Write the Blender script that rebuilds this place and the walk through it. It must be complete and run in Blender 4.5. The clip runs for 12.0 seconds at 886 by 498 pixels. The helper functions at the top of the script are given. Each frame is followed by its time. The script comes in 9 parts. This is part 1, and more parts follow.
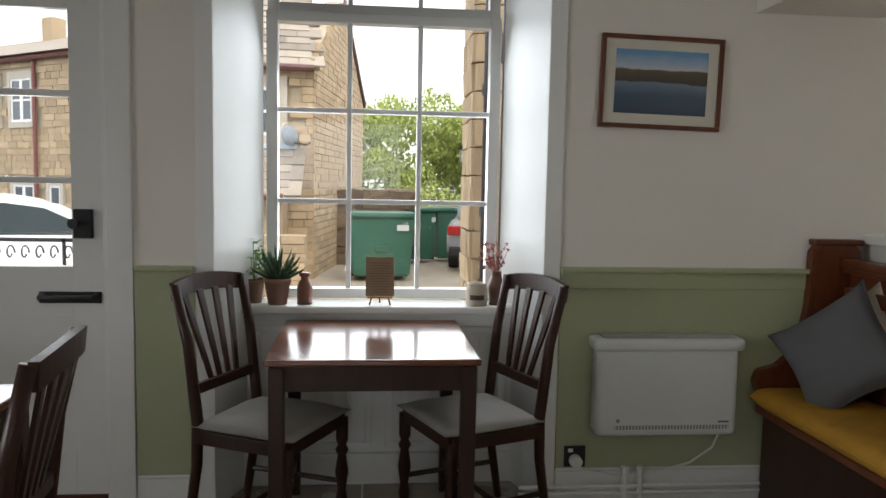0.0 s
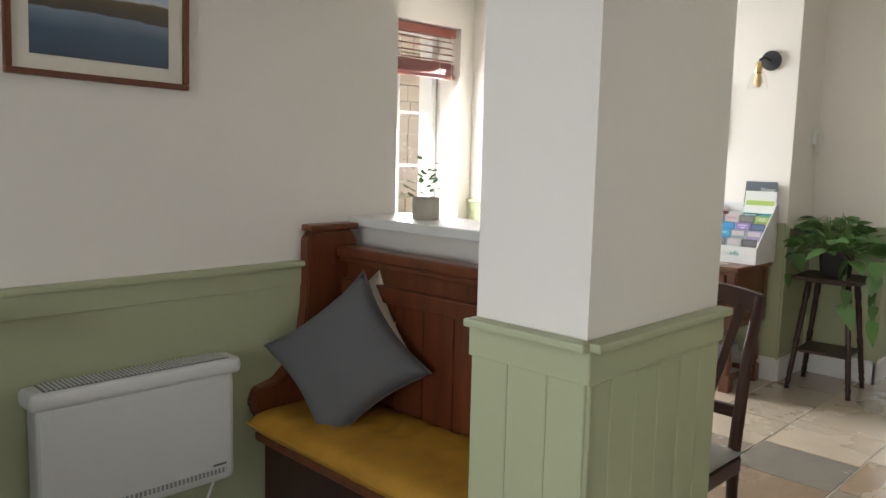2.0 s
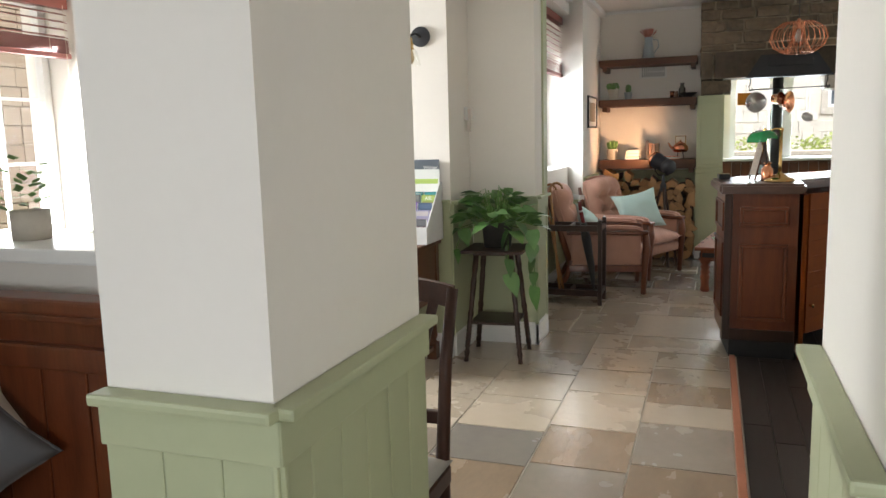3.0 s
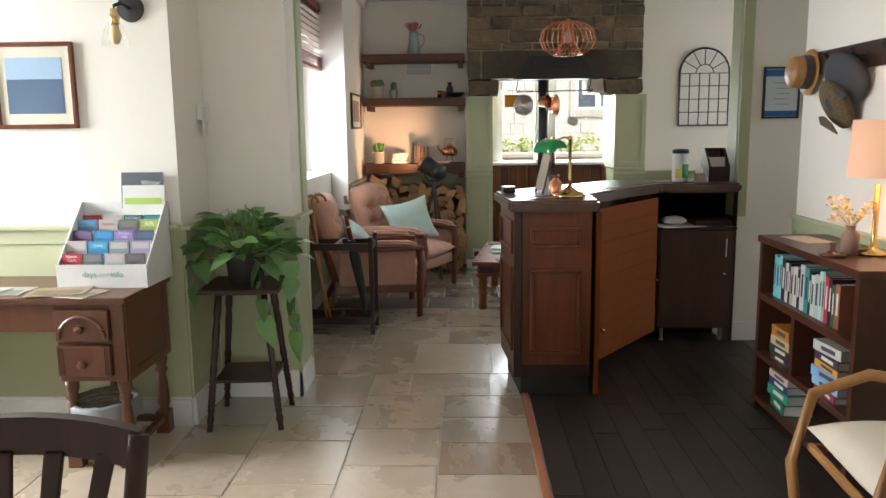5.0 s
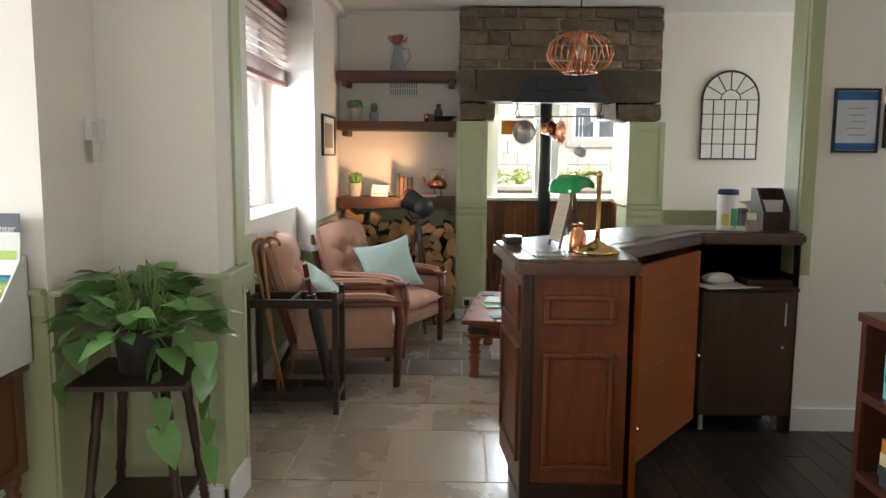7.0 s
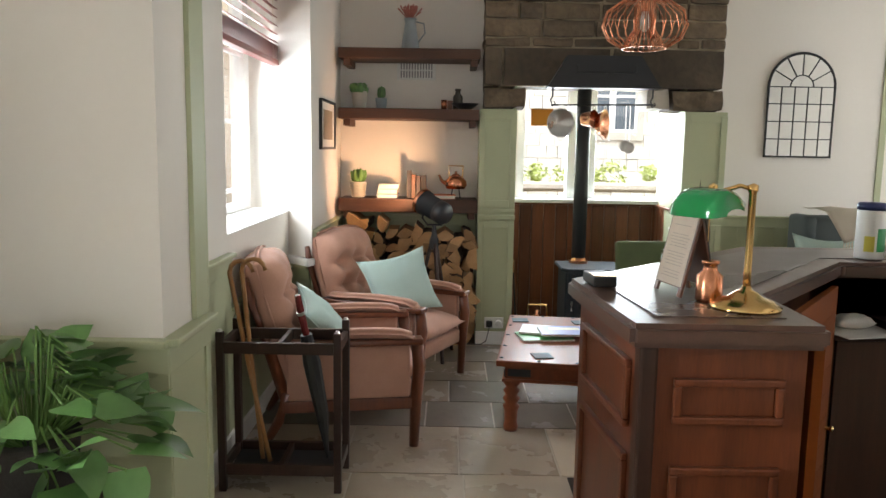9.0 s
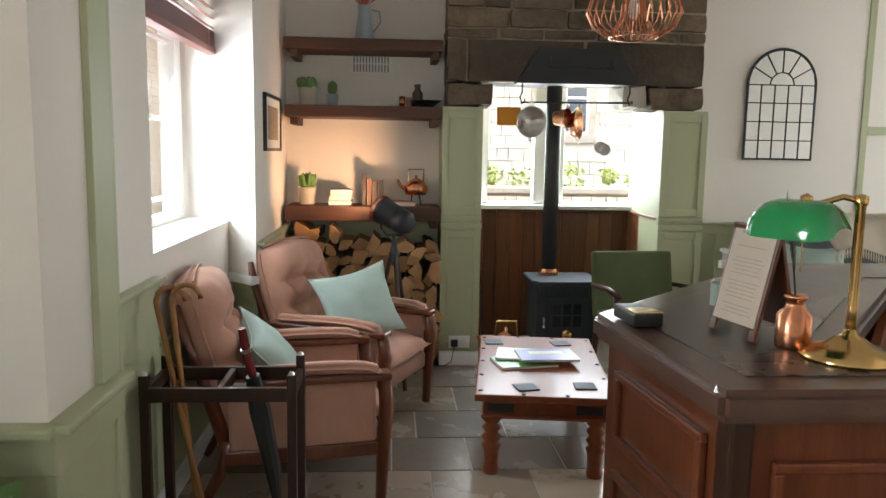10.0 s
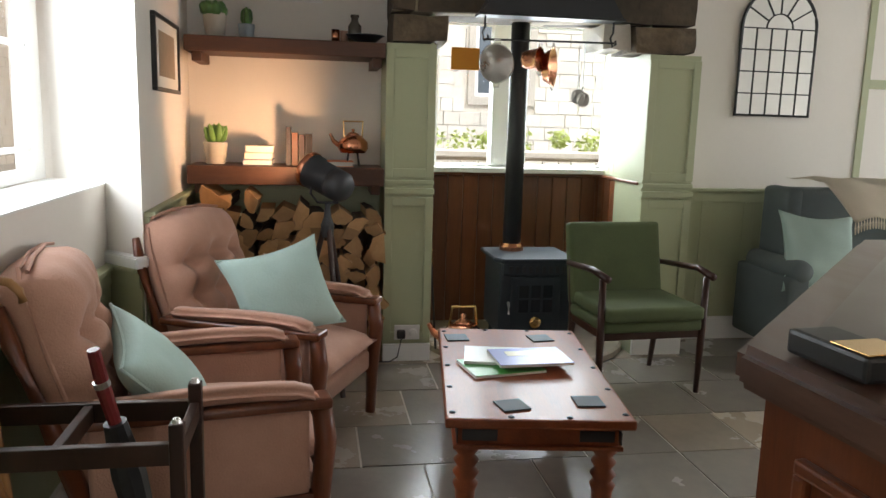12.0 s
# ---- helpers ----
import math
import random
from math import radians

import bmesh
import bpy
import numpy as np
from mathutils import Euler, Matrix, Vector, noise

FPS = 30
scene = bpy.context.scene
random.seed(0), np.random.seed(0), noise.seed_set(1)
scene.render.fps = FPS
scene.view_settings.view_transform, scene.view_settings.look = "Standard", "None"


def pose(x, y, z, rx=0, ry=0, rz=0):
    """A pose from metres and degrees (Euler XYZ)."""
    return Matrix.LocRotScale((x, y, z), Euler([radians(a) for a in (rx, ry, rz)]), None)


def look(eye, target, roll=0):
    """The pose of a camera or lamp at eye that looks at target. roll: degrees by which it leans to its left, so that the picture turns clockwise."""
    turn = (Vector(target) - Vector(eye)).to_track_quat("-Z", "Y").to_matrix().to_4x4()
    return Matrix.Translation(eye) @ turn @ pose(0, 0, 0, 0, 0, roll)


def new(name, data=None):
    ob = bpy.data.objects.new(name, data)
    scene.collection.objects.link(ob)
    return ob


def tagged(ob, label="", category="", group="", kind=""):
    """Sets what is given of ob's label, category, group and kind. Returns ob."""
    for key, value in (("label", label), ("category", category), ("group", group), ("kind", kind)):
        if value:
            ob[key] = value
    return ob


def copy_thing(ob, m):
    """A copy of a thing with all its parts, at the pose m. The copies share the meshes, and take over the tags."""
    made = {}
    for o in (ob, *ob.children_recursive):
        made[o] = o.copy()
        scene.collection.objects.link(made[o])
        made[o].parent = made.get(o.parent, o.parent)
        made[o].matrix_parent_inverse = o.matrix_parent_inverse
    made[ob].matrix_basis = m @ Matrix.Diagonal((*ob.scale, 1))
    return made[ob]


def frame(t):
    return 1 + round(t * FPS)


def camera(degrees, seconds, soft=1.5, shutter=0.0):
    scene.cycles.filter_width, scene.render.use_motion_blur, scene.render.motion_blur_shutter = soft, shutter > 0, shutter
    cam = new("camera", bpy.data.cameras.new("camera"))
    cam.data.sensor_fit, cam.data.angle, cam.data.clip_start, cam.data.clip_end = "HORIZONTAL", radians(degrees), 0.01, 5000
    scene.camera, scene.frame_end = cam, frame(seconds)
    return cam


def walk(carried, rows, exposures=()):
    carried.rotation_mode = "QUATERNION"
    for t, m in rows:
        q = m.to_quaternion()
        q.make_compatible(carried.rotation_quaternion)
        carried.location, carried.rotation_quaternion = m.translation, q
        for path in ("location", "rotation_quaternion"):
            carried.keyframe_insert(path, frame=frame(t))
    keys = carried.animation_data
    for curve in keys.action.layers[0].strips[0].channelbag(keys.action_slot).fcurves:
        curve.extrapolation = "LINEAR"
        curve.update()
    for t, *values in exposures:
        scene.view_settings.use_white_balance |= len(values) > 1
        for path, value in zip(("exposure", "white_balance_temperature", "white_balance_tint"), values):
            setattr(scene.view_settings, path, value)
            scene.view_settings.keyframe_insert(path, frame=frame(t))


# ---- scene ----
cam = camera(60.7, 12.0)
ROWS = [
    (0.0, 0.121, 0.040, 1.344, -5.46, -4.97, -1.11),
    (0.5, 0.164, 0.191, 1.335, -7.98, -5.36, -1.59),
    (1.0, 0.272, 0.408, 1.364, -13.28, -6.12, -2.71),
    (1.5, 0.338, 0.604, 1.365, -26.80, -6.32, -2.97),
    (2.0, 0.419, 0.819, 1.398, -45.04, -7.10, -1.31),
    (2.5, 0.577, 0.955, 1.390, -59.50, -7.90, -0.06),
    (3.0, 0.786, 1.074, 1.406, -70.52, -8.34, 1.49),
    (3.5, 0.949, 1.188, 1.418, -80.46, -9.41, 2.94),
    (3.7, 1.011, 1.228, 1.452, -83.55, -10.85, 3.69),
    (5.3, 1.883, 1.260, 1.462, -89.07, -8.21, 0.25),
    (5.5, 2.000, 1.273, 1.463, -89.60, -7.68, 0.17),
    (6.0, 2.282, 1.280, 1.471, -90.14, -6.92, -0.03),
    (6.5, 2.555, 1.255, 1.465, -89.71, -6.75, -0.34),
    (7.0, 2.806, 1.258, 1.468, -89.06, -6.92, -0.39),
    (7.2, 2.904, 1.277, 1.463, -89.03, -6.97, -0.32),
    (8.8, 3.763, 1.427, 1.482, -88.92, -7.41, -1.13),
    (9.0, 3.867, 1.465, 1.495, -89.44, -7.61, -0.90),
    (9.5, 4.153, 1.563, 1.479, -91.99, -7.39, -0.53),
    (10.0, 4.416, 1.590, 1.485, -93.85, -7.33, -0.92),
    (10.5, 4.692, 1.604, 1.500, -94.81, -5.79, -1.66),
    (11.0, 4.917, 1.619, 1.454, -97.13, -5.91, -0.93),
    (11.5, 5.158, 1.644, 1.404, -99.46, -7.26, -0.79),
    (12.0, 5.361, 1.635, 1.368, -99.51, -9.49, -1.58),
]
EXPOSURES = [(0.0, -0.36), (0.8, -0.28), (1.5, -0.32), (2.0, 0.2), (2.5, 0.38), (3.7, 0.33), (5.3, 0.36), (7.0, 0.48), (9.0, 0.6), (10.5, 0.36), (12.0, 0.32)]
walk(cam, [(t, pose(x, y, z, 90 + pitch, roll, yaw)) for t, x, y, z, yaw, pitch, roll in ROWS], EXPOSURES)

# ---- world and light ----
world = bpy.data.worlds.new("overcast_sky")
scene.world = world
world.use_nodes = True
wn = world.node_tree.nodes
sky = wn.new("ShaderNodeTexSky")
sky.sky_type = "NISHITA"
sky.sun_disc = False
sky.sun_elevation, sky.sun_rotation = radians(53), radians(143)
sky.air_density, sky.dust_density, sky.ozone_density = 1.0, 4.0, 1.0
pale = wn.new("ShaderNodeMixRGB")
pale.inputs[0].default_value = 0.75
pale.inputs[2].default_value = (19.0, 19.5, 20.0, 1)
world.node_tree.links.new(sky.outputs[0], pale.inputs[1])
world.node_tree.links.new(pale.outputs[0], wn["Background"].inputs[0])
wn["Background"].inputs[1].default_value = 0.19

sun_data = bpy.data.lights.new("sun", "SUN")
sun_data.energy, sun_data.angle, sun_data.color = 2.4, radians(12), (1.0, 0.95, 0.88)
sun = new("sun", sun_data)
sun.matrix_world = look((0, 0, 20), (-9, 12, 0))


def window_or_fill_light(name, place, target, w, h, watts, color=(0.93, 0.97, 1.0), spread=180):
    """Sky light coming in at a window opening, or added fill at an unseen one."""
    d = bpy.data.lights.new(name, "AREA")
    d.shape, d.size, d.size_y, d.energy, d.color = "RECTANGLE", w, h, watts, color
    d.spread = radians(spread)
    ob = new(name, d)
    ob.matrix_world = look(place, target)
    return ob


window_or_fill_light("sky_light_front", (0.18, 3.62, 1.48), (0.18, 0.8, 0.6), 1.0, 1.25, 17, (0.84, 0.93, 1.0))
window_or_fill_light("sky_light_door", (-1.45, 3.24, 1.6), (-1.45, 0, 1.2), 0.6, 1.1, 6)
window_or_fill_light("sky_light_lounge", (8.1, 2.98, 1.65), (7.8, 0.2, 0.55), 1.4, 1.2, 31, (0.84, 0.93, 1.0))
window_or_fill_light("sky_light_back", (10.5, 0.2, 1.55), (8.2, 0.4, 0.0), 1.3, 0.9, 48, (0.84, 0.93, 1.0))
# West, south, far and passage lamps are added fill with no known source.
window_or_fill_light("fill_light_west", (-3.4, 0.2, 1.4), (1.7, 1.2, 0.8), 2.0, 1.5, 16, spread=85)
window_or_fill_light("fill_light_south", (-0.6, -4.9, 1.5), (-0.2, 0, 1.2), 2.4, 1.5, 4)
window_or_fill_light("fill_light_far", (8.6, -4.9, 1.6), (8.2, 0, 1.2), 2.0, 1.5, 48)
window_or_fill_light("fill_light_passage", (6.44, -4.9, 1.4), (6.0, 2, 1.2), 0.6, 1.8, 32)
window_or_fill_light("sky_light_side", (4.4, 5.6, 1.6), (4.7, 2.4, 0.0), 1.2, 1.5, 138, spread=140)

# ---- materials ----
def mat(name, color, rough=0.6, dark=None, scale=6.0, fine=60.0, amount=0.35, bump=0.15, metal=0.0, depth=0.004, spec=0.5, coat=0.0, stretch=None, alpha=None, per_object=0.0, emit=0.0, coat_rough=0.12, sheen=0.0):
    """A principled material with grain at two scales; stretch draws the grain out along an axis."""
    m = bpy.data.materials.new(name)
    m.use_nodes = True
    nt = m.node_tree
    n, L = nt.nodes, nt.links
    b = n["Principled BSDF"]
    dark = dark or tuple(c * 0.72 for c in color)
    tc = n.new("ShaderNodeTexCoord")
    mp = n.new("ShaderNodeMapping")
    L.new(tc.outputs["Object"], mp.inputs[0])
    if stretch:
        mp.inputs["Scale"].default_value = stretch
    a = n.new("ShaderNodeTexNoise")
    a.inputs["Scale"].default_value, a.inputs["Detail"].default_value, a.inputs["Roughness"].default_value = scale, 5, 0.6
    f = n.new("ShaderNodeTexNoise")
    f.inputs["Scale"].default_value, f.inputs["Detail"].default_value = fine, 3
    L.new(mp.outputs[0], a.inputs[0])
    L.new(mp.outputs[0], f.inputs[0])
    mix = n.new("ShaderNodeMath")
    mix.operation = "MULTIPLY_ADD"
    mix.inputs[1].default_value = 0.35
    L.new(f.outputs[0], mix.inputs[0])
    L.new(a.outputs[0], mix.inputs[2])
    ramp = n.new("ShaderNodeValToRGB")
    ramp.color_ramp.elements[0].position, ramp.color_ramp.elements[1].position = 0.68 - amount * 0.55, 0.68 + amount * 0.35
    ramp.color_ramp.elements[0].color, ramp.color_ramp.elements[1].color = (*dark, 1), (*color, 1)
    L.new(mix.outputs[0], ramp.inputs[0])
    out = ramp.outputs[0]
    if per_object:
        oi = n.new("ShaderNodeObjectInfo")
        hs = n.new("ShaderNodeHueSaturation")
        mr = n.new("ShaderNodeMapRange")
        mr.inputs[3].default_value, mr.inputs[4].default_value = 1 - per_object, 1 + per_object
        L.new(oi.outputs["Random"], mr.inputs[0])
        shift = n.new("ShaderNodeMath")
        shift.operation = "MULTIPLY"
        shift.inputs[1].default_value = 60.0
        L.new(oi.outputs["Random"], shift.inputs[0])
        L.new(shift.outputs[0], mp.inputs["Location"])
        L.new(mr.outputs[0], hs.inputs["Value"])
        L.new(out, hs.inputs["Color"])
        out = hs.outputs[0]
    L.new(out, b.inputs["Base Color"])
    rr = n.new("ShaderNodeMapRange")
    rr.inputs[3].default_value, rr.inputs[4].default_value = max(rough - 0.08, 0.02), min(rough + 0.1, 1)
    L.new(a.outputs[0], rr.inputs[0])
    L.new(rr.outputs[0], b.inputs["Roughness"])
    b.inputs["Metallic"].default_value = metal
    b.inputs["Specular IOR Level"].default_value = spec
    b.inputs["Coat Weight"].default_value = coat
    b.inputs["Sheen Weight"].default_value = sheen
    b.inputs["Coat Roughness"].default_value = coat_rough
    if bump:
        bp = n.new("ShaderNodeBump")
        bp.inputs["Strength"].default_value, bp.inputs["Distance"].default_value = bump, depth
        L.new(mix.outputs[0], bp.inputs["Height"])
        L.new(bp.outputs[0], b.inputs["Normal"])
    if emit:
        b.inputs["Emission Color"].default_value = (*color, 1)
        b.inputs["Emission Strength"].default_value = emit
    return m


def glass_mat(name, color=(1, 1, 1), rough=0.0):
    """Thin clear glass: mostly see-through with a faint gloss."""
    m = bpy.data.materials.new(name)
    m.use_nodes = True
    n, L = m.node_tree.nodes, m.node_tree.links
    n.remove(n["Principled BSDF"])
    t, g, x, fr = n.new("ShaderNodeBsdfTransparent"), n.new("ShaderNodeBsdfGlossy"), n.new("ShaderNodeMixShader"), n.new("ShaderNodeLayerWeight")
    t.inputs[0].default_value = (*color, 1)
    g.inputs["Roughness"].default_value = rough
    gain, base = n.new("ShaderNodeMath"), n.new("ShaderNodeMath")
    gain.operation, base.operation = "POWER", "MULTIPLY_ADD"
    gain.inputs[1].default_value = 4.0
    base.inputs[1].default_value, base.inputs[2].default_value = 0.3, 0.03
    L.new(fr.outputs["Facing"], gain.inputs[0])
    L.new(gain.outputs[0], base.inputs[0])
    L.new(base.outputs[0], x.inputs[0])
    L.new(t.outputs[0], x.inputs[1])
    L.new(g.outputs[0], x.inputs[2])
    L.new(x.outputs[0], n["Material Output"].inputs[0])
    return m


WALL = mat("wall_paint", (0.8, 0.76, 0.7), 0.75, (0.75, 0.71, 0.65), 1.2, 40, 0.9, 0.12, depth=0.006)
CEIL = mat("ceiling_paint", (0.8, 0.78, 0.75), 0.85, (0.76, 0.74, 0.71), 1.5, 30, 0.9, 0.1)
GLOSS = mat("white_gloss", (0.8, 0.8, 0.78), 0.35, (0.75, 0.75, 0.73), 3, 60, 0.8, 0.05)
GREEN = mat("sage_paint", (0.42, 0.445, 0.28), 0.5, (0.385, 0.41, 0.255), 2, 50, 0.8, 0.08)
MAHOG = mat("mahogany", (0.185, 0.051, 0.019), 0.32, (0.05, 0.014, 0.006), 3, 30, 0.8, 0.1, spec=0.35, coat=0.2, stretch=(6, 6, 0.7))
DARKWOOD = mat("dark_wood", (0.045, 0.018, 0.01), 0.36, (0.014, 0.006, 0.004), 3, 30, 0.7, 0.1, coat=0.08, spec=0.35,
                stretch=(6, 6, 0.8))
CHAIRW = mat("chair_mahogany", (0.05, 0.017, 0.009), 0.36, (0.018, 0.006, 0.004), 3, 30, 0.7, 0.08, coat=0.06, spec=0.3, stretch=(6, 6, 0.8))
BOOKW = mat("stained_bookcase", (0.085, 0.028, 0.015), 0.38, (0.04, 0.013, 0.008), 3, 40, 0.8, 0.08, coat=0.15, stretch=(0.8, 6, 6))
OAK = mat("brown_oak", (0.145, 0.048, 0.02), 0.36, (0.06, 0.02, 0.009), 3, 40, 0.8, 0.12, coat=0.2, stretch=(7, 7, 0.8))
SHEESHAM = mat("red_sheesham", (0.27, 0.07, 0.024), 0.4, (0.09, 0.022, 0.009), 2.5, 30, 0.9, 0.1, spec=0.3, coat=0.1, stretch=(0.8, 6, 6))
PINE = mat("orange_pine", (0.21, 0.056, 0.01), 0.6, (0.15, 0.037, 0.006), 2.5, 40, 0.8, 0.08, spec=0.12, stretch=(6, 0.7, 6))
BARTOP = mat("bar_top", (0.11, 0.056, 0.039), 0.3, (0.05, 0.026, 0.018), 2.5, 40, 0.9, 0.03, spec=0.4, coat=0.2, stretch=(0.8, 5, 5))
WALNUT = mat("walnut_laminate", (0.085, 0.04, 0.022), 0.42, (0.04, 0.019, 0.011), 3, 40, 0.7, 0.06, stretch=(8, 8, 0.6))
BOARDW = mat("stained_boards", (0.22, 0.075, 0.028), 0.35, (0.06, 0.019, 0.008), 2.5, 30, 0.9, 0.15, coat=0.3, stretch=(5, 5, 0.6), per_object=0.25)
SHELFW = mat("rustic_shelf", (0.1, 0.04, 0.018), 0.55, (0.04, 0.016, 0.008), 3, 30, 0.8, 0.3, stretch=(6, 0.8, 6))
FLAG = mat("flagstone", (0.38, 0.32, 0.255), 0.25, (0.23, 0.19, 0.15), 2.6, 22, 1.0, 0.3, coat=0.45, coat_rough=0.2, depth=0.012, per_object=0.12)
GROUT = mat("grout", (0.62, 0.57, 0.49), 0.85, None, 8, 90, 0.7, 0.3)
BLACKFL = mat("dark_floor_board", (0.04, 0.031, 0.026), 0.4, (0.02, 0.016, 0.014), 3, 50, 0.9, 0.1, stretch=(0.8, 7, 7), per_object=0.25)
STONE = mat("gritstone", (0.21, 0.15, 0.09), 0.85, (0.022, 0.018, 0.014), 3, 24, 0.75, 1.0, depth=0.02, per_object=0.3)
SOOT = mat("sooty_lintel", (0.13, 0.095, 0.06), 0.85, (0.018, 0.014, 0.011), 2.5, 24, 0.75, 1.0, depth=0.02, per_object=0.2)
BLACKM = mat("black_metal", (0.02, 0.021, 0.024), 0.5, None, 5, 80, 0.6, 0.1)
IRON = mat("stove_iron", (0.035, 0.045, 0.055), 0.55, (0.02, 0.026, 0.032), 6, 80, 0.7, 0.2, metal=0.3)
COPPER = mat("copper", (0.75, 0.34, 0.2), 0.25, (0.5, 0.2, 0.1), 5, 50, 0.8, 0.05, metal=1.0)
BRASS = mat("brass", (0.72, 0.52, 0.25), 0.2, (0.6, 0.36, 0.1), 5, 50, 0.7, 0.04, metal=1.0)
STEEL = mat("steel", (0.62, 0.62, 0.6), 0.28, (0.45, 0.44, 0.42), 5, 60, 0.8, 0.05, metal=1.0)
PINKV = mat("pink_velvet", (0.54, 0.3, 0.215), 0.85, (0.38, 0.195, 0.135), 7, 160, 0.9, 0.5, depth=0.01, sheen=0.15)
GREENV = mat("green_velvet", (0.09, 0.115, 0.045), 0.8, (0.055, 0.072, 0.026), 6, 160, 0.9, 0.4, depth=0.006)
GREYV = mat("grey_green_velvet", (0.13, 0.155, 0.155), 0.85, (0.085, 0.105, 0.105), 4, 200, 0.9, 0.2, depth=0.003)
MINT = mat("mint_cotton", (0.43, 0.55, 0.5), 0.9, (0.36, 0.48, 0.44), 5, 120, 0.9, 0.4, depth=0.008)
GREYC = mat("grey_canvas", (0.13, 0.13, 0.135), 0.9, (0.1, 0.1, 0.105), 5, 300, 0.9, 0.35, depth=0.002)
MUSTARD = mat("mustard_velvet", (0.5, 0.26, 0.02), 0.75, (0.28, 0.13, 0.008), 6, 150, 0.9, 0.3, depth=0.008)
SEATG = mat("grey_vinyl_seat", (0.42, 0.4, 0.37), 0.5, None, 5, 120, 0.8, 0.1)
CREAM = mat("cream_cotton", (0.72, 0.64, 0.52), 0.9, (0.62, 0.54, 0.43), 5, 200, 0.9, 0.3)
WHITEP = mat("white_plastic", (0.78, 0.78, 0.75), 0.4, (0.72, 0.72, 0.69), 3, 60, 0.8, 0.03)
HEATW = mat("heater_enamel", (0.7, 0.71, 0.69), 0.38, (0.65, 0.66, 0.64), 3, 60, 0.8, 0.03)
BLACKP = mat("black_plastic", (0.02, 0.02, 0.02), 0.4, None, 5, 60, 0.6, 0.03)
TERRA = mat("terracotta", (0.36, 0.22, 0.16), 0.8, (0.26, 0.15, 0.1), 6, 60, 0.9, 0.2)
POTW = mat("stone_pot", (0.55, 0.5, 0.42), 0.7, (0.4, 0.36, 0.3), 8, 60, 0.9, 0.3)
LEAF = mat("leaf", (0.13, 0.27, 0.08), 0.3, (0.06, 0.14, 0.04), 8, 60, 0.9, 0.15, per_object=0.3)
LEAFB = mat("leaf_light", (0.16, 0.3, 0.07), 0.55, (0.08, 0.17, 0.035), 5, 60, 0.9, 0.15, per_object=0.25)
DRIED = mat("dried_flower", (0.5, 0.19, 0.15), 0.9, (0.33, 0.11, 0.09), 8, 60, 0.9, 0.2)
REDBL = mat("red_wood_blind", (0.3, 0.09, 0.07), 0.45, (0.2, 0.055, 0.045), 4, 50, 0.8, 0.05, stretch=(0.8, 6, 6))
LOGB = mat("log_bark", (0.1, 0.058, 0.03), 0.95, (0.03, 0.018, 0.011), 8, 50, 0.9, 0.8, depth=0.01, per_object=0.25)
LOGC = mat("log_cut", (0.46, 0.27, 0.125), 0.85, (0.26, 0.135, 0.055), 8, 50, 0.9, 0.3, per_object=0.3)
CANE = mat("bamboo", (0.4, 0.2, 0.07), 0.4, (0.24, 0.1, 0.03), 6, 50, 0.8, 0.1)
WICKER = mat("wicker", (0.45, 0.37, 0.29), 0.8, (0.28, 0.22, 0.16), 12, 90, 0.9, 0.4)
ZINC = mat("grey_enamel", (0.32, 0.37, 0.4), 0.5, (0.25, 0.29, 0.32), 5, 60, 0.8, 0.1)
PAPER = mat("paper", (0.75, 0.73, 0.68), 0.8, (0.7, 0.68, 0.63), 3, 60, 0.8, 0.02)
GLASS = glass_mat("window_glass")
JAR = glass_mat("jar_glass", (0.97, 0.97, 0.95), 0.03)
MIRRORM = mat("mirror_silver", (0.66, 0.67, 0.67), 0.03, (0.6, 0.61, 0.61), 3, 30, 0.8, 0.0, metal=1.0)
ASPH = mat("asphalt", (0.1, 0.095, 0.09), 0.9, (0.06, 0.057, 0.055), 2, 60, 0.9, 0.3)
PAVE = mat("yard_paving", (0.42, 0.36, 0.28), 0.85, (0.28, 0.235, 0.18), 2, 40, 0.9, 0.4)
SANDST = mat("house_sandstone", (0.5, 0.385, 0.25), 0.9, (0.35, 0.255, 0.155), 3, 30, 0.9, 0.5, depth=0.01, per_object=0.17)
MORTAR = mat("mortar", (0.44, 0.365, 0.26), 0.95, None, 6, 60, 0.8, 0.3)
SLATE = mat("stone_slate", (0.33, 0.28, 0.225), 0.85, (0.2, 0.17, 0.14), 3, 30, 0.9, 0.5, per_object=0.3)
BINGR = mat("bin_green", (0.05, 0.17, 0.11), 0.5, (0.035, 0.12, 0.08), 3, 50, 0.8, 0.1)
BARK = mat("bark", (0.12, 0.09, 0.06), 0.95, None, 6, 40, 0.9, 0.6)
flat_cache = {}


def plain(r, g, b, rough=0.5):
    """A plain printed or painted colour with slight unevenness."""
    key = (r, g, b, rough)
    if key not in flat_cache:
        flat_cache[key] = mat("print_colour", (r, g, b), rough, tuple(c * 0.85 for c in (r, g, b)), 5, 60, 0.8, 0.03)
    return flat_cache[key]


# ---- mesh helpers ----
def bx(bm, x0, x1, y0, y1, z0, z1, m=None):
    v = [bm.verts.new((x, y, z)) for z in (z0, z1) for y in (y0, y1) for x in (x0, x1)]
    if m is not None:
        for q in v:
            q.co = m @ q.co
    for f in ((0, 2, 3, 1), (4, 5, 7, 6), (0, 1, 5, 4), (2, 6, 7, 3), (0, 4, 6, 2), (1, 3, 7, 5)):
        bm.faces.new([v[i] for i in f])
    return bm


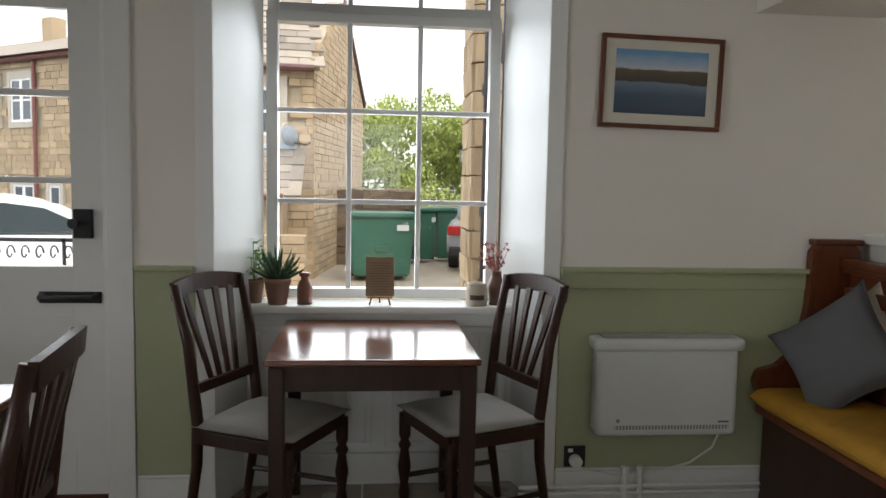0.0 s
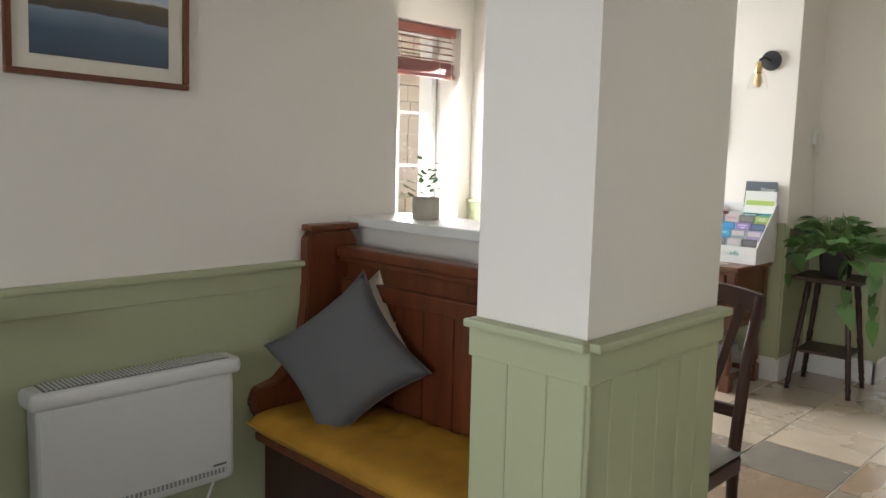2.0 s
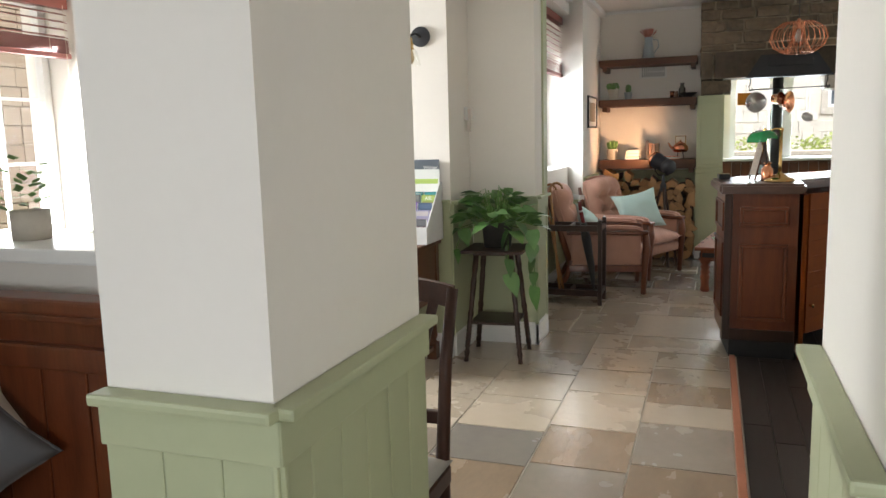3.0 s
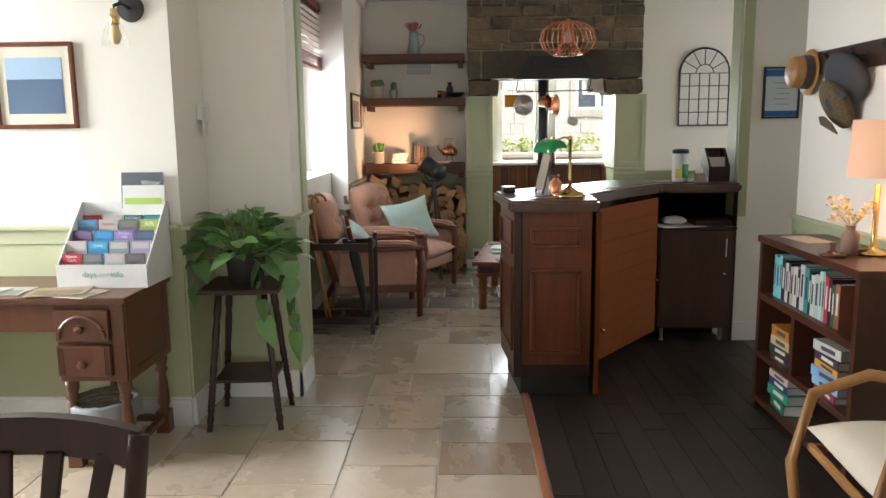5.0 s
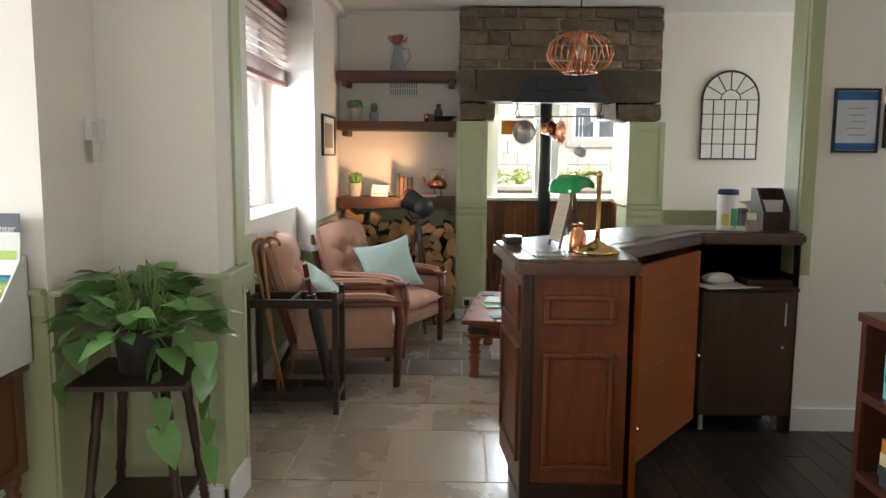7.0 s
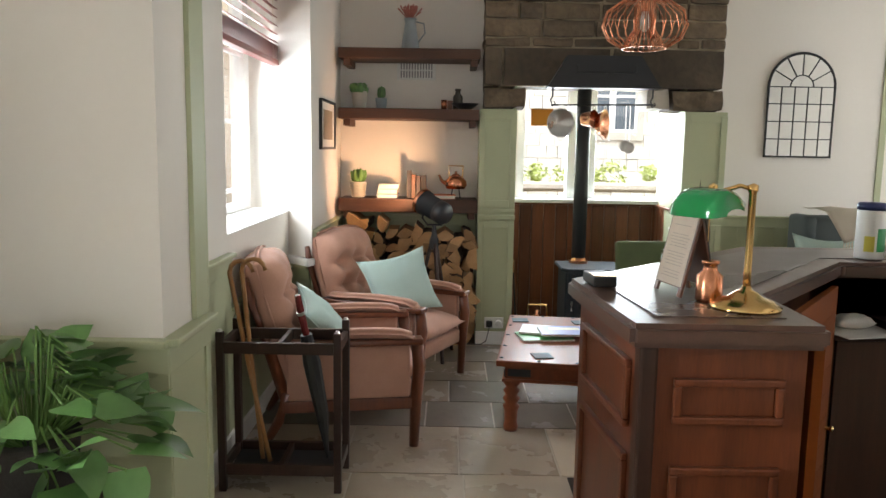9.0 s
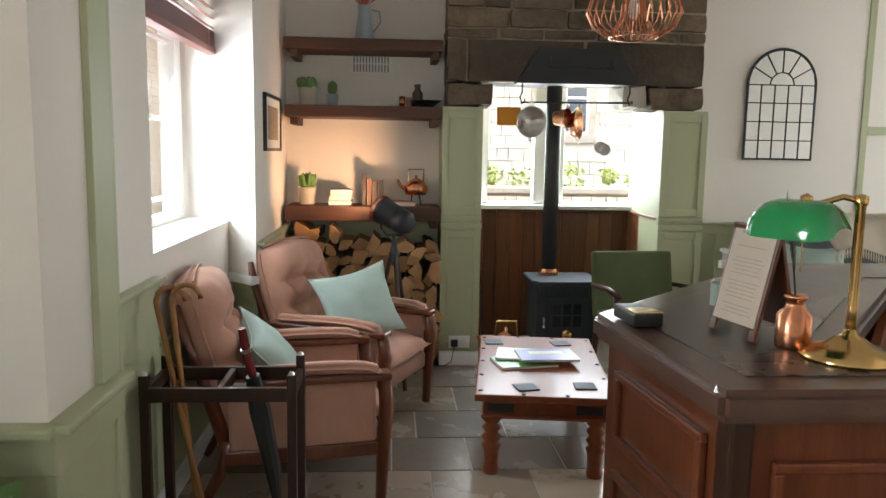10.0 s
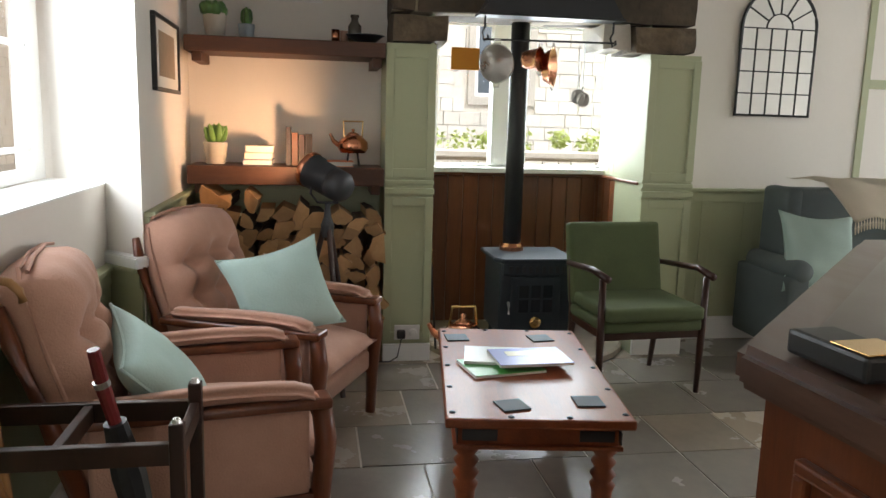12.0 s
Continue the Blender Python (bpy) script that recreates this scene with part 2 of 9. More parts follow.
def boxes(*bs, bevel=0.0, seg=2, m=None):
    bm = bmesh.new()
    for b in bs:
        bx(bm, *b, m=m)
    if bevel:
        bmesh.ops.bevel(bm, geom=bm.edges[:], offset=bevel, segments=seg, affect="EDGES", profile=0.6)
    return bm


def lathe(profile, seg=24, at=(0, 0, 0), m=None, caps=True):
    """A turned shape: profile of (radius, z)."""
    bm = bmesh.new()
    rings = []
    for r, z in profile:
        ring = [bm.verts.new((r * math.cos(2 * math.pi * i / seg) + at[0], r * math.sin(2 * math.pi * i / seg) + at[1], z + at[2])) for i in range(seg)]
        rings.append(ring)
    for a, b in zip(rings, rings[1:]):
        for i in range(seg):
            bm.faces.new((a[i], a[(i + 1) % seg], b[(i + 1) % seg], b[i]))
    if caps:
        bm.faces.new(rings[0][::-1])
        bm.faces.new(rings[-1])
    if m is not None:
        bm.transform(m)
    return bm


def tube(points, radius, seg=10, bm=None, closed=False):
    """A round bar along points; radius may be a list."""
    bm = bm or bmesh.new()
    pts = [Vector(p) for p in points]
    n = len(pts)
    rings = []
    up = Vector((0, 0, 1))
    for i, p in enumerate(pts):
        if closed:
            d = pts[(i + 1) % n] - pts[i - 1]
        else:
            d = pts[min(i + 1, n - 1)] - pts[max(i - 1, 0)]
        d.normalize()
        a = d.cross(up if abs(d.z) < 0.95 else Vector((1, 0, 0))).normalized()
        b = d.cross(a)
        r = radius[i] if isinstance(radius, (list, tuple)) else radius
        rings.append([bm.verts.new(p + (a * math.cos(2 * math.pi * k / seg) + b * math.sin(2 * math.pi * k / seg)) * r) for k in range(seg)])
    pairs = list(zip(rings, rings[1:])) + ([(rings[-1], rings[0])] if closed else [])
    for a, b in pairs:
        off = 0
        if closed and a is rings[-1]:
            off = min(range(seg), key=lambda o: (a[0].co - b[o].co).length)
        for k in range(seg):
            bm.faces.new((a[k], a[(k + 1) % seg], b[(k + 1 + off) % seg], b[(k + off) % seg]))
    if not closed:
        bm.faces.new(rings[0][::-1])
        bm.faces.new(rings[-1])
    return bm


def plate(outline, z0, z1, m=None, bevel=0.0):
    """A flat slab from an outline of (x, y) between two heights."""
    bm = bmesh.new()
    lo = [bm.verts.new((x, y, z0)) for x, y in outline]
    hi = [bm.verts.new((x, y, z1)) for x, y in outline]
    n = len(lo)
    bm.faces.new(lo[::-1])
    bm.faces.new(hi)
    for i in range(n):
        bm.faces.new((lo[i], lo[(i + 1) % n], hi[(i + 1) % n], hi[i]))
    bmesh.ops.recalc_face_normals(bm, faces=bm.faces[:])
    if bevel:
        bmesh.ops.bevel(bm, geom=bm.edges[:], offset=bevel, segments=2, affect="EDGES")
    if m is not None:
        bm.transform(m)
    return bm


def cushion(w, d, h, pinch=0.35, res=14, sag=0.0):
    """A stuffed pad, w x d, h thick, centred at its middle; corners pinched."""
    bm = bmesh.new()
    grid = {}
    for side in (1, -1):
        for i in range(res + 1):
            for j in range(res + 1):
                u, v = 2 * i / res - 1, 2 * j / res - 1
                e = (1 - abs(u) ** 2.6) * (1 - abs(v) ** 2.6)
                k = 1 - pinch * 0.18 * ((1 - abs(v) ** 2) * abs(u) ** 3 + (1 - abs(u) ** 2) * abs(v) ** 3)
                wob = 0.012 * noise.noise((u * 2.1 + w * 9, v * 2.3, side * 2.0)) * e
                edge = i in (0, res) or j in (0, res)
                key = (i, j, 0 if edge else side)
                if key not in grid:
                    grid[key] = bm.verts.new((u * w / 2 * k, v * d / 2 * k, 0 if edge else side * (h / 2) * e ** 0.45 + wob - sag * e))
        for i in range(res):
            for j in range(res):
                q = [grid[(a, b, 0 if a in (0, res) or b in (0, res) else side)] for a, b in ((i, j), (i + 1, j), (i + 1, j + 1), (i, j + 1))]
                bm.faces.new(q if side == 1 else q[::-1])
    return bm


def smooth(bm):
    for f in bm.faces:
        f.smooth = True
    return bm


def mesh_of(name, bm, material):
    me = bpy.data.meshes.new(name)
    bmesh.ops.recalc_face_normals(bm, faces=bm.faces[:])
    bm.to_mesh(me)
    bm.free()
    me.materials.append(material)
    return me


def part(name, bm, material, parent, label="", soft=False, m=None):
    if soft:
        smooth(bm)
    ob = new(name, mesh_of(name, bm, material))
    ob.parent = parent
    if m is not None:
        ob.matrix_basis = m
    return tagged(ob, label)


def thing(name, label, category, at=(0, 0, 0), turn=0, group="", kind=""):
    ob = new(name)
    ob.empty_display_size = 0.1
    ob.matrix_basis = pose(*at, 0, 0, turn)
    return tagged(ob, label, category, group, kind)


def solid(name, bm, material, label, category, soft=False, m=None, group="", kind=""):
    """A thing that is a single mesh."""
    if soft:
        smooth(bm)
    ob = new(name, mesh_of(name, bm, material))
    if m is not None:
        ob.matrix_basis = m
    return tagged(ob, label, category, group, kind)


def struct(name, bm, material, label, category="wall", soft=False):
    return solid(name, bm, material, label, category, soft, kind="structure")


def sub(name, mesh, parent, m=None):
    """One piece among many alike, on shared mesh data."""
    ob = new(name, mesh)
    ob.parent = parent
    if m is not None:
        ob.matrix_basis = m
    return ob


# ---- structure ----
CZ = 2.78
AY = 3.1       # inner face of the front window wall
SX = 5.3       # wall with the leaflets
LY = 2.33      # lounge side wall beyond the window
WY = 2.49      # lounge side wall before the window
BX = 9.88      # lounge back wall
floor = struct("floor", boxes((-3.7, 2.2, -5.2, 3.6, -0.2, -0.004), (2.2, 6.03, -5.2, 5.85, -0.2, -0.004), (6.03, 10.4, -5.2, 2.95, -0.2, -0.004)), GROUT, "pale grout bed of a flagstone floor", "floor")
struct("ceiling", boxes((-3.7, 2.2, -5.2, 3.6, CZ, CZ + 0.15), (2.2, 6.03, -5.2, 5.85, CZ, CZ + 0.15), (6.03, 10.4, -5.2, 2.95, CZ, CZ + 0.15)), CEIL, "plain white painted ceiling", "ceiling")

# front wall with door and window openings
struct("wall_front", boxes(
    (-3.5, -1.95, AY, AY + 0.5, 0, CZ), (-1.95, -0.87, AY, AY + 0.5, 2.25, CZ), (-0.87, -0.49, AY, AY + 0.5, 0, CZ),
    (-0.49, 0.835, AY, AY + 0.5, 2.3, CZ), (-0.49, 0.835, AY + 0.27, AY + 0.5, 0, 0.765), (0.835, 2.44, AY, AY + 0.5, 0, CZ)), WALL, "white painted plaster wall around a deep window recess")
# thick cross wall: pillar, low part with ledge, header
struct("pillar", boxes((1.7, 2.285, 1.67, 1.975, 0, 2.07)), WALL, "white plaster pillar above sage panelling", "pillar")
struct("wall_header", boxes((1.7, 2.25, -0.6, 3.1, 2.07, CZ)), WALL, "white plaster header over the openings")
struct("wall_partition", boxes((2.25, 2.38, 1.975, 3.1, 0, 1.12)), WALL, "low grey-white partition under a ledge")
struct("ledge", boxes((2.2, 2.5, 1.977, 3.098, 1.122, 1.16), bevel=0.006), GLOSS, "white gloss ledge on the low partition", "ledge")
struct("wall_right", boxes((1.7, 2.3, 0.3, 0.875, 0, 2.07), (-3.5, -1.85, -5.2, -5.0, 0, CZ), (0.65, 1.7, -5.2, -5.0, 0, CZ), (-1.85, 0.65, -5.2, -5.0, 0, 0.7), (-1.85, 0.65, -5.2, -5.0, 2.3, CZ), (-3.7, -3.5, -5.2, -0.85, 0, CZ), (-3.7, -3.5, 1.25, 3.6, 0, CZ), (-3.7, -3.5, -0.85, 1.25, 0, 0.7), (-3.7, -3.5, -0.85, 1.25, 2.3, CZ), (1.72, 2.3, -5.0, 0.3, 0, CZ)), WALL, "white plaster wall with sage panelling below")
# leaflet room
struct("wall_side_room", boxes((2.3, 3.9, 5.35, 5.85, 0, CZ), (3.9, 5.14, 5.35, 5.85, 2.45, CZ), (3.9, 5.14, 5.35, 5.85, 0, 0.8), (5.14, 5.5, 5.35, 5.85, 0, CZ),
    (2.22, 2.3, 3.6, 5.85, 0, CZ)), WALL, "white plaster outer wall of the side room")
struct("wall_leaflets", boxes((SX, 5.8, 2.63, 5.35, 0, CZ)), WALL, "white plaster wall above a sage dado")
struct("wall_pier", boxes((5.72, 6.03, 2.18, 2.63, 0, CZ), (5.8, 6.03, 2.63, 3.3, 0, CZ)), WALL, "white plaster pier between the rooms")
# lounge
struct("wall_lounge", boxes((6.03, 7.33, WY, 2.95, 0, CZ)), WALL, "white plaster lounge wall beside a deep window recess")
struct("wall_under_window", plate([(7.33, WY + 0.02), (8.755, WY + 0.02), (8.96, 2.75), (8.96, 2.95), (7.33, 2.95)], 0, 1.07), WALL, "white plaster wall below the lounge window")
struct("wall_over_window", boxes((7.33, 8.96, WY, 2.95, 2.62, CZ)), WALL, "white plaster head over the lounge window")
struct("wall_corner", plate([(8.6, LY), (BX, LY), (BX, 2.95), (9.02, 2.95), (9.0, 2.79)], 0, CZ), WALL, "white plaster wall with a splayed window reveal")
struct("wall_back", boxes((BX, 10.4, 1.22, 2.85, 0, CZ), (BX, 10.4, -5.0, -0.56, 0, CZ), (9.98, 10.4, -0.56, 1.22, 2.05, CZ),
    (10.3, 10.4, -0.56, 1.22, 0, 1.06), (10.3, 10.4, 0.9, 1.22, 1.06, 2.05), (10.3, 10.4, -0.56, -0.4, 1.06, 2.05)), WALL, "white plaster back wall around the hearth")
struct("wall_certificates", boxes((6.82, 7.0, -5.0, -0.56, 0, CZ)), WALL, "grey-white plaster wall with framed certificates")
struct("wall_hats", boxes((2.3, 6.05, -0.83, -0.63, 0, CZ)), WALL, "white plaster wall with a hat rail")
struct("wall_far", boxes((2.3, 6.12, -5.2, -5.0, 0, CZ), (6.76, 7.55, -5.2, -5.0, 0, CZ), (6.12, 6.76, -5.2, -5.0, 2.35, CZ), (6.12, 6.76, -5.2, -5.0, 0, 0.35), (9.65, BX, -5.2, -5.0, 0, CZ), (7.55, 9.65, -5.2, -5.0, 0, 0.75), (7.55, 9.65, -5.2, -5.0, 2.35, CZ)), WALL, "plain white closing wall")


def dado(name, run, face, z1=1.0, label="sage green panelled dado", skirt=True, h=0.14, panels=0.42, boards=0):
    """Panelling on a wall line: run ((x0, y0), (x1, y1)), face the outward normal."""
    (x0, y0), (x1, y1) = run
    L = math.hypot(x1 - x0, y1 - y0)
    ang = math.degrees(math.atan2(y1 - y0, x1 - x0))
    side = 1 if (-(y1 - y0) * face[0] + (x1 - x0) * face[1]) > 0 else -1
    t = thing(name, label, "panelling", (x0, y0, 0), ang, kind="structure")
    s = side

    def slab(a, b, d0, d1, z0, z1):
        return (a, b, min(s * d0, s * d1), max(s * d0, s * d1), z0, z1)
    k = max(1, round(L / boards)) if boards else 1
    for i in range(k):
        a, b = L * i / k, L * (i + 1) / k
        part("board", boxes(slab(a, b, 0.0, 0.012, h, z1 - 0.02), bevel=0.005 if boards else 0), GREEN, t)
    n = max(1, round(L / panels)) if panels else 0
    for i in range(n + 1 if panels else 0):
        c = L * i / n
        a, b = max(0, c - 0.035), min(L, c + 0.035)
        if n > 1 or i in (0, n):
            part("stile", boxes(slab(a, b, 0.01, 0.018, h, z1 - 0.09), bevel=0.002), GREEN, t)
    part("rail", boxes(slab(0, L, 0.01, 0.022, z1 - 0.09, z1 - 0.02), bevel=0.003), GREEN, t)
    part("cap", boxes(slab(-0.0, L, 0.0, 0.045, z1 - 0.02, z1), bevel=0.006), GREEN, t)
    if skirt:
        part("skirting", boxes(slab(0, L, 0, 0.02, 0, h), bevel=0.003), GLOSS, t, "white skirting board")
        part("skirting_bead", boxes(slab(0, L, 0.004, 0.014, h, h + 0.012), bevel=0.002), GLOSS, t)
    return t


dado("dado_front", ((0.912, AY), (2.25, AY)), (0, -1), 1.01, panels=0)
dado("dado_door", ((-0.794, AY), (-0.567, AY)), (0, -1), 1.0, panels=0)
dado("dado_pillar_end", ((1.7, 1.65), (1.7, 1.978)), (-1, 0), 1.03, panels=0, boards=0.11)
dado("dado_pillar_side", ((1.68, 1.67), (2.285, 1.67)), (0, -1), 1.03, panels=0, boards=0.11)
dado("dado_jamb", ((1.7, 0.875), (2.3, 0.875)), (0, 1), 1.01, panels=0, boards=0.11)
dado("dado_leaflets", ((SX, 2.63), (SX, 5.35)), (-1, 0), 1.02, panels=0)
dado("dado_return", ((SX, 2.63), (5.72, 2.63)), (0, -1), 1.01, panels=0)
dado("dado_pier", ((5.72, 2.16), (5.72, 2.61)), (-1, 0), 1.01, panels=0)
dado("dado_pier_side", ((5.70, 2.18), (6.03, 2.18)), (0, -1), 1.01, panels=1)
dado("dado_lounge", ((6.03, WY), (7.33, WY)), (0, -1), 1.0, panels=0)
dado("dado_recess", ((7.33, WY + 0.02), (8.75, WY + 0.02)), (0, -1), 0.74, h=0.1, panels=0)
dado("dado_splay", ((8.605, LY + 0.005), (8.755, WY + 0.02)), (-1, 1), 0.74, h=0.1, panels=0)
dado("dado_corner", ((8.62, LY), (BX, LY)), (0, -1), 0.97, panels=0)
dado("dado_alcove", ((BX, 1.25), (BX, LY)), (-1, 0), 0.98, panels=0)
dado("dado_mirror", ((BX, -5.0), (BX, -0.56)), (-1, 0), 1.0, panels=0.3)
dado("dado_hats", ((2.3, -0.63), (6.05, -0.63)), (0, 1), 0.96)
struct("skirting", boxes((6.8, 6.82, -5, -0.56, 0, 0.13), bevel=0.003), GLOSS, "white skirting board", "skirting")


# ---- windows and doors ----
def sash(name, label, w, rows_z, cols, m, fw=0.05, bar=0.022, rail=0.045):
    """A glazed sash: w wide, pane lines at rows_z (low to high), cols panes across; local x across, y outwards."""
    t = thing(name, label, "window", kind="structure")
    t.matrix_basis = m
    z0, z1 = rows_z[0], rows_z[-1]
    part("frame", boxes((-w / 2 - fw, -w / 2, 0, 0.07, z0 - rail, z1 + rail), bevel=0.004), GLOSS, t)
    part("frame", boxes((w / 2, w / 2 + fw, 0, 0.07, z0 - rail, z1 + rail), bevel=0.004), GLOSS, t)
    part("frame", boxes((-w / 2, w / 2, 0, 0.07, z0 - rail, z0), bevel=0.004), GLOSS, t)
    part("frame", boxes((-w / 2, w / 2, 0, 0.07, z1, z1 + rail), bevel=0.004), GLOSS, t)
    for i in range(1, cols):
        x = -w / 2 + w * i / cols
        part("glazing_bar", boxes((x - bar / 2, x + bar / 2, 0.012, 0.05, z0, z1), bevel=0.004), GLOSS, t)
    for z in rows_z[1:-1]:
        part("glazing_bar", boxes((-w / 2, w / 2, 0.014, 0.048, z - bar / 2, z + bar / 2), bevel=0.004), GLOSS, t)
    for i in range(cols):
        for a, b in zip(rows_z, rows_z[1:]):
            x0, x1 = -w / 2 + w * i / cols, -w / 2 + w * (i + 1) / cols
            p = part("pane", boxes((x0, x1, 0.03, 0.033, a, b)), GLASS, t)
            p.visible_shadow = False
    return t


sash("window_1", "white painted small-paned sash window", 0.95, (0.855, 1.252, 1.66, 2.045), 3, pose(0.182, 3.5, 0))
sash("window_1_upper", "upper white sash above the small panes", 0.95, (2.135, 2.4), 3, pose(0.182, 3.54, 0))
splay = struct("window_reveal", plate([(-0.49, AY), (-0.355, 3.5), (-0.49, 3.5)], 0, 2.3), GLOSS, "white splayed reveal of the deep window", "reveal")
struct("window_reveal_right", plate([(0.835, AY), (0.835, 3.5), (0.722, 3.5)], 0, 2.3), GLOSS, "white splayed reveal of the deep window", "reveal")
struct("window_head", boxes((-0.49, 0.835, AY + 0.03, 3.6, 2.3, 2.32)), GLOSS, "white head of the window recess", "reveal")
struct("window_sill", boxes((-0.46, 0.81, 3.3, 3.5, 0.77, 0.805), bevel=0.012, seg=3), GLOSS, "deep white gloss window sill", "sill")
wp = thing("under_window_panel", "grey-white moulded wood panels below the sill", "panelling", kind="structure")
part("backing", boxes((-0.42, 0.77, 3.352, 3.37, 0, 0.768)), GLOSS, wp)
for x0, x1 in ((-0.38, 0.14), (0.2, 0.73)):
    for b in ((x0, x1, 0.68, 0.71), (x0, x1, 0.16, 0.19), (x0, x0 + 0.03, 0.19, 0.68), (x1 - 0.03, x1, 0.19, 0.68)):
        part("moulding", boxes((b[0], b[1], 3.335, 3.352, b[2], b[3]), bevel=0.005), GLOSS, wp)
    for i in range(1, 10):
        x = x0 + (x1 - x0) * i / 10
        part("reed", boxes((x - 0.012, x + 0.012, 3.344, 3.352, 0.2, 0.67), bevel=0.003), GLOSS, wp)
part("skirting", boxes((-0.42, 0.77, 3.327, 3.352, 0, 0.14), bevel=0.004), GLOSS, wp)
struct("architrave", boxes((-0.56, -0.49, AY - 0.015, AY, 0, 2.36), (0.835, 0.905, AY - 0.015, AY, 0, 2.36), bevel=0.004), GLOSS, "white window architrave down to the floor", "trim")

# glazed front door
dr = thing("door_1", "white half-glazed front door with black ironmongery", "door", (-1.37, AY + 0.06, 0), kind="structure")
W2 = 0.455
part("stile", boxes((W2 - 0.14, W2, 0, 0.045, 0.01, 2.05), bevel=0.003), GLOSS, dr)
part("stile", boxes((-W2, -W2 + 0.14, 0, 0.045, 0.01, 2.05), bevel=0.003), GLOSS, dr)
part("lock_rail", boxes((-W2 + 0.14, W2 - 0.14, 0, 0.045, 0.78, 0.985), bevel=0.003), GLOSS, dr)
part("bottom_rail", boxes((-W2 + 0.14, W2 - 0.14, 0, 0.045, 0.01, 0.22), bevel=0.003), GLOSS, dr)
part("top_rail", boxes((-W2 + 0.14, W2 - 0.14, 0, 0.045, 1.99, 2.05), bevel=0.003), GLOSS, dr)
part("panel", boxes((-W2 + 0.14, W2 - 0.14, 0.015, 0.03, 0.22, 0.78)), GLOSS, dr)
for z in (1.326, 1.666):
    part("glazing_bar", boxes((-W2 + 0.14, W2 - 0.14, 0.005, 0.04, z - 0.013, z + 0.013), bevel=0.003), GLOSS, dr)
for a, b in ((0.985, 1.313), (1.339, 1.653), (1.679, 1.99)):
    p = part("pane", boxes((-W2 + 0.14, W2 - 0.14, 0.02, 0.024, a, b)), GLASS, dr)
    p.visible_shadow = False
lk = part("rim_lock", boxes((0.33, 0.4, -0.03, 0, 1.1, 1.215), bevel=0.005), BLACKM, dr, "black rim lock")
part("knob", lathe([(0.014, 0), (0.012, 0.03), (0.02, 0.035), (0.02, 0.045)], 16, m=pose(0.345, -0.03, 1.16, 90, 0, 0)), BLACKM, lk)
part("pull_handle", tube([(0.2, -0.01, 0.862), (0.21, -0.035, 0.862), (0.3, -0.035, 0.862), (0.4, -0.035, 0.862), (0.41, -0.01, 0.862)], [0.02, 0.014, 0.012, 0.014, 0.02], 10), BLACKM, dr, "black iron pull")
part("handle_plate", boxes((0.185, 0.425, -0.004, 0, 0.838, 0.885), bevel=0.003), BLACKM, dr)
part("kick_strip", boxes((-W2, W2, -0.012, 0, 0.01, 0.05), bevel=0.004), OAK, dr)
struct("door_frame", boxes((-0.915, -0.87, AY, AY + 0.3, 0, 2.07), (-1.87, -1.83, AY, AY + 0.3, 0, 2.07), (-1.87, -0.87, AY, AY + 0.3, 2.07, 2.25), bevel=0.003), GLOSS, "white painted door frame", "door frame")
struct("door_architrave", boxes((-0.9, -0.8, AY - 0.018, AY, 0, 2.15), (-1.95, -1.85, AY - 0.018, AY, 0, 2.15), (-1.95, -0.8, AY - 0.018, AY, 2.15, 2.24), bevel=0.005), GLOSS, "white moulded door architrave", "trim")

# lounge window with blind
sash("window_2", "white small-paned window in a deep recess", 1.38, (1.125, 1.21, 1.637, 2.06, 2.5), 3, pose(8.13, 2.8, 0), fw=0.12)
struct("lounge_sill", plate([(7.335, WY + 0.012), (8.77, WY + 0.012), (8.98, 2.79), (7.335, 2.79)], 1.0715, 1.078), GLOSS, "white sill of the lounge window", "sill")
struct("recess_rail", plate([(8.545, LY + 0.02), (8.585, LY - 0.02), (8.6, LY - 0.02), (8.775, WY + 0.03), (8.71, WY + 0.03)], 0.742, 0.79, bevel=0.006), GLOSS, "white moulded rail at the recess corner", "trim")


def blind(name, x0, x1, y, z0, z1, gap=0.052):
    b = thing(name, "reddish wooden slatted blind part lowered", "blind", ((x0 + x1) / 2, y, 0))
    w = (x1 - x0) / 2
    part("headrail", boxes((-w, w, -0.03, 0.03, z1 - 0.05, z1 + 0.02), bevel=0.004), REDBL, b)
    z = z0 + 0.15
    me = mesh_of("slat", boxes((-w + 0.01, w - 0.01, -0.024, 0.024, -0.0015, 0.0015), m=pose(0, 0, 0, 22, 0, 0)), REDBL)
    while z < z1 - 0.06:
        sub("slat", me, b, pose(0, 0, z))
        z += gap
    for i in range(12):
        sub("slat", me, b, pose(0, 0, z0 + 0.042 + i * 0.008))
    part("bottom_rail", boxes((-w, w, -0.028, 0.028, z0, z0 + 0.034), bevel=0.004), REDBL, b)
    for s in (-0.7, 0.7):
        part("ladder_cord", tube([(s * w, -0.026, z0), (s * w, -0.026, z1)], 0.0018, 5), CREAM, b)
    part("pull_cord", tube([(w - 0.05, -0.035, z1 - 0.03), (w - 0.05, -0.035, 1.25)], 0.0018, 5), CREAM, b)
    part("cord_acorn", lathe([(0.003, 0.03), (0.009, 0.02), (0.01, 0.005), (0.001, 0)], 12, (w - 0.05, -0.035, 1.22)), REDBL, b)


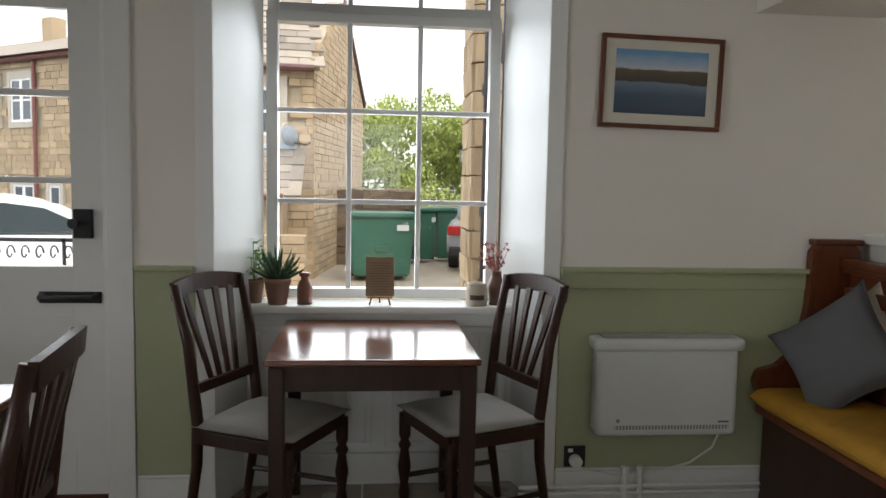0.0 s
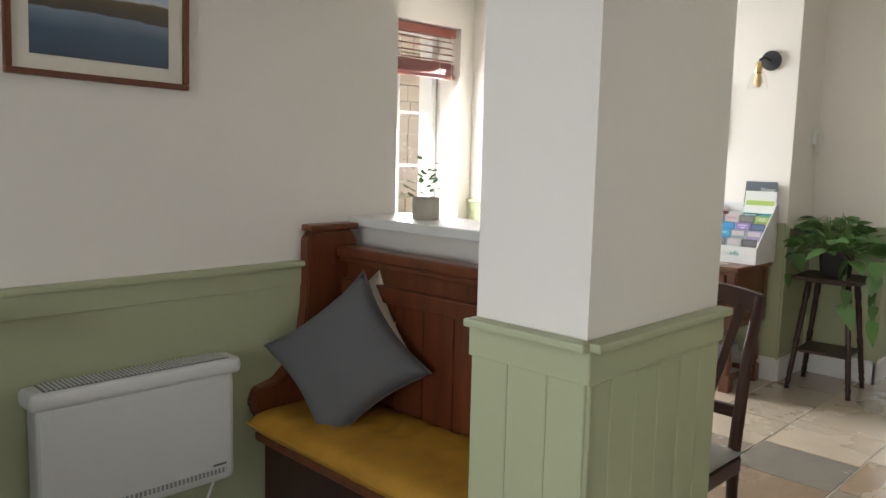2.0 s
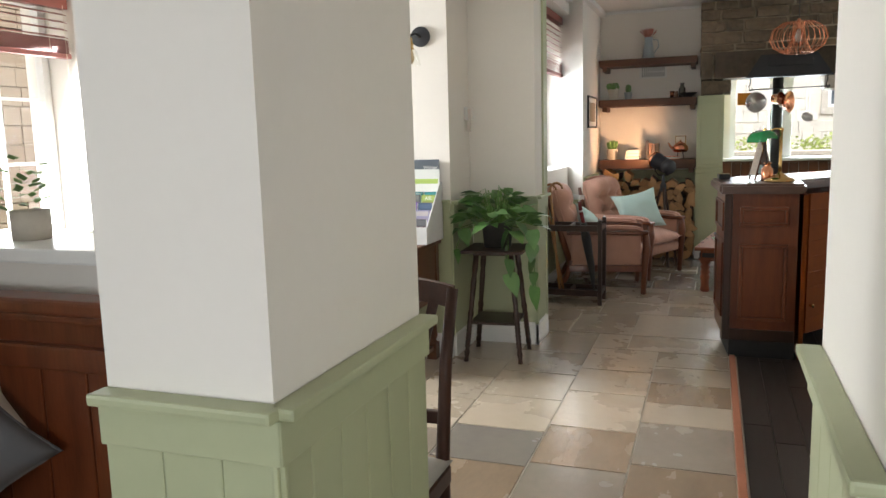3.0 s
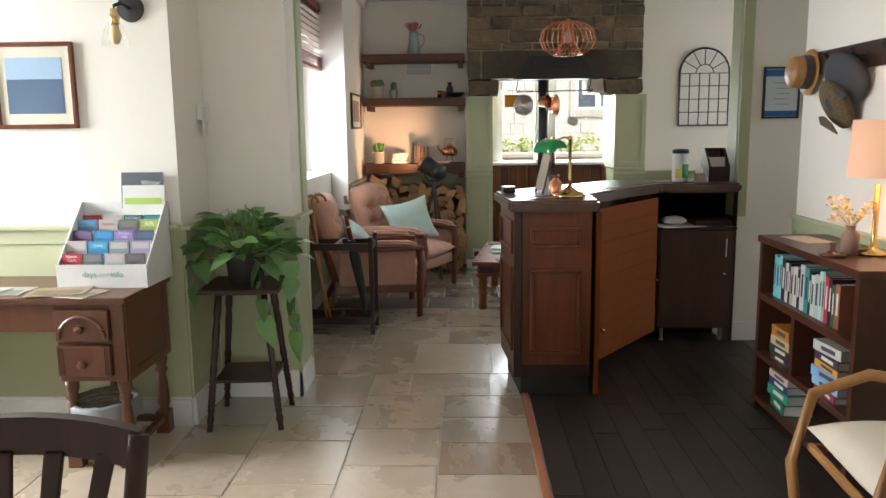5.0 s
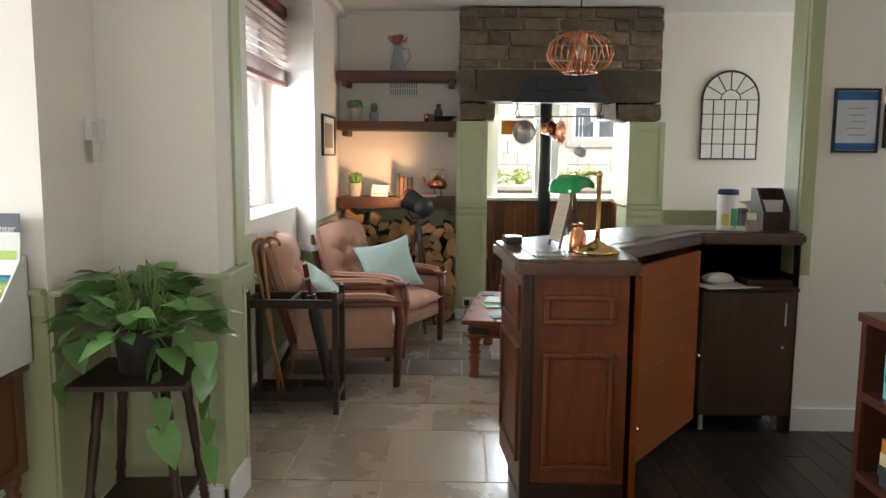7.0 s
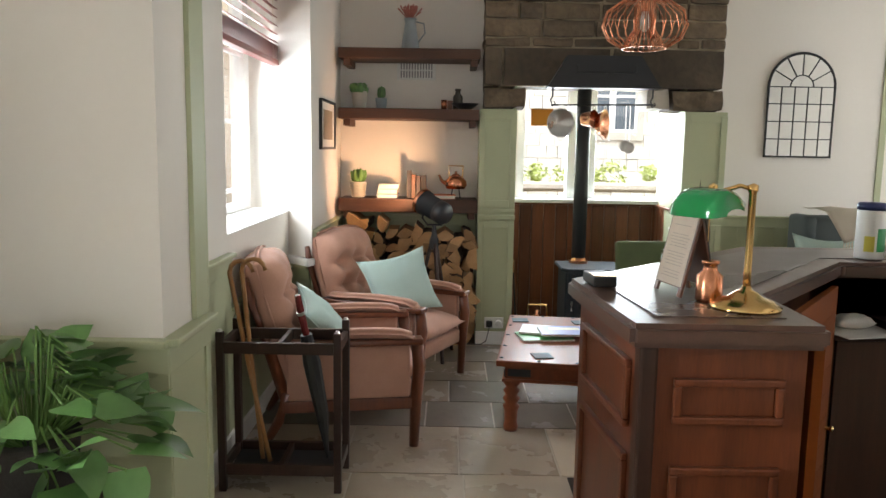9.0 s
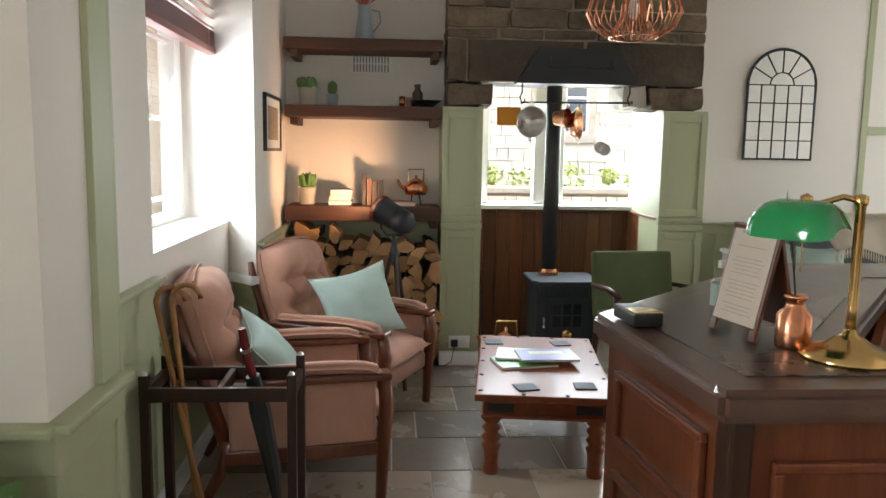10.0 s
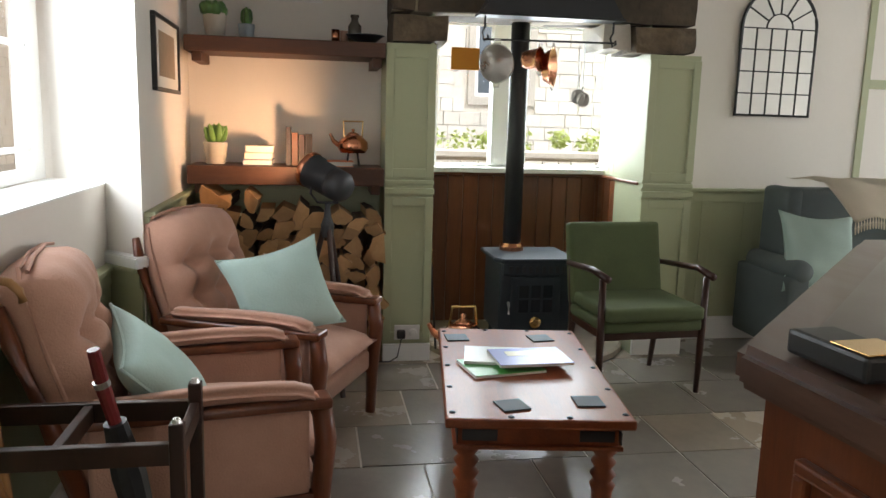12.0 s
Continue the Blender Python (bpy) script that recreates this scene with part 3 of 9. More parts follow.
blind("window_blind", 7.36, 8.9, 2.6, 2.0, 2.58)
sash("window_3", "white casement in the side room", 1.1, (0.86, 1.3, 1.75, 2.4), 3, pose(4.52, 5.62, 0), fw=0.06)
blind("window_blind", 3.92, 5.12, 5.42, 2.03, 2.42)
struct("side_sill", boxes((3.9, 5.14, 5.3, 5.62, 0.78, 0.81), bevel=0.008), GLOSS, "white window sill in the side room", "sill")
succulent2 = thing("glass_vase", "leafy stems in a clear vase on the ledge", "vase", (2.36, 2.84, 1.16))
part("vase", lathe([(0.001, 0), (0.05, 0), (0.052, 0.08), (0.05, 0.08), (0.048, 0.006), (0.001, 0.006)], 20, caps=False), POTW, succulent2, soft=True)
bm = bmesh.new()
qv = random.Random(9)
for i in range(60):
    a, t = qv.uniform(0, 6.28), qv.uniform(0.1, 1)
    p = Vector((math.cos(a) * 0.09 * t, math.sin(a) * 0.09 * t, qv.uniform(0.08, 0.22)))
    d = Vector((math.cos(a), math.sin(a), qv.uniform(-0.2, 0.6))) * 0.035
    s = Vector((-d.y, d.x, 0)) * 0.35
    vs = [bm.verts.new(c) for c in (p, p + d * 0.5 + s, p + d, p + d * 0.5 - s)]
    bm.faces.new(vs)
part("leaves", bm, LEAFB, succulent2)

# Four unseen windows, added to give the fill lamps an opening.
sash("added_window_5", "unseen white small-paned window added to light the front room", 2.0, (0.75, 1.25, 1.75, 2.25), 5, pose(-3.55, 0.2, 0, 0, 0, 90))
sash("added_window_6", "unseen white small-paned window added to light the front room", 2.4, (0.75, 1.25, 1.75, 2.25), 6, pose(-0.6, -5.05, 0, 0, 0, 180))
sash("added_window_7", "unseen white small-paned window added to light the lounge", 2.0, (0.8, 1.3, 1.8, 2.3), 5, pose(8.6, -5.05, 0, 0, 0, 180))
sash("added_window_8", "unseen white narrow window added to light the passage", 0.54, (0.4, 1.0, 1.65, 2.3), 2, pose(6.44, -5.05, 0, 0, 0, 180))
# back window behind the stove
bw = thing("window_4", "white two-light window with a broad mullion", "window", (10.34, 0.25, 0), kind="structure")
part("frame", boxes((0, 0.07, -0.65, 0.65, 1.06, 1.1), (0, 0.07, -0.65, 0.65, 2.0, 2.05), (0, 0.07, -0.65, -0.57, 1.1, 2.0), (0, 0.07, 0.59, 0.65, 1.1, 2.0)), GLOSS, bw)
part("mullion", boxes((-0.03, 0.08, -0.01, 0.23, 1.1, 2.0), bevel=0.01), GLOSS, bw)
for a, b in ((-0.57, -0.01), (0.23, 0.59)):
    p = part("pane", boxes((0.03, 0.033, a, b, 1.1, 2.0)), GLASS, bw)
    p.visible_shadow = False
struct("back_sill", boxes((10.2, 10.34, -0.28, 0.98, 1.052, 1.085), bevel=0.006), GLOSS, "cream window sill behind the stove", "sill")
# green door casing beside the counter and further panelling strips
struct("green_casing", boxes((6.795, 6.83, -0.62, -0.55, 0.86, CZ), (6.83, 7.0, -0.558, -0.545, 0.86, CZ), bevel=0.003), GREEN, "sage green casing board on the wall corner", "trim")
struct("pier_casing", boxes((5.93, 6.03, 2.165, 2.18, 1.01, CZ), (6.03, 6.045, 2.165, WY, 0.0, CZ), bevel=0.002), GREEN, "pale sage casing strip on the pier", "trim")
struct("lounge_strips", boxes((BX - 0.012, BX, -1.93, -1.88, 1.0, CZ), (BX - 0.012, BX, -4, -1.93, 1.66, 1.72), bevel=0.003), GREEN, "sage strips framing a wall panel", "trim")
struct("cornice", boxes((6.05, 8.6, WY - 0.06, WY, CZ - 0.06, CZ), (8.6, BX, LY - 0.06, LY, CZ - 0.06, CZ), (BX - 0.02, BX, -5, 2.3, CZ - 0.03, CZ), (SX - 0.05, SX, 2.6, 5.35, CZ - 0.05, CZ)), GLOSS, "plain white cornice moulding", "cornice", )


# ---- lounge: hearth ----
hearth = thing("chimney_breast", "sooty gritstone lintel courses above the stove opening", "chimney breast", kind="structure")
part("core", boxes((9.6, 9.98, -0.54, 1.22, 1.96, 2.76)), MORTAR, hearth)


def rough_block(w, d, h, seed, jag=0.012):
    """A hand-dressed stone, centred, with uneven faces."""
    bm = boxes((-w / 2, w / 2, -d / 2, d / 2, -h / 2, h / 2))
    bmesh.ops.subdivide_edges(bm, edges=bm.edges[:], cuts=2, use_grid_fill=True)
    for v in bm.verts:
        e = sum(abs(abs(c) - s / 2) < 1e-4 for c, s in zip(v.co, (w, d, h)))
        v.co += Vector([jag * noise.noise((v.co.x * 9 + seed * 3.7, v.co.y * 9 + k * 5.1, v.co.z * 9)) for k in range(3)])
        if e >= 2:
            v.co *= 1 - 0.012 * e / max(w, d, h) * 0.5
    return bm


rng = random.Random(4)


def stones_row(y0, y1, z0, z1, sizes, x0, depth, material, parent, jag=0.012):
    y = y0
    while y < y1 - 0.02:
        w = min(rng.uniform(*sizes), y1 - y)
        if y1 - y - w < 0.08:
            w = y1 - y
        d = depth + rng.uniform(-0.02, 0.015)
        ob = part("stone", rough_block(d, w - 0.012, z1 - z0 - 0.012, rng.random() * 50, jag), material, parent, soft=False)
        ob.matrix_basis = pose(x0 + depth - d / 2, y + w / 2, (z0 + z1) / 2)
        y += w


stones_row(-0.545, 1.23, 1.95, 2.24, (0.75, 1.1), 9.555, 0.4, SOOT, hearth)
z = 2.24
for h in (0.07, 0.13, 0.12, 0.11, 0.095):
    stones_row(-0.545, 1.235, z, z + h, (0.12, 0.42), 9.56, 0.3, STONE, hearth)
    z += h
stones_row(0.905, 1.225, 1.79, 1.95, (0.31, 0.33), 9.55, 0.4, STONE, hearth, 0.02)
stones_row(-0.555, -0.16, 1.785, 1.95, (0.38, 0.4), 9.55, 0.4, STONE, hearth, 0.02)
stones_row(-0.16, 0.02, 1.8, 1.95, (0.17, 0.18), 9.58, 0.36, POTW, hearth, 0.02)


def pilaster(y0, y1):
    p = thing("pilaster", "sage green panelled pilaster beside the hearth", "pilaster", kind="structure")
    part("shaft", boxes((9.575, 9.98, y0, y1, 0, 1.788)), GREEN, p)
    for z0, z1 in ((0.12, 0.95), (1.06, 1.76)):
        for b in ((y0, y0 + 0.045, z0, z1), (y1 - 0.045, y1, z0, z1), (y0 + 0.045, y1 - 0.045, z1 - 0.05, z1), (y0 + 0.045, y1 - 0.045, z0, z0 + 0.05)):
            part("moulding", boxes((9.562, 9.575, *b), bevel=0.003), GREEN, p)
    part("cap", boxes((9.55, 9.58, y0 - 0.004, y1 + 0.004, 0.965, 1.0), bevel=0.006), GREEN, p)
    part("cap", boxes((9.556, 9.58, y0 - 0.002, y1 + 0.002, 1.02, 1.045), bevel=0.005), GREEN, p)
    part("skirting", boxes((9.55, 9.575, y0, y1, 0, 0.1), bevel=0.003), GLOSS, p)


pilaster(0.975, 1.25)
pilaster(-0.585, -0.27)
panelling = thing("hearth_panelling", "dark stained vertical boards lining the hearth", "panelling", kind="structure")
board = mesh_of("board", boxes((-0.012, 0.012, -0.05, 0.05, 0, 1.03), bevel=0.006), BOARDW)
for i in range(13):
    sub("board", board, panelling, pose(10.286, 0.92 - i * 0.102, 0))
for i in range(6):
    sub("board", board, panelling, pose(10.22 - i * 0.102, -0.283, 0, 0, 0, 90))
part("cap", boxes((10.25, 10.3, -0.27, 0.97, 1.032, 1.05), bevel=0.005), BOARDW, panelling)
part("cap", boxes((9.62, 10.25, -0.3, -0.26, 1.032, 1.05), bevel=0.005), BOARDW, panelling)
match = thing("matchboard", "pale sage tongue-and-groove boards inside the hearth", "panelling", kind="structure")
mb = mesh_of("board", boxes((-0.04, 0.04, -0.008, 0.008, 1.052, 1.96), bevel=0.004), GREEN)
for i in range(8):
    sub("board", mb, match, pose(10.25 - i * 0.081, -0.29, 0))
    sub("board", mb, match, pose(10.25 - i * 0.081, 0.985, 0))
struct("hearth_slab", lathe([(0.66, 0), (0.66, 0.035), (0.645, 0.045)], 48, (9.98, 0.33, 0)), FLAG, "grey stone hearth slab with a rounded front", "hearth")

stove = thing("wood_stove", "small blue-black cast iron stove on a stone hearth", "stove", (9.74, 0.36, 0.046))
part("body", boxes((-0.2, 0.2, -0.215, 0.215, 0.1, 0.53), bevel=0.012), IRON, stove)
part("top_plate", plate([(-0.23, -0.2), (-0.16, -0.245), (0.22, -0.245), (0.22, 0.245), (-0.16, 0.245), (-0.23, 0.2)], 0.53, 0.556, bevel=0.006), IRON, stove)
part("canopy", boxes((-0.222, -0.2, -0.2, 0.2, 0.46, 0.53), bevel=0.008), IRON, stove)
for i in range(9):
    part("canopy_slot", boxes((-0.226, -0.221, -0.17 + i * 0.04, -0.15 + i * 0.04, 0.475, 0.515)), BLACKM, stove)
sdoor = part("door", boxes((-0.218, -0.2, -0.15, 0.15, 0.13, 0.45), bevel=0.008), IRON, stove)
part("door_glass", boxes((-0.2205, -0.2185, -0.11, 0.11, 0.24, 0.4)), plain(0.015, 0.02, 0.025, 0.1), sdoor)
for i in range(4):
    part("glazing_bar", boxes((-0.226, -0.22, -0.115 + i * 0.0725, -0.1 + i * 0.0725, 0.235, 0.405), bevel=0.002), IRON, sdoor)
part("glazing_bar", boxes((-0.226, -0.22, -0.115, 0.115, 0.315, 0.327), bevel=0.002), IRON, sdoor)
part("door_handle", tube([(-0.22, 0.165, 0.3), (-0.25, 0.17, 0.29), (-0.255, 0.17, 0.24)], 0.008), STEEL, sdoor)
part("air_control", lathe([(0.001, 0), (0.035, 0), (0.035, 0.008), (0.02, 0.014)], 20, m=pose(-0.218, 0, 0.18, 0, -90, 0)), BRASS, stove)
for sx in (-0.16, 0.16):
    for sy in (-0.17, 0.17):
        part("leg", lathe([(0.018, 0), (0.022, 0.02), (0.015, 0.06), (0.024, 0.1)], 12, (sx, sy, 0)), IRON, stove)
part("flue_pipe", lathe([(0.055, 0.556), (0.055, 2.0)], 24, (0.12, 0.07, 0)), BLACKM, stove, soft=True)
part("flue_collar", lathe([(0.075, 0.556), (0.075, 0.58), (0.06, 0.6)], 24, (0.12, 0.07, 0)), COPPER, stove)

hood = thing("stove_hood", "black steel smoke hood on the stone lintel", "hood", (9.44, 0.36, 1.955))
part("canopy", plate([(-0.4, 0), (0.4, 0), (0.27, 0.215), (-0.26, 0.215)], 0, 0.12, pose(0, 0, 0, 90, 0, 90)), BLACKM, hood)
part("lip", boxes((-0.008, 0.125, -0.41, 0.41, -0.014, 0.0), bevel=0.003), BLACKM, hood)
part("rail", tube([(-0.02, -0.22, 0.09), (-0.02, 0.2, 0.095)], 0.006), BLACKM, hood)
for y in (-0.22, 0.2):
    part("hook", tube([(0.0, y, 0.15), (-0.02, y, 0.15), (-0.03, y, 0.09), (-0.04, y + 0.01, 0.1)], 0.005), BLACKM, hood)
rack = thing("pan_rail", "black iron hanging rail with hooks below the hood", "pan rail", (9.5, 0.36, 1.825))
part("bar", tube([(0, -0.375, 0.005), (0, 0.375, -0.005)], 0.006), BLACKM, rack)
for y in (-0.365, 0.365):
    part("hook", tube([(0, y, 0.116), (0, y, 0.06), (0, y + 0.015, 0.03), (0, y, -0.015), (0, y - 0.02, 0.0), (0, y - 0.015, 0.02)], 0.006), BLACKM, rack)


def pan(name, label, y, z, r, deep, material, turn, lidlike=False):
    t = thing(name, label, "pan", (9.49, y, z), turn)
    prof = [(0.001, 0), (r * 0.72, 0), (r * 0.8, deep * 0.25), (r, deep), (r + 0.006, deep + 0.003), (r - 0.004, deep), (r * 0.78, deep * 0.35), (0.001, 0.004)]
    part("bowl", lathe(prof, 32, m=pose(0, 0, 0, 0, -90, 0), caps=False), material, t, soft=True)
    for s in (-1, 1):
        part("handle", tube([(-deep, -0.02, s * r), (-deep - 0.004, -0.016, s * (r + 0.025)), (-deep - 0.004, 0.016, s * (r + 0.025)), (-deep, 0.02, s * r)], 0.004), STEEL, t)
    return t


pan("frying_pan", "worn shallow steel pan hanging from the rail", 0.675, 1.69, 0.1, 0.04, STEEL, 12)
pan("copper_saucepan", "copper saucepan hanging from the rail", 0.5, 1.72, 0.062, 0.09, COPPER, 50)
pan("copper_pan", "tin-lined copper pan hanging from the rail", 0.385, 1.685, 0.105, 0.045, COPPER, 60)
lad = thing("skimmers", "pair of steel skimming spoons on the rail", "ladle", (9.49, 0.17, 1.82))
for y, l in ((-0.014, 0.27), (0.016, 0.255)):
    part("handle", tube([(0, y, 0), (0, y, -l)], 0.004), STEEL, lad)
    part("bowl", lathe([(0.001, 0), (0.03, 0.006), (0.042, 0.018), (0.04, 0.018), (0.001, 0.003)], 20, m=pose(0.01, y, -l - 0.035, 0, -90, 0), caps=False), STEEL, lad, soft=True)

for nm, lb, y in (("copper_kettle", "polished copper kettle on the hearth", 0.78),):
    k = thing(nm, lb, "kettle", (9.56, y, 0.046))
    k.scale = (1.35, 1.35, 1.35)
    part("body", lathe([(0.001, 0), (0.085, 0), (0.1, 0.03), (0.1, 0.07), (0.06, 0.12), (0.04, 0.125)], 28), COPPER, k, soft=True)
    part("lid", lathe([(0.045, 0.125), (0.03, 0.14), (0.008, 0.15), (0.014, 0.165), (0.001, 0.172)], 20), COPPER, k, soft=True)
    part("spout", tube([(0, 0.08, 0.05), (0, 0.13, 0.09), (0, 0.15, 0.13)], [0.02, 0.014, 0.01]), COPPER, k)
    part("handle", tube([(0, 0.06, 0.12), (0, 0.05, 0.2), (0, -0.05, 0.2), (0, -0.06, 0.12)], 0.007), BRASS, k)
poker = thing("fire_irons", "black fire poker leaning by the hearth", "fire iron", (9.62, 0.93, 0.046))
part("rod", tube([(0, 0, 0), (0.05, 0.03, 0.5)], 0.006), BLACKM, poker)
part("handle", tube([(0.05, 0.03, 0.5), (0.055, 0.035, 0.6)], 0.011), BRASS, poker)

# ---- lounge: alcove ----
for i, (zt, th) in enumerate(((2.215, 0.075), (1.78, 0.08), (1.11, 0.1))):
    s = thing("alcove_shelf", "thick dark rustic timber shelf on wooden brackets", "shelf", group="alcove shelves")
    part("plank", boxes((9.53, BX, 1.256, 2.3, zt - th, zt), bevel=0.008), SHELFW, s)
    for y in (1.3, 2.24):
        part("bracket", boxes((9.56, BX, y - 0.025, y + 0.025, zt - th - 0.05, zt - th), bevel=0.004), SHELFW, s)
vent = thing("air_vent", "white slotted plastic wall vent", "vent", (BX, 1.74, 2.09))
part("frame", boxes((-0.012, 0, -0.15, 0.15, -0.075, 0.075), bevel=0.003), WHITEP, vent)
for i in range(12):
    for j in (0, 1):
        part("slot", boxes((-0.0135, -0.0118, -0.125 + i * 0.0215, -0.115 + i * 0.0215, -0.058 + j * 0.062, -0.006 + j * 0.062)), plain(0.25, 0.25, 0.25), vent)

# split logs stacked under the lowest shelf
bark_end = random.Random(11)
pile = thing("log_stack", "stack of split firewood filling the alcove", "firewood")


def log_piece(r, seed, length):
    q = random.Random(seed)
    kind = q.choice((0, 0, 0, 1, 2))
    n = 9
    span, start = ((math.pi * 0.62, 0), (math.pi, 0), (math.pi * 0.45, 0.3))[kind]
    pts = [(0, 0)] if kind != 1 else []
    for i in range(n):
        a = start + span * i / (n - 1)
        k = r * (1 + q.uniform(-0.07, 0.07))
        pts.append((k * math.cos(a), k * math.sin(a)))
    cx, cy = sum(p[0] for p in pts) / len(pts), sum(p[1] for p in pts) / len(pts)
    pts = [(x - cx, y - cy) for x, y in pts]
    bm = bmesh.new()
    a = [bm.verts.new((0, x, y)) for x, y in pts]
    b = [bm.verts.new((length, x * 1.02, y * 1.02)) for x, y in pts]
    e = bm.faces.new(a)
    bm.faces.new(b[::-1])
    for i in range(len(pts)):
        f = bm.faces.new((a[i], b[i], b[(i + 1) % len(pts)], a[(i + 1) % len(pts)]))
        f.material_index = 1 if (kind == 1 and i < n - 1) or (kind != 1 and 0 < i < n) else 0
    return bm


log_meshes = []
for i in range(14):
    me = mesh_of("log", log_piece(0.066 + 0.04 * bark_end.random(), i * 7 + 3, 0.3), LOGC)
    me.materials.append(LOGB)
    log_meshes.append(me)
zz = 0.05
row = 0
while zz < 0.98:
    yy = 1.31
    while yy < 2.28:
        top = 0.84 + 0.16 * max(0, (yy - 1.72) / 0.5) if yy > 1.65 else 0.9
        if zz < top:
            x = 9.5 + bark_end.uniform(-0.04, 0.05)
            sub("log", log_meshes[bark_end.randrange(14)], pile, pose(x, yy + bark_end.uniform(-0.015, 0.015), zz + bark_end.uniform(-0.012, 0.012), bark_end.uniform(0, 360), 0, bark_end.uniform(-6, 6)))
        yy += 0.098
    zz += 0.078
    row += 1
# Plain dark block put in for the shade between the logs.
part("rear_log", boxes((9.72, BX - 0.02, 1.27, 2.28, 0, 0.8)), LOGB, pile)


def succulent(at, label, pot_mat, r, h, leaves, lm, lh, name="potted_succulent", spread=0.6, thick=0.02, kids=None):
    t = thing(name, label, "plant", at)
    part("pot", lathe([(0.001, 0), (r * 0.72, 0), (r * 0.8, 0.006), (r, h - 0.01), (r, h), (r - 0.008, h), (r - 0.012, h - 0.015), (0.001, h - 0.016)], 28, caps=False), pot_mat, t, soft=True)
    q = random.Random(at[0] * 31 + at[1] * 7)
    bm = bmesh.new()
    for i in range(leaves):
        a, tilt = q.uniform(0, 6.28), q.uniform(0.1, 1.0)
        L = lh * q.uniform(0.6, 1.0)
        base = Vector((math.cos(a) * r * 0.35 * tilt, math.sin(a) * r * 0.35 * tilt, h - 0.015))
        d = Vector((math.cos(a) * tilt * spread, math.sin(a) * tilt * spread, 1)).normalized()
        tube([base, base + d * L * 0.5, base + d * L * 0.85 + Vector((0, 0, 0.1 * L)), base + d * L + Vector((0, 0, 0.12 * L))], [thick * 0.6, thick, thick * 0.7, 0.001], 6, bm)
    part("leaves", bm, lm, t, soft=True)
    return t


succulent((9.7, 2.17, 1.11), "green succulent in a ribbed white pot", POTW, 0.065, 0.12, 26, LEAFB, 0.11)
succulent((9.7, 2.16, 1.78), "dark cactus in a stone pot on the shelf", POTW, 0.062, 0.13, 16, LEAF, 0.08, spread=0.9, thick=0.035)
succulent((9.74, 2.0, 1.78), "small cactus in a grey pot on the shelf", ZINC, 0.045, 0.085, 6, LEAF, 0.11, spread=0.3, thick=0.022)

jug = thing("enamel_jug", "tall grey enamel jug holding dried heather", "jug", (9.7, 1.78, 2.215))
part("body", lathe([(0.001, 0), (0.062, 0), (0.068, 0.02), (0.05, 0.14), (0.04, 0.2), (0.048, 0.235), (0.042, 0.23), (0.03, 0.19), (0.001, 0.15)], 28, caps=False), ZINC, jug, soft=True)
part("handle", tube([(0, -0.045, 0.21), (0, -0.1, 0.2), (0, -0.11, 0.13), (0, -0.058, 0.06)], 0.006), ZINC, jug)
bm = bmesh.new()
q = random.Random(3)
for i in range(40):
    a, t = q.uniform(0, 6.28), q.uniform(0.2, 1)
    tube([(0, 0, 0.2), (math.cos(a) * 0.05 * t, math.sin(a) * 0.05 * t, 0.26), (math.cos(a) * 0.095 * t, math.sin(a) * 0.095 * t, q.uniform(0.29, 0.33))], [0.002, 0.003, 0.006], 5, bm)
part("dried_heather", bm, DRIED, jug)
for y, r, h, mm, lb in ((1.52, 0.022, 0.075, COPPER, "small copper beaker on the shelf"), (1.475, 0.02, 0.07, TERRA, "small clay beaker on the shelf")):
    solid("beaker", lathe([(0.001, 0), (r, 0), (r * 1.05, h), (r * 0.9, h), (r * 0.85, 0.006), (0.001, 0.006)], 20, (9.7, y, 1.78), caps=False), mm, lb, "beaker", True)
solid("brown_bottle", lathe([(0.001, 0), (0.036, 0), (0.037, 0.1), (0.02, 0.125), (0.018, 0.14), (0.024, 0.15), (0.024, 0.16), (0.001, 0.16)], 24, (9.72, 1.415, 1.78)), plain(0.07, 0.06, 0.045, 0.25), "old brown stoneware bottle on the shelf", "bottle", True)
solid("black_dish", lathe([(0.001, 0), (0.04, 0), (0.1, 0.045), (0.112, 0.05), (0.1, 0.05), (0.035, 0.01), (0.001, 0.008)], 28, (9.7, 1.51 - 0.25, 1.78), m=pose(0, 0.1, 0), caps=False), plain(0.02, 0.02, 0.022, 0.3), "black ceramic dish on the shelf", "dish", True)


def book(name, w, h, t, colour, at, m, label, pages=True):
    """A closed book: width w, height h, thickness t, spine at -x, lying on its side cover."""
    b = thing(name, label, "book")
    b.matrix_basis = m
    c = plain(*colour)
    part("cover", boxes((0, w, 0, h, 0, 0.003), (0, w, 0, h, t - 0.003, t), (0, 0.003, 0, h, 0.003, t - 0.003)), c, b)
    part("page_block", boxes((0.003, w - 0.006, 0.004, h - 0.004, 0.003, t - 0.003)), PAPER, b)
    return b


z = 1.11
for i, (w, t, c, lb) in enumerate(((0.16, 0.03, (0.05, 0.08, 0.18), "dark blue book lying in a pile"), (0.15, 0.036, (0.6, 0.5, 0.35), "cream book lying in a pile"), (0.15, 0.036, (0.66, 0.6, 0.5), "pale book lying in a pile"))):
    book("book", w, 0.2 - i * 0.012, t, c, None, pose(9.62, 2.02 - i * 0.008, z, 0, 0, -90 + i * 2) , lb)
    z += t + 0.0015
yv = 1.79
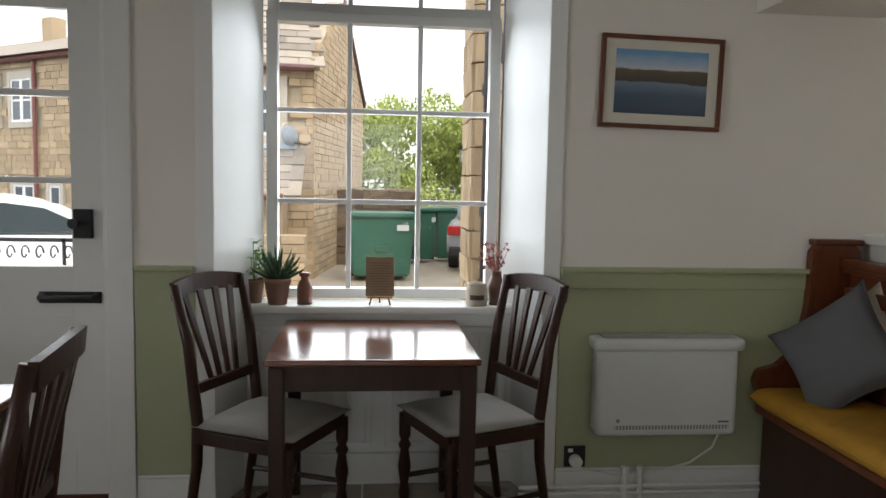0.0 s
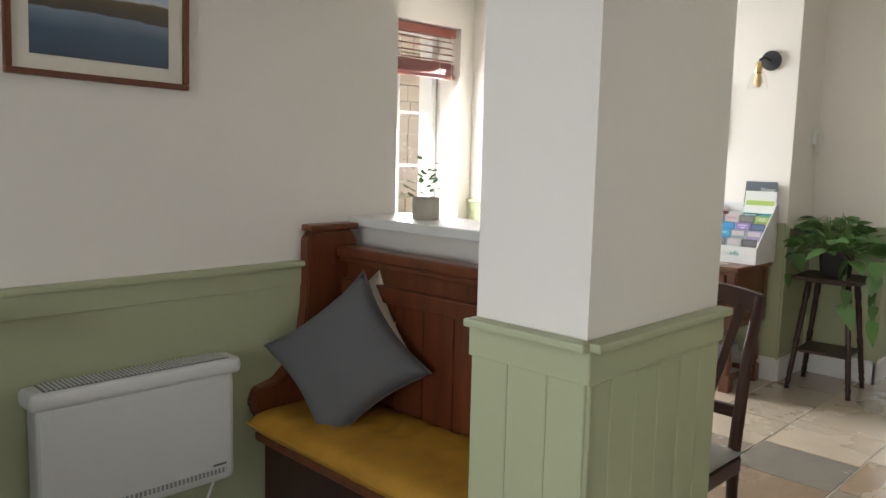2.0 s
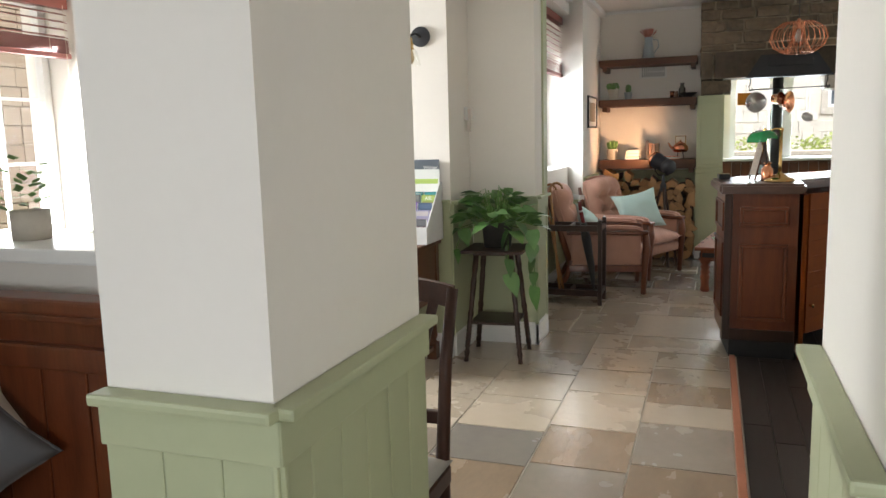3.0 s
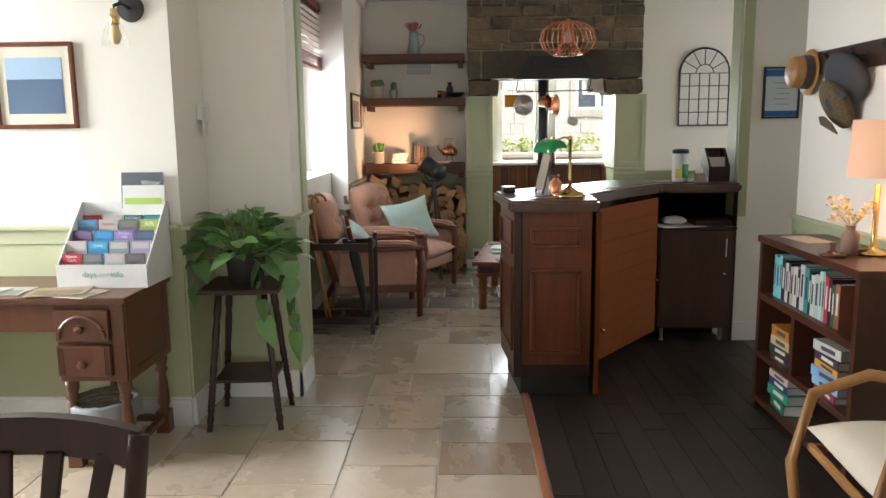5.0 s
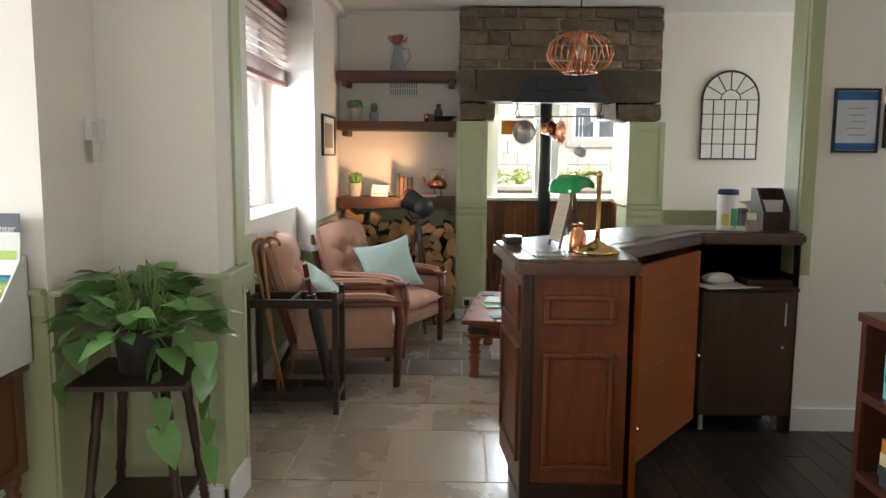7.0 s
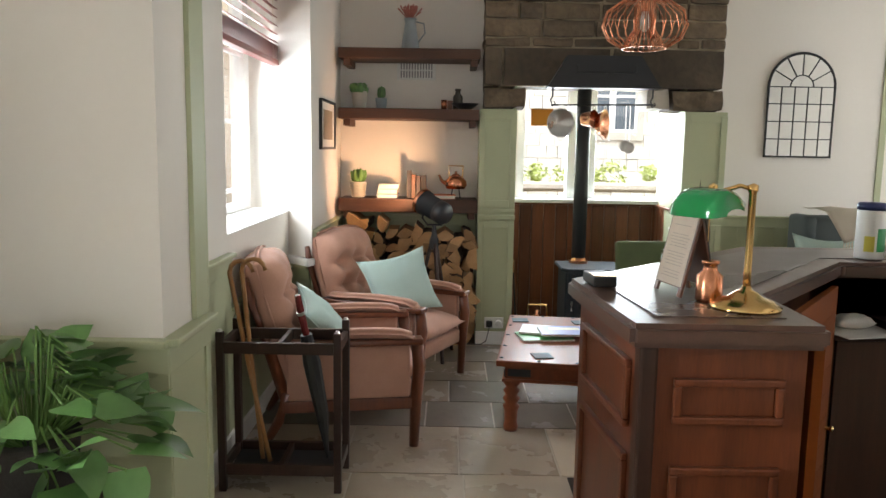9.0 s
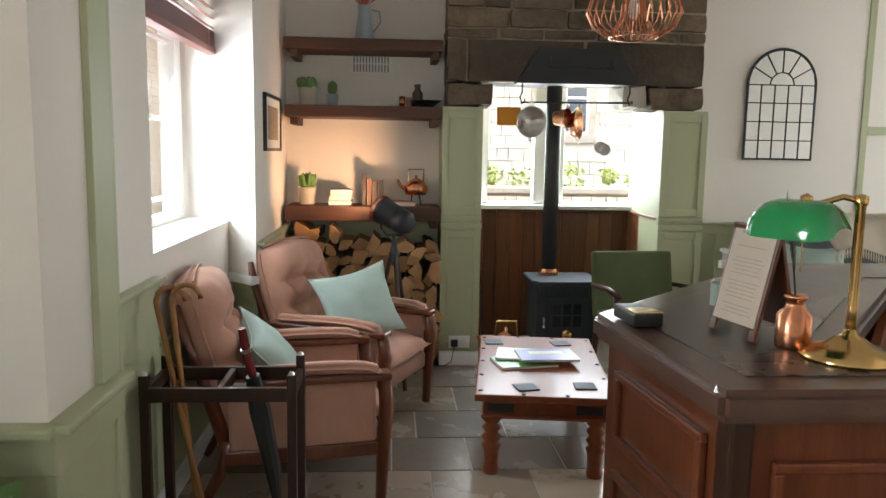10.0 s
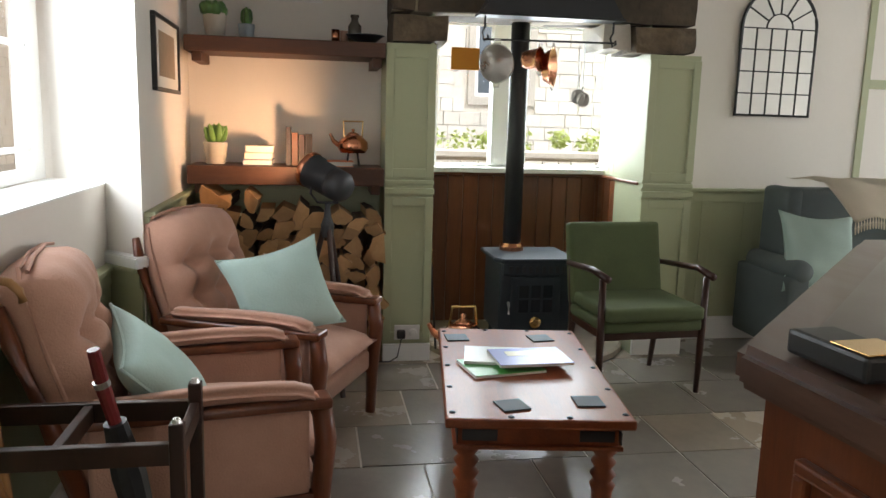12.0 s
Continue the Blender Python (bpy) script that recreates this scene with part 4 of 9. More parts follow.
for t, h, c in ((0.026, 0.21, (0.03, 0.02, 0.02)), (0.032, 0.18, (0.16, 0.06, 0.03)), (0.03, 0.17, (0.07, 0.03, 0.025)), (0.036, 0.175, (0.03, 0.018, 0.015))):
    book("book", 0.13, h, t, c, None, pose(9.64, yv, 1.111, 90 - 0, 0, 0) @ pose(0, 0, 0, 0, 0, 0), "dark leather book standing on the shelf")
    yv -= t + 0.006
book("book", 0.2, 0.16, 0.03, (0.75, 0.17, 0.03), None, pose(9.6, 1.62, 1.11, 0, 0, -88), "orange book lying flat on the shelf")
k = thing("copper_teapot", "old copper kettle on a small trivet", "kettle", (9.7, 1.42, 1.11))
for a in range(4):
    part("trivet_leg", tube([(0.05 * math.cos(a * 1.57 + 0.8), 0.05 * math.sin(a * 1.57 + 0.8), 0), (0.035 * math.cos(a * 1.57 + 0.8), 0.035 * math.sin(a * 1.57 + 0.8), 0.075)], 0.004), BLACKM, k)
part("body", lathe([(0.001, 0.075), (0.07, 0.075), (0.085, 0.1), (0.082, 0.135), (0.05, 0.17), (0.03, 0.175)], 28), COPPER, k, soft=True)
part("lid", lathe([(0.036, 0.175), (0.025, 0.186), (0.006, 0.192), (0.011, 0.205), (0.001, 0.21)], 18), COPPER, k, soft=True)
part("spout", tube([(0, 0.07, 0.11), (0, 0.11, 0.14), (0, 0.13, 0.18)], [0.016, 0.012, 0.008]), COPPER, k)
part("handle", tube([(0, 0.05, 0.165), (0, 0.055, 0.25), (0, -0.055, 0.25), (0, -0.05, 0.165)], 0.006), BRASS, k)

# small framed print on the side wall
pf = thing("framed_print", "faded brown print in a thin black frame", "picture", (9.18, LY, 1.64))
for b in ((-0.3, 0.3, 0.15, 0.168), (-0.3, 0.3, -0.168, -0.15), (-0.3, -0.28, -0.15, 0.15), (0.28, 0.3, -0.15, 0.15)):
    part("frame", boxes((b[0], b[1], -0.022, 0, b[2], b[3]), bevel=0.003), BLACKP, pf)
part("mount", boxes((-0.28, 0.28, -0.012, -0.004, -0.15, 0.15)), PAPER, pf)
part("print", boxes((-0.19, 0.19, -0.014, -0.012, -0.1, 0.1)), mat("faded_print", (0.36, 0.28, 0.2), 0.7, (0.22, 0.17, 0.12), 8, 40, 0.9, 0.0), pf)

# tripod spotlight
tri_lamp = thing("tripod_lamp", "black and copper film spotlight on a wooden tripod", "lamp", (9.2, 1.57, 0))
for a in (200, 320, 80):
    c, s = math.cos(radians(a)), math.sin(radians(a))
    part("leg", tube([(0.22 * c, 0.22 * s, 0), (0.02 * c, 0.02 * s, 0.82)], 0.014), DARKWOOD, tri_lamp)
part("hub", lathe([(0.03, 0.78), (0.034, 0.84), (0.02, 0.88), (0.012, 0.95)], 16), BLACKM, tri_lamp)
part("yoke", tube([(0.0, 0.075, 1.07), (0, 0.085, 1.0), (0, 0.05, 0.955), (0, -0.05, 0.955), (0, -0.085, 1.0), (0, -0.075, 1.07)], 0.007), BLACKM, tri_lamp)
head = lathe([(0.001, -0.13), (0.055, -0.13), (0.078, -0.1), (0.08, -0.04), (0.072, -0.035), (0.072, -0.02), (0.08, -0.015), (0.08, 0.07), (0.088, 0.075), (0.088, 0.13), (0.08, 0.13), (0.078, 0.08), (0.001, 0.075)], 28, m=look((0, 0, 1.07), (0.4, 0.5, 1.32)) @ pose(0, 0, 0, 180, 0, 0), caps=False)
part("head", head, BLACKM, tri_lamp, soft=True)
part("rim", lathe([(0.089, 0.105), (0.093, 0.112), (0.093, 0.13), (0.078, 0.136)], 28, m=look((0, 0, 1.07), (0.4, 0.5, 1.32)) @ pose(0, 0, 0, 180, 0, 0), caps=False), COPPER, tri_lamp, soft=True)
part("lens", lathe([(0.001, 0.085), (0.069, 0.085), (0.069, 0.088), (0.001, 0.09)], 24, m=look((0, 0, 1.07), (0.4, 0.5, 1.32)) @ pose(0, 0, 0, 180, 0, 0)), mat("lamp_lens", (1.0, 0.72, 0.4), 0.3, bump=0, emit=6.0), tri_lamp)
spot_d = bpy.data.lights.new("spotlight_beam", "SPOT")
spot_d.energy, spot_d.color, spot_d.spot_size, spot_d.spot_blend, spot_d.shadow_soft_size = 19, (1.0, 0.56, 0.3), radians(125), 0.9, 0.03
spot = new("spotlight_beam", spot_d)
spot.matrix_world = look((9.29, 1.69, 1.13), (9.66, 2.16, 1.44))

# arched window mirror
am = thing("arched_mirror", "black metal arched mirror with window panes", "mirror", (BX, -1.245, 1.47))


def arch(w, h, n=24):
    r = w / 2
    pts = [(-r, 0), (-r, h - r)] + [(-r * math.cos(math.pi * i / n), h - r + r * math.sin(math.pi * i / n)) for i in range(1, n)] + [(r, h - r), (r, 0)]
    return pts


A = arch(0.51, 0.79)
part("mirror_glass", plate(A, 0, 0.004, pose(-0.018, 0, 0, 90, 0, -90)), MIRRORM, am)
part("frame", tube([(-0.02, -x, zz2) for x, zz2 in A], 0.011, 8, closed=True), BLACKM, am)
for i in range(1, 5):
    y = -0.255 + 0.51 * i / 5
    part("glazing_bar", tube([(-0.026, y, 0.0), (-0.026, y, 0.535)], 0.004, 6), BLACKM, am)
for zz2 in (0.135, 0.27, 0.405, 0.535):
    part("glazing_bar", tube([(-0.026, -0.25, zz2), (-0.026, 0.25, zz2)], 0.004, 6), BLACKM, am)
for a in (30, 60, 90, 120, 150):
    c, s = math.cos(radians(a)), math.sin(radians(a))
    part("glazing_bar", tube([(-0.026, 0.09 * c, 0.535 + 0.09 * s), (-0.026, 0.25 * c, 0.535 + 0.25 * s)], 0.004, 6), BLACKM, am)
part("glazing_bar", tube([(-0.026, 0.09 * math.cos(radians(a)), 0.535 + 0.09 * math.sin(radians(a))) for a in range(0, 181, 15)], 0.004, 6), BLACKM, am)

# copper wire pendant
pl = thing("pendant_lamp", "copper wire cage pendant lamp on a thin cable", "lamp", (8.2, 0.4, 2.06))
for i in range(26):
    a = 2 * math.pi * i / 26
    c, s = math.cos(a), math.sin(a)
    part("wire", tube([(r * c, r * s, zz2) for r, zz2 in ((0.12, 0), (0.2, 0.05), (0.232, 0.12), (0.21, 0.2), (0.13, 0.255), (0.05, 0.265), (0.045, 0.2), (0.06, 0.1), (0.12, 0.0))], 0.0035, 5), COPPER, pl)
for r, zz2 in ((0.12, 0), (0.05, 0.265)):
    part("ring", tube([(r * math.cos(a / 16 * math.pi), r * math.sin(a / 16 * math.pi), zz2) for a in range(32)], 0.004, 6, closed=True), COPPER, pl)
part("bulb_holder", lathe([(0.02, 0.2), (0.022, 0.27), (0.01, 0.29)], 14), COPPER, pl)
part("bulb", lathe([(0.001, 0.09), (0.02, 0.1), (0.03, 0.13), (0.022, 0.17), (0.015, 0.2)], 16), PAPER, pl, soft=True)
part("cable", tube([(0, 0, 0.28), (0, 0, CZ - 2.06)], 0.004, 6), BLACKM, pl)
part("ceiling_rose", lathe([(0.05, CZ - 2.09), (0.05, CZ - 2.06)], 20), COPPER, pl)


# ---- lounge: seats ----
def armchair(label):
    t = thing("armchair", label, "armchair", group="pink armchairs")
    w = 0.31
    for s in (-1, 1):
        # padded side with wooden show frame
        part("side_panel", boxes((s * w - 0.022, s * w + 0.022, -0.3, 0.3, 0.26, 0.54), bevel=0.015), PINKV, t, soft=True)
        part("arm_frame", boxes((s * w - 0.046, s * w + 0.046, -0.365, 0.34, 0.53, 0.562), bevel=0.012, seg=3), MAHOG, t)
        pad = boxes((s * w - 0.044, s * w + 0.042, -0.33, 0.3, 0.556, 0.6))
        bmesh.ops.subdivide_edges(pad, edges=[e for e in pad.edges if abs(e.verts[0].co.y - e.verts[1].co.y) > 0.3], cuts=8)
        bmesh.ops.bevel(pad, geom=[e for e in pad.edges if e.is_manifold and e.calc_face_angle(0) > 0.5], offset=0.019, segments=4, affect="EDGES")
        for v in pad.verts:
            u = (v.co.y + 0.33) / 0.63
            v.co.z += 0.012 * math.sin(math.pi * min(1, u * 1.2)) - 0.02 * max(0, 0.12 - u) / 0.12
        part("arm_pad", pad, PINKV, t, soft=True)
        part("front_leg", tube([(s * w + s * 0.004, -0.325, 0.0), (s * w + s * 0.004, -0.335, 0.26), (s * w, -0.35, 0.42), (s * w, -0.335, 0.545)], [0.024, 0.03, 0.034, 0.03], 12), MAHOG, t, soft=True)
        part("rear_leg", tube([(s * w, 0.3, 0.3), (s * w, 0.34, 0.16), (s * w, 0.43, 0.0)], [0.028, 0.026, 0.018], 10), MAHOG, t, soft=True)
        part("back_post", tube([(s * (w - 0.02), 0.3, 0.24), (s * (w - 0.02), 0.38, 0.5), (s * (w - 0.03), 0.47, 0.76), (s * (w - 0.05), 0.5, 0.86)], [0.03, 0.028, 0.024, 0.018], 10), MAHOG, t, soft=True)
        part("side_rail", boxes((s * w - 0.02, s * w + 0.02, -0.33, 0.32, 0.2, 0.26), bevel=0.006), MAHOG, t)
    part("seat_base", boxes((-0.29, 0.29, -0.33, 0.3, 0.22, 0.31), bevel=0.02), PINKV, t, soft=True)
    part("seat_cushion", cushion(0.56, 0.64, 0.17, 0.1), PINKV, t, soft=True, m=pose(0, -0.05, 0.385, 3, 0, 0))
    # buttoned back
    bm = bmesh.new()
    nx, nz = 34, 40
    W, H = 0.56, 0.64
    buttons = [(x, zc) for zc, xs in ((0.66, (-0.3, 0, 0.3)), (0.42, (-0.3, 0, 0.3)), (0.2, (-0.3, 0, 0.3))) for x in xs]
    front, back = {}, {}
    for i in range(nx + 1):
        for j in range(nz + 1):
            u, v = 2 * i / nx - 1, j / nz
            edge = (1 - abs(u) ** 4) * (1 - abs(2 * v - 1) ** 6)
            d = 0.075 + 0.085 * max(edge, 0) ** 0.5 + 0.04 * v * max(edge, 0)
            for bx_, bz_ in buttons:
                q2 = ((u - bx_ * 1.9) * 1.0) ** 2 + ((v - bz_) * 2.4) ** 2
                d -= 0.055 * math.exp(-q2 / 0.03)
            for bz_ in (0.66, 0.42, 0.2):
                d -= 0.02 * math.exp(-((v - bz_) / 0.03) ** 2) * (1 - abs(u) ** 4)
            for bx_ in (-0.57, 0, 0.57):
                d -= 0.018 * math.exp(-((u - bx_) / 0.07) ** 2) * (v < 0.75)
            xw = u * W / 2 * (1 - 0.1 * v ** 4)
            zc = v * H - 0.035 * u * u * (v ** 3)
            front[i, j] = bm.verts.new((xw, -d, zc))
            back[i, j] = bm.verts.new((xw, 0.02 if edge > 0.001 else -0.03, zc))
    for g, flip in ((front, 0), (back, 1)):
        for i in range(nx):
            for j in range(nz):
                q4 = [g[i, j], g[i + 1, j], g[i + 1, j + 1], g[i, j + 1]]
                bm.faces.new(q4[::-1] if flip else q4)
    for i in range(nx):
        bm.faces.new((front[i, 0], back[i, 0], back[i + 1, 0], front[i + 1, 0]))
        bm.faces.new((front[i, nz], front[i + 1, nz], back[i + 1, nz], back[i, nz]))
    for j in range(nz):
        bm.faces.new((front[0, j], front[0, j + 1], back[0, j + 1], back[0, j]))
        bm.faces.new((front[nx, j], back[nx, j], back[nx, j + 1], front[nx, j + 1]))
    for v in bm.verts:
        v.co.y += 0.012 * noise.noise((v.co.x * 11, v.co.z * 9, 3.0))
    bk = part("back_cushion", bm, PINKV, t, soft=True, m=pose(0, 0.32, 0.33, -17, 0, 0))
    pip = [(-0.28, -0.05, 0.02), (-0.28, -0.05, 0.4), (-0.262, -0.05, 0.58), (-0.2, -0.05, 0.635), (0, -0.05, 0.645), (0.2, -0.05, 0.635), (0.262, -0.05, 0.58), (0.28, -0.05, 0.4), (0.28, -0.05, 0.02)]
    part("piping", tube(pip, 0.007, 6), PINKV, bk)
    part("top_seam", tube([(-0.24, -0.075, 0.625), (-0.1, -0.078, 0.645), (0.1, -0.078, 0.645), (0.24, -0.075, 0.625)], 0.006, 6), PINKV, bk)
    return t


a1 = armchair("pink buttoned velvet armchair with a mahogany frame")
a1.matrix_basis = pose(7.78, 2.0, 0, 0, 0, 10)
a2 = copy_thing(a1, pose(8.65, 1.8, 0, 0, 0, -25))
tagged(a2, "pink buttoned velvet armchair beside the log stack")


def scatter(name, label, material, m, w=0.44, h=0.15, group="", d=None):
    c = thing(name, label, "cushion", group=group)
    c.matrix_basis = m
    d = d or w
    part("pad", cushion(w, d, h, 0.9, 20), material, c, soft=True)
    k = 0.985
    pts = []
    for i in range(40):
        s, u = divmod(i, 10)
        u = 2 * u / 10 - 1
        e = 1 - 0.9 * 0.18 * (1 - u * u)
        x, y = ((u, -e), (e, u), (-u, e), (-e, -u))[s]
        pts.append((x * w / 2 * k, y * d / 2 * k, 0))
    part("piping", tube(pts, 0.006, 6, closed=True), material, c)
    return c


scatter("scatter_cushion", "mint green cotton cushion on a pink armchair", MINT, pose(8.6, 1.77, 0.63, 66, -10, -62), 0.47, 0.15, d=0.42)
scatter("scatter_cushion", "mint green cotton cushion slumped on a pink armchair", MINT, pose(7.7, 2.09, 0.565, 52, 0, 8) @ pose(0, 0, 0, 0, 0, 14), 0.44, 0.15)

# green chair
gc = thing("easy_chair", "green velvet open-arm easy chair with teak frame", "chair", (9.08, -0.055, 0), -86)
for s in (-1, 1):
    part("front_leg", tube([(s * 0.28, -0.2, 0), (s * 0.285, -0.2, 0.3), (s * 0.29, -0.2, 0.62)], [0.014, 0.02, 0.018], 10), CHAIRW, gc, soft=True)
    part("rear_leg", tube([(s * 0.26, 0.26, 0), (s * 0.26, 0.21, 0.3), (s * 0.26, 0.27, 0.66)], [0.014, 0.02, 0.016], 10), CHAIRW, gc, soft=True)
    part("arm", tube([(s * 0.29, -0.26, 0.63), (s * 0.3, -0.1, 0.65), (s * 0.28, 0.26, 0.62)], [0.019, 0.018, 0.014], 10), CHAIRW, gc, soft=True)
part("seat_rail", boxes((-0.27, 0.27, -0.2, 0.22, 0.3, 0.34), bevel=0.006), CHAIRW, gc)
part("seat_base", boxes((-0.275, 0.275, -0.22, 0.23, 0.34, 0.4), bevel=0.018), GREENV, gc, soft=True)
part("seat_cushion", boxes((-0.27, 0.27, -0.25, 0.2, 0.4, 0.475), bevel=0.03, seg=4), GREENV, gc, soft=True)
part("backrest", boxes((-0.275, 0.275, -0.04, 0.045, 0.0, 0.46), bevel=0.03, seg=4), GREENV, gc, soft=True, m=pose(0, 0.22, 0.39, -13, 0, 0))

# wing sofa
sf = thing("wing_sofa", "grey-green velvet wing-back sofa by the panelling", "sofa", (9.46, -1.68, 0), -90)
part("base", boxes((-0.6, 0.6, -0.3, 0.3, 0.12, 0.36), bevel=0.02), GREYV, sf, soft=True)
part("seat_cushion", boxes((-0.55, 0.55, -0.34, 0.2, 0.36, 0.48), bevel=0.04, seg=4), GREYV, sf, soft=True)
part("back", boxes((-0.5, 0.5, 0.12, 0.3, 0.36, 1.03), bevel=0.06, seg=4), GREYV, sf, soft=True)
for s in (-1, 1):
    part("wing", boxes((s * 0.47 - 0.055, s * 0.47 + 0.055, 0.0, 0.28, 0.5, 1.04), bevel=0.05, seg=4), GREYV, sf, soft=True)
    part("arm", boxes((s * 0.61 - 0.06, s * 0.61 + 0.06, -0.32, 0.26, 0.12, 0.56), bevel=0.03, seg=3), GREYV, sf, soft=True)
    part("arm_scroll", lathe([(0.001, 0), (0.055, 0.004), (0.065, 0.04), (0.06, 0.5), (0.001, 0.51)], 24, m=pose(s * 0.6, -0.33, 0.59, -90, 0, 0)), GREYV, sf, soft=True)
    part("leg", tube([(s * 0.55, -0.26, 0.13), (s * 0.55, -0.27, 0)], [0.03, 0.02]), DARKWOOD, sf)
scatter("scatter_cushion", "pale mint cotton cushion propped on a sofa", MINT, pose(9.27, -1.25, 0.68, 70, 4, -92), 0.48, 0.15)
bl = thing("throw_blanket", "cream woven throw with tassels over a sofa back", "blanket", (9.24, -1.56, 1.07), 0)
bm = bmesh.new()
g = {}
for i in range(25):
    for j in range(25):
        u, v = i / 24, j / 24
        x = -0.3 + 0.62 * v
        zc = 0.03 - (0.5 * max(0, 0.42 - v) ** 1.1) + 0.012 * noise.noise((u * 5, v * 4, 1))
        g[i, j] = bm.verts.new((x + 0.12 * (1 - v) * (u - 0.5), 0.4 - 0.75 * u, zc + 0.03 * math.sin(u * 9) * (1 - v)))
for i in range(24):
    for j in range(24):
        bm.faces.new((g[i, j], g[i + 1, j], g[i + 1, j + 1], g[i, j + 1]))
bmesh.ops.solidify(bm, geom=bm.faces[:], thickness=0.012)
part("cloth", bm, CREAM, bl, soft=True)
bm = bmesh.new()
for i in range(40):
    u = i / 39
    p = Vector((-0.3 + 0.12 * (u - 0.5), 0.4 - 0.75 * u, 0.03 - 0.5 * 0.42 ** 1.1 + 0.03 * math.sin(u * 9)))
    tube([p, p + Vector((-0.01, 0.004, -0.03)), p + Vector((-0.012, 0.002, -0.06))], [0.004, 0.006, 0.003], 5, bm)
part("fringe", bm, CREAM, bl)

# coffee table
ct = thing("coffee_table", "red sheesham coffee table with iron studs", "coffee table", (8.2, 0.815, 0), -8)
part("tabletop", boxes((-0.56, 0.56, -0.32, 0.32, 0.372, 0.405), bevel=0.008), SHEESHAM, ct)
part("apron", boxes((-0.51, 0.51, -0.275, 0.275, 0.29, 0.372), bevel=0.004), SHEESHAM, ct)
part("apron_bead", boxes((-0.525, 0.525, -0.29, 0.29, 0.282, 0.298), bevel=0.005), SHEESHAM, ct)
turned = [(0.036, 0), (0.04, 0.02), (0.033, 0.05), (0.036, 0.11), (0.045, 0.135), (0.03, 0.15), (0.046, 0.175), (0.03, 0.195), (0.044, 0.22), (0.028, 0.24), (0.045, 0.26), (0.045, 0.29)]
for sx in (-0.46, 0.46):
    for sy in (-0.24, 0.24):
        part("leg", lathe(turned, 20, (sx, sy, 0)), SHEESHAM, ct, soft=True)
        part("iron_strap", boxes((sx - 0.075, sx + 0.075, sy - 0.0375 * (1 if sy < 0 else -1) - 0.002, sy - 0.0375 * (1 if sy < 0 else -1) + 0.002, 0.31, 0.355), bevel=0.001), BLACKM, ct)
for sx in (-1, 1):
    for sy in (-0.2, 0.2):
        part("iron_strap", boxes((sx * 0.511 - 0.002, sx * 0.511 + 0.002, sy - 0.06, sy + 0.06, 0.31, 0.35), bevel=0.001), BLACKM, ct)
for i in range(5):
    for s in (-1, 1):
        part("stud", lathe([(0.012, 0), (0.008, 0.004), (0.001, 0.006)], 10, (-0.5 + i * 0.25, s * 0.295, 0.405)), BLACKM, ct)
for s in (-1, 1):
    for i in range(1, 3):
        part("stud", lathe([(0.012, 0), (0.008, 0.004), (0.001, 0.006)], 10, (s * 0.535, -0.295 + i * 0.197, 0.405)), BLACKM, ct)
for x, y, a in ((7.78, 0.96, 10), (7.79, 0.68, -5), (8.62, 1.0, 0), (8.58, 0.62, 6)):
    solid("slate_coaster", boxes((-0.05, 0.05, -0.05, 0.05, 0, 0.006), bevel=0.002), plain(0.06, 0.075, 0.085, 0.6), "square grey slate coaster on the coffee table", "coaster", m=pose(x, y, 0.4055, 0, 0, a), group="coasters")
for i, (c, a, x, y, lb) in enumerate((((0.08, 0.3, 0.07), 100, 8.32, 0.77, "green-edged magazine on the coffee table"), ((0.55, 0.55, 0.5), 78, 8.35, 0.71, "pale magazine on the coffee table"), ((0.07, 0.1, 0.4), 92, 8.32, 0.63, "blue glossy magazine on the coffee table"))):
    mg = thing("magazine", lb, "magazine")
    mg.matrix_basis = pose(x, y, 0.4055 + i * 0.014, 0, 0, a)
    part("page_block", boxes((0, 0.3, 0, 0.21, 0.001, 0.011)), PAPER, mg)
    part("cover", boxes((-0.001, 0.3, -0.001, 0.211, 0.011, 0.013)), plain(*c, 0.3), mg)
    if i == 2:
        part("cover_print", boxes((0.06, 0.24, 0.04, 0.1, 0.013, 0.0135)), plain(0.5, 0.48, 0.35, 0.3), mg)

# sockets
sk = thing("wall_socket", "white double wall socket with a black plug", "socket", (9.562, 1.11, 0.17))
part("plate", boxes((-0.01, 0.002, -0.073, 0.073, -0.043, 0.043), bevel=0.003), WHITEP, sk)
part("plug", boxes((-0.045, -0.01, 0.012, 0.06, -0.03, 0.02), bevel=0.008), BLACKP, sk)
part("dial", lathe([(0.025, 0), (0.02, 0.02), (0.001, 0.022)], 18, m=pose(-0.01, -0.035, 0, 0, -90, 0)), WHITEP, sk)
part("cable", tube([(-0.04, 0.036, -0.03), (-0.06, 0.06, -0.13), (-0.04, 0.1, -0.162), (-0.03, 0.2, -0.164)], 0.004, 6), BLACKP, sk)

# small orange panel on an added cord at the back window
oc = thing("hanging_card", "small orange panel at the back window", "card", (9.9, 0.75, 1.68))
part("panel", boxes((-0.004, 0.004, -0.085, 0.085, 0, 0.13), bevel=0.002), plain(0.75, 0.3, 0.03, 0.7), oc)
part("cord", tube([(0, 0, 0.13), (0, 0, 0.24)], 0.002, 5), BLACKP, oc)


# ---- counter ----
bar = thing("bar_counter", "dark mahogany panelled reception counter", "counter")
TOP = [(5.615, 1.03), (5.66, 1.035), (6.25, 1.085), (7.16, 0.19), (7.16, -0.555), (6.7, -0.555), (6.7, -0.02), (6.02, 0.545), (5.615, 0.555)]
part("countertop", plate(TOP, 1.03, 1.09, bevel=0.014), BARTOP, bar, "dark polished counter top", soft=False)
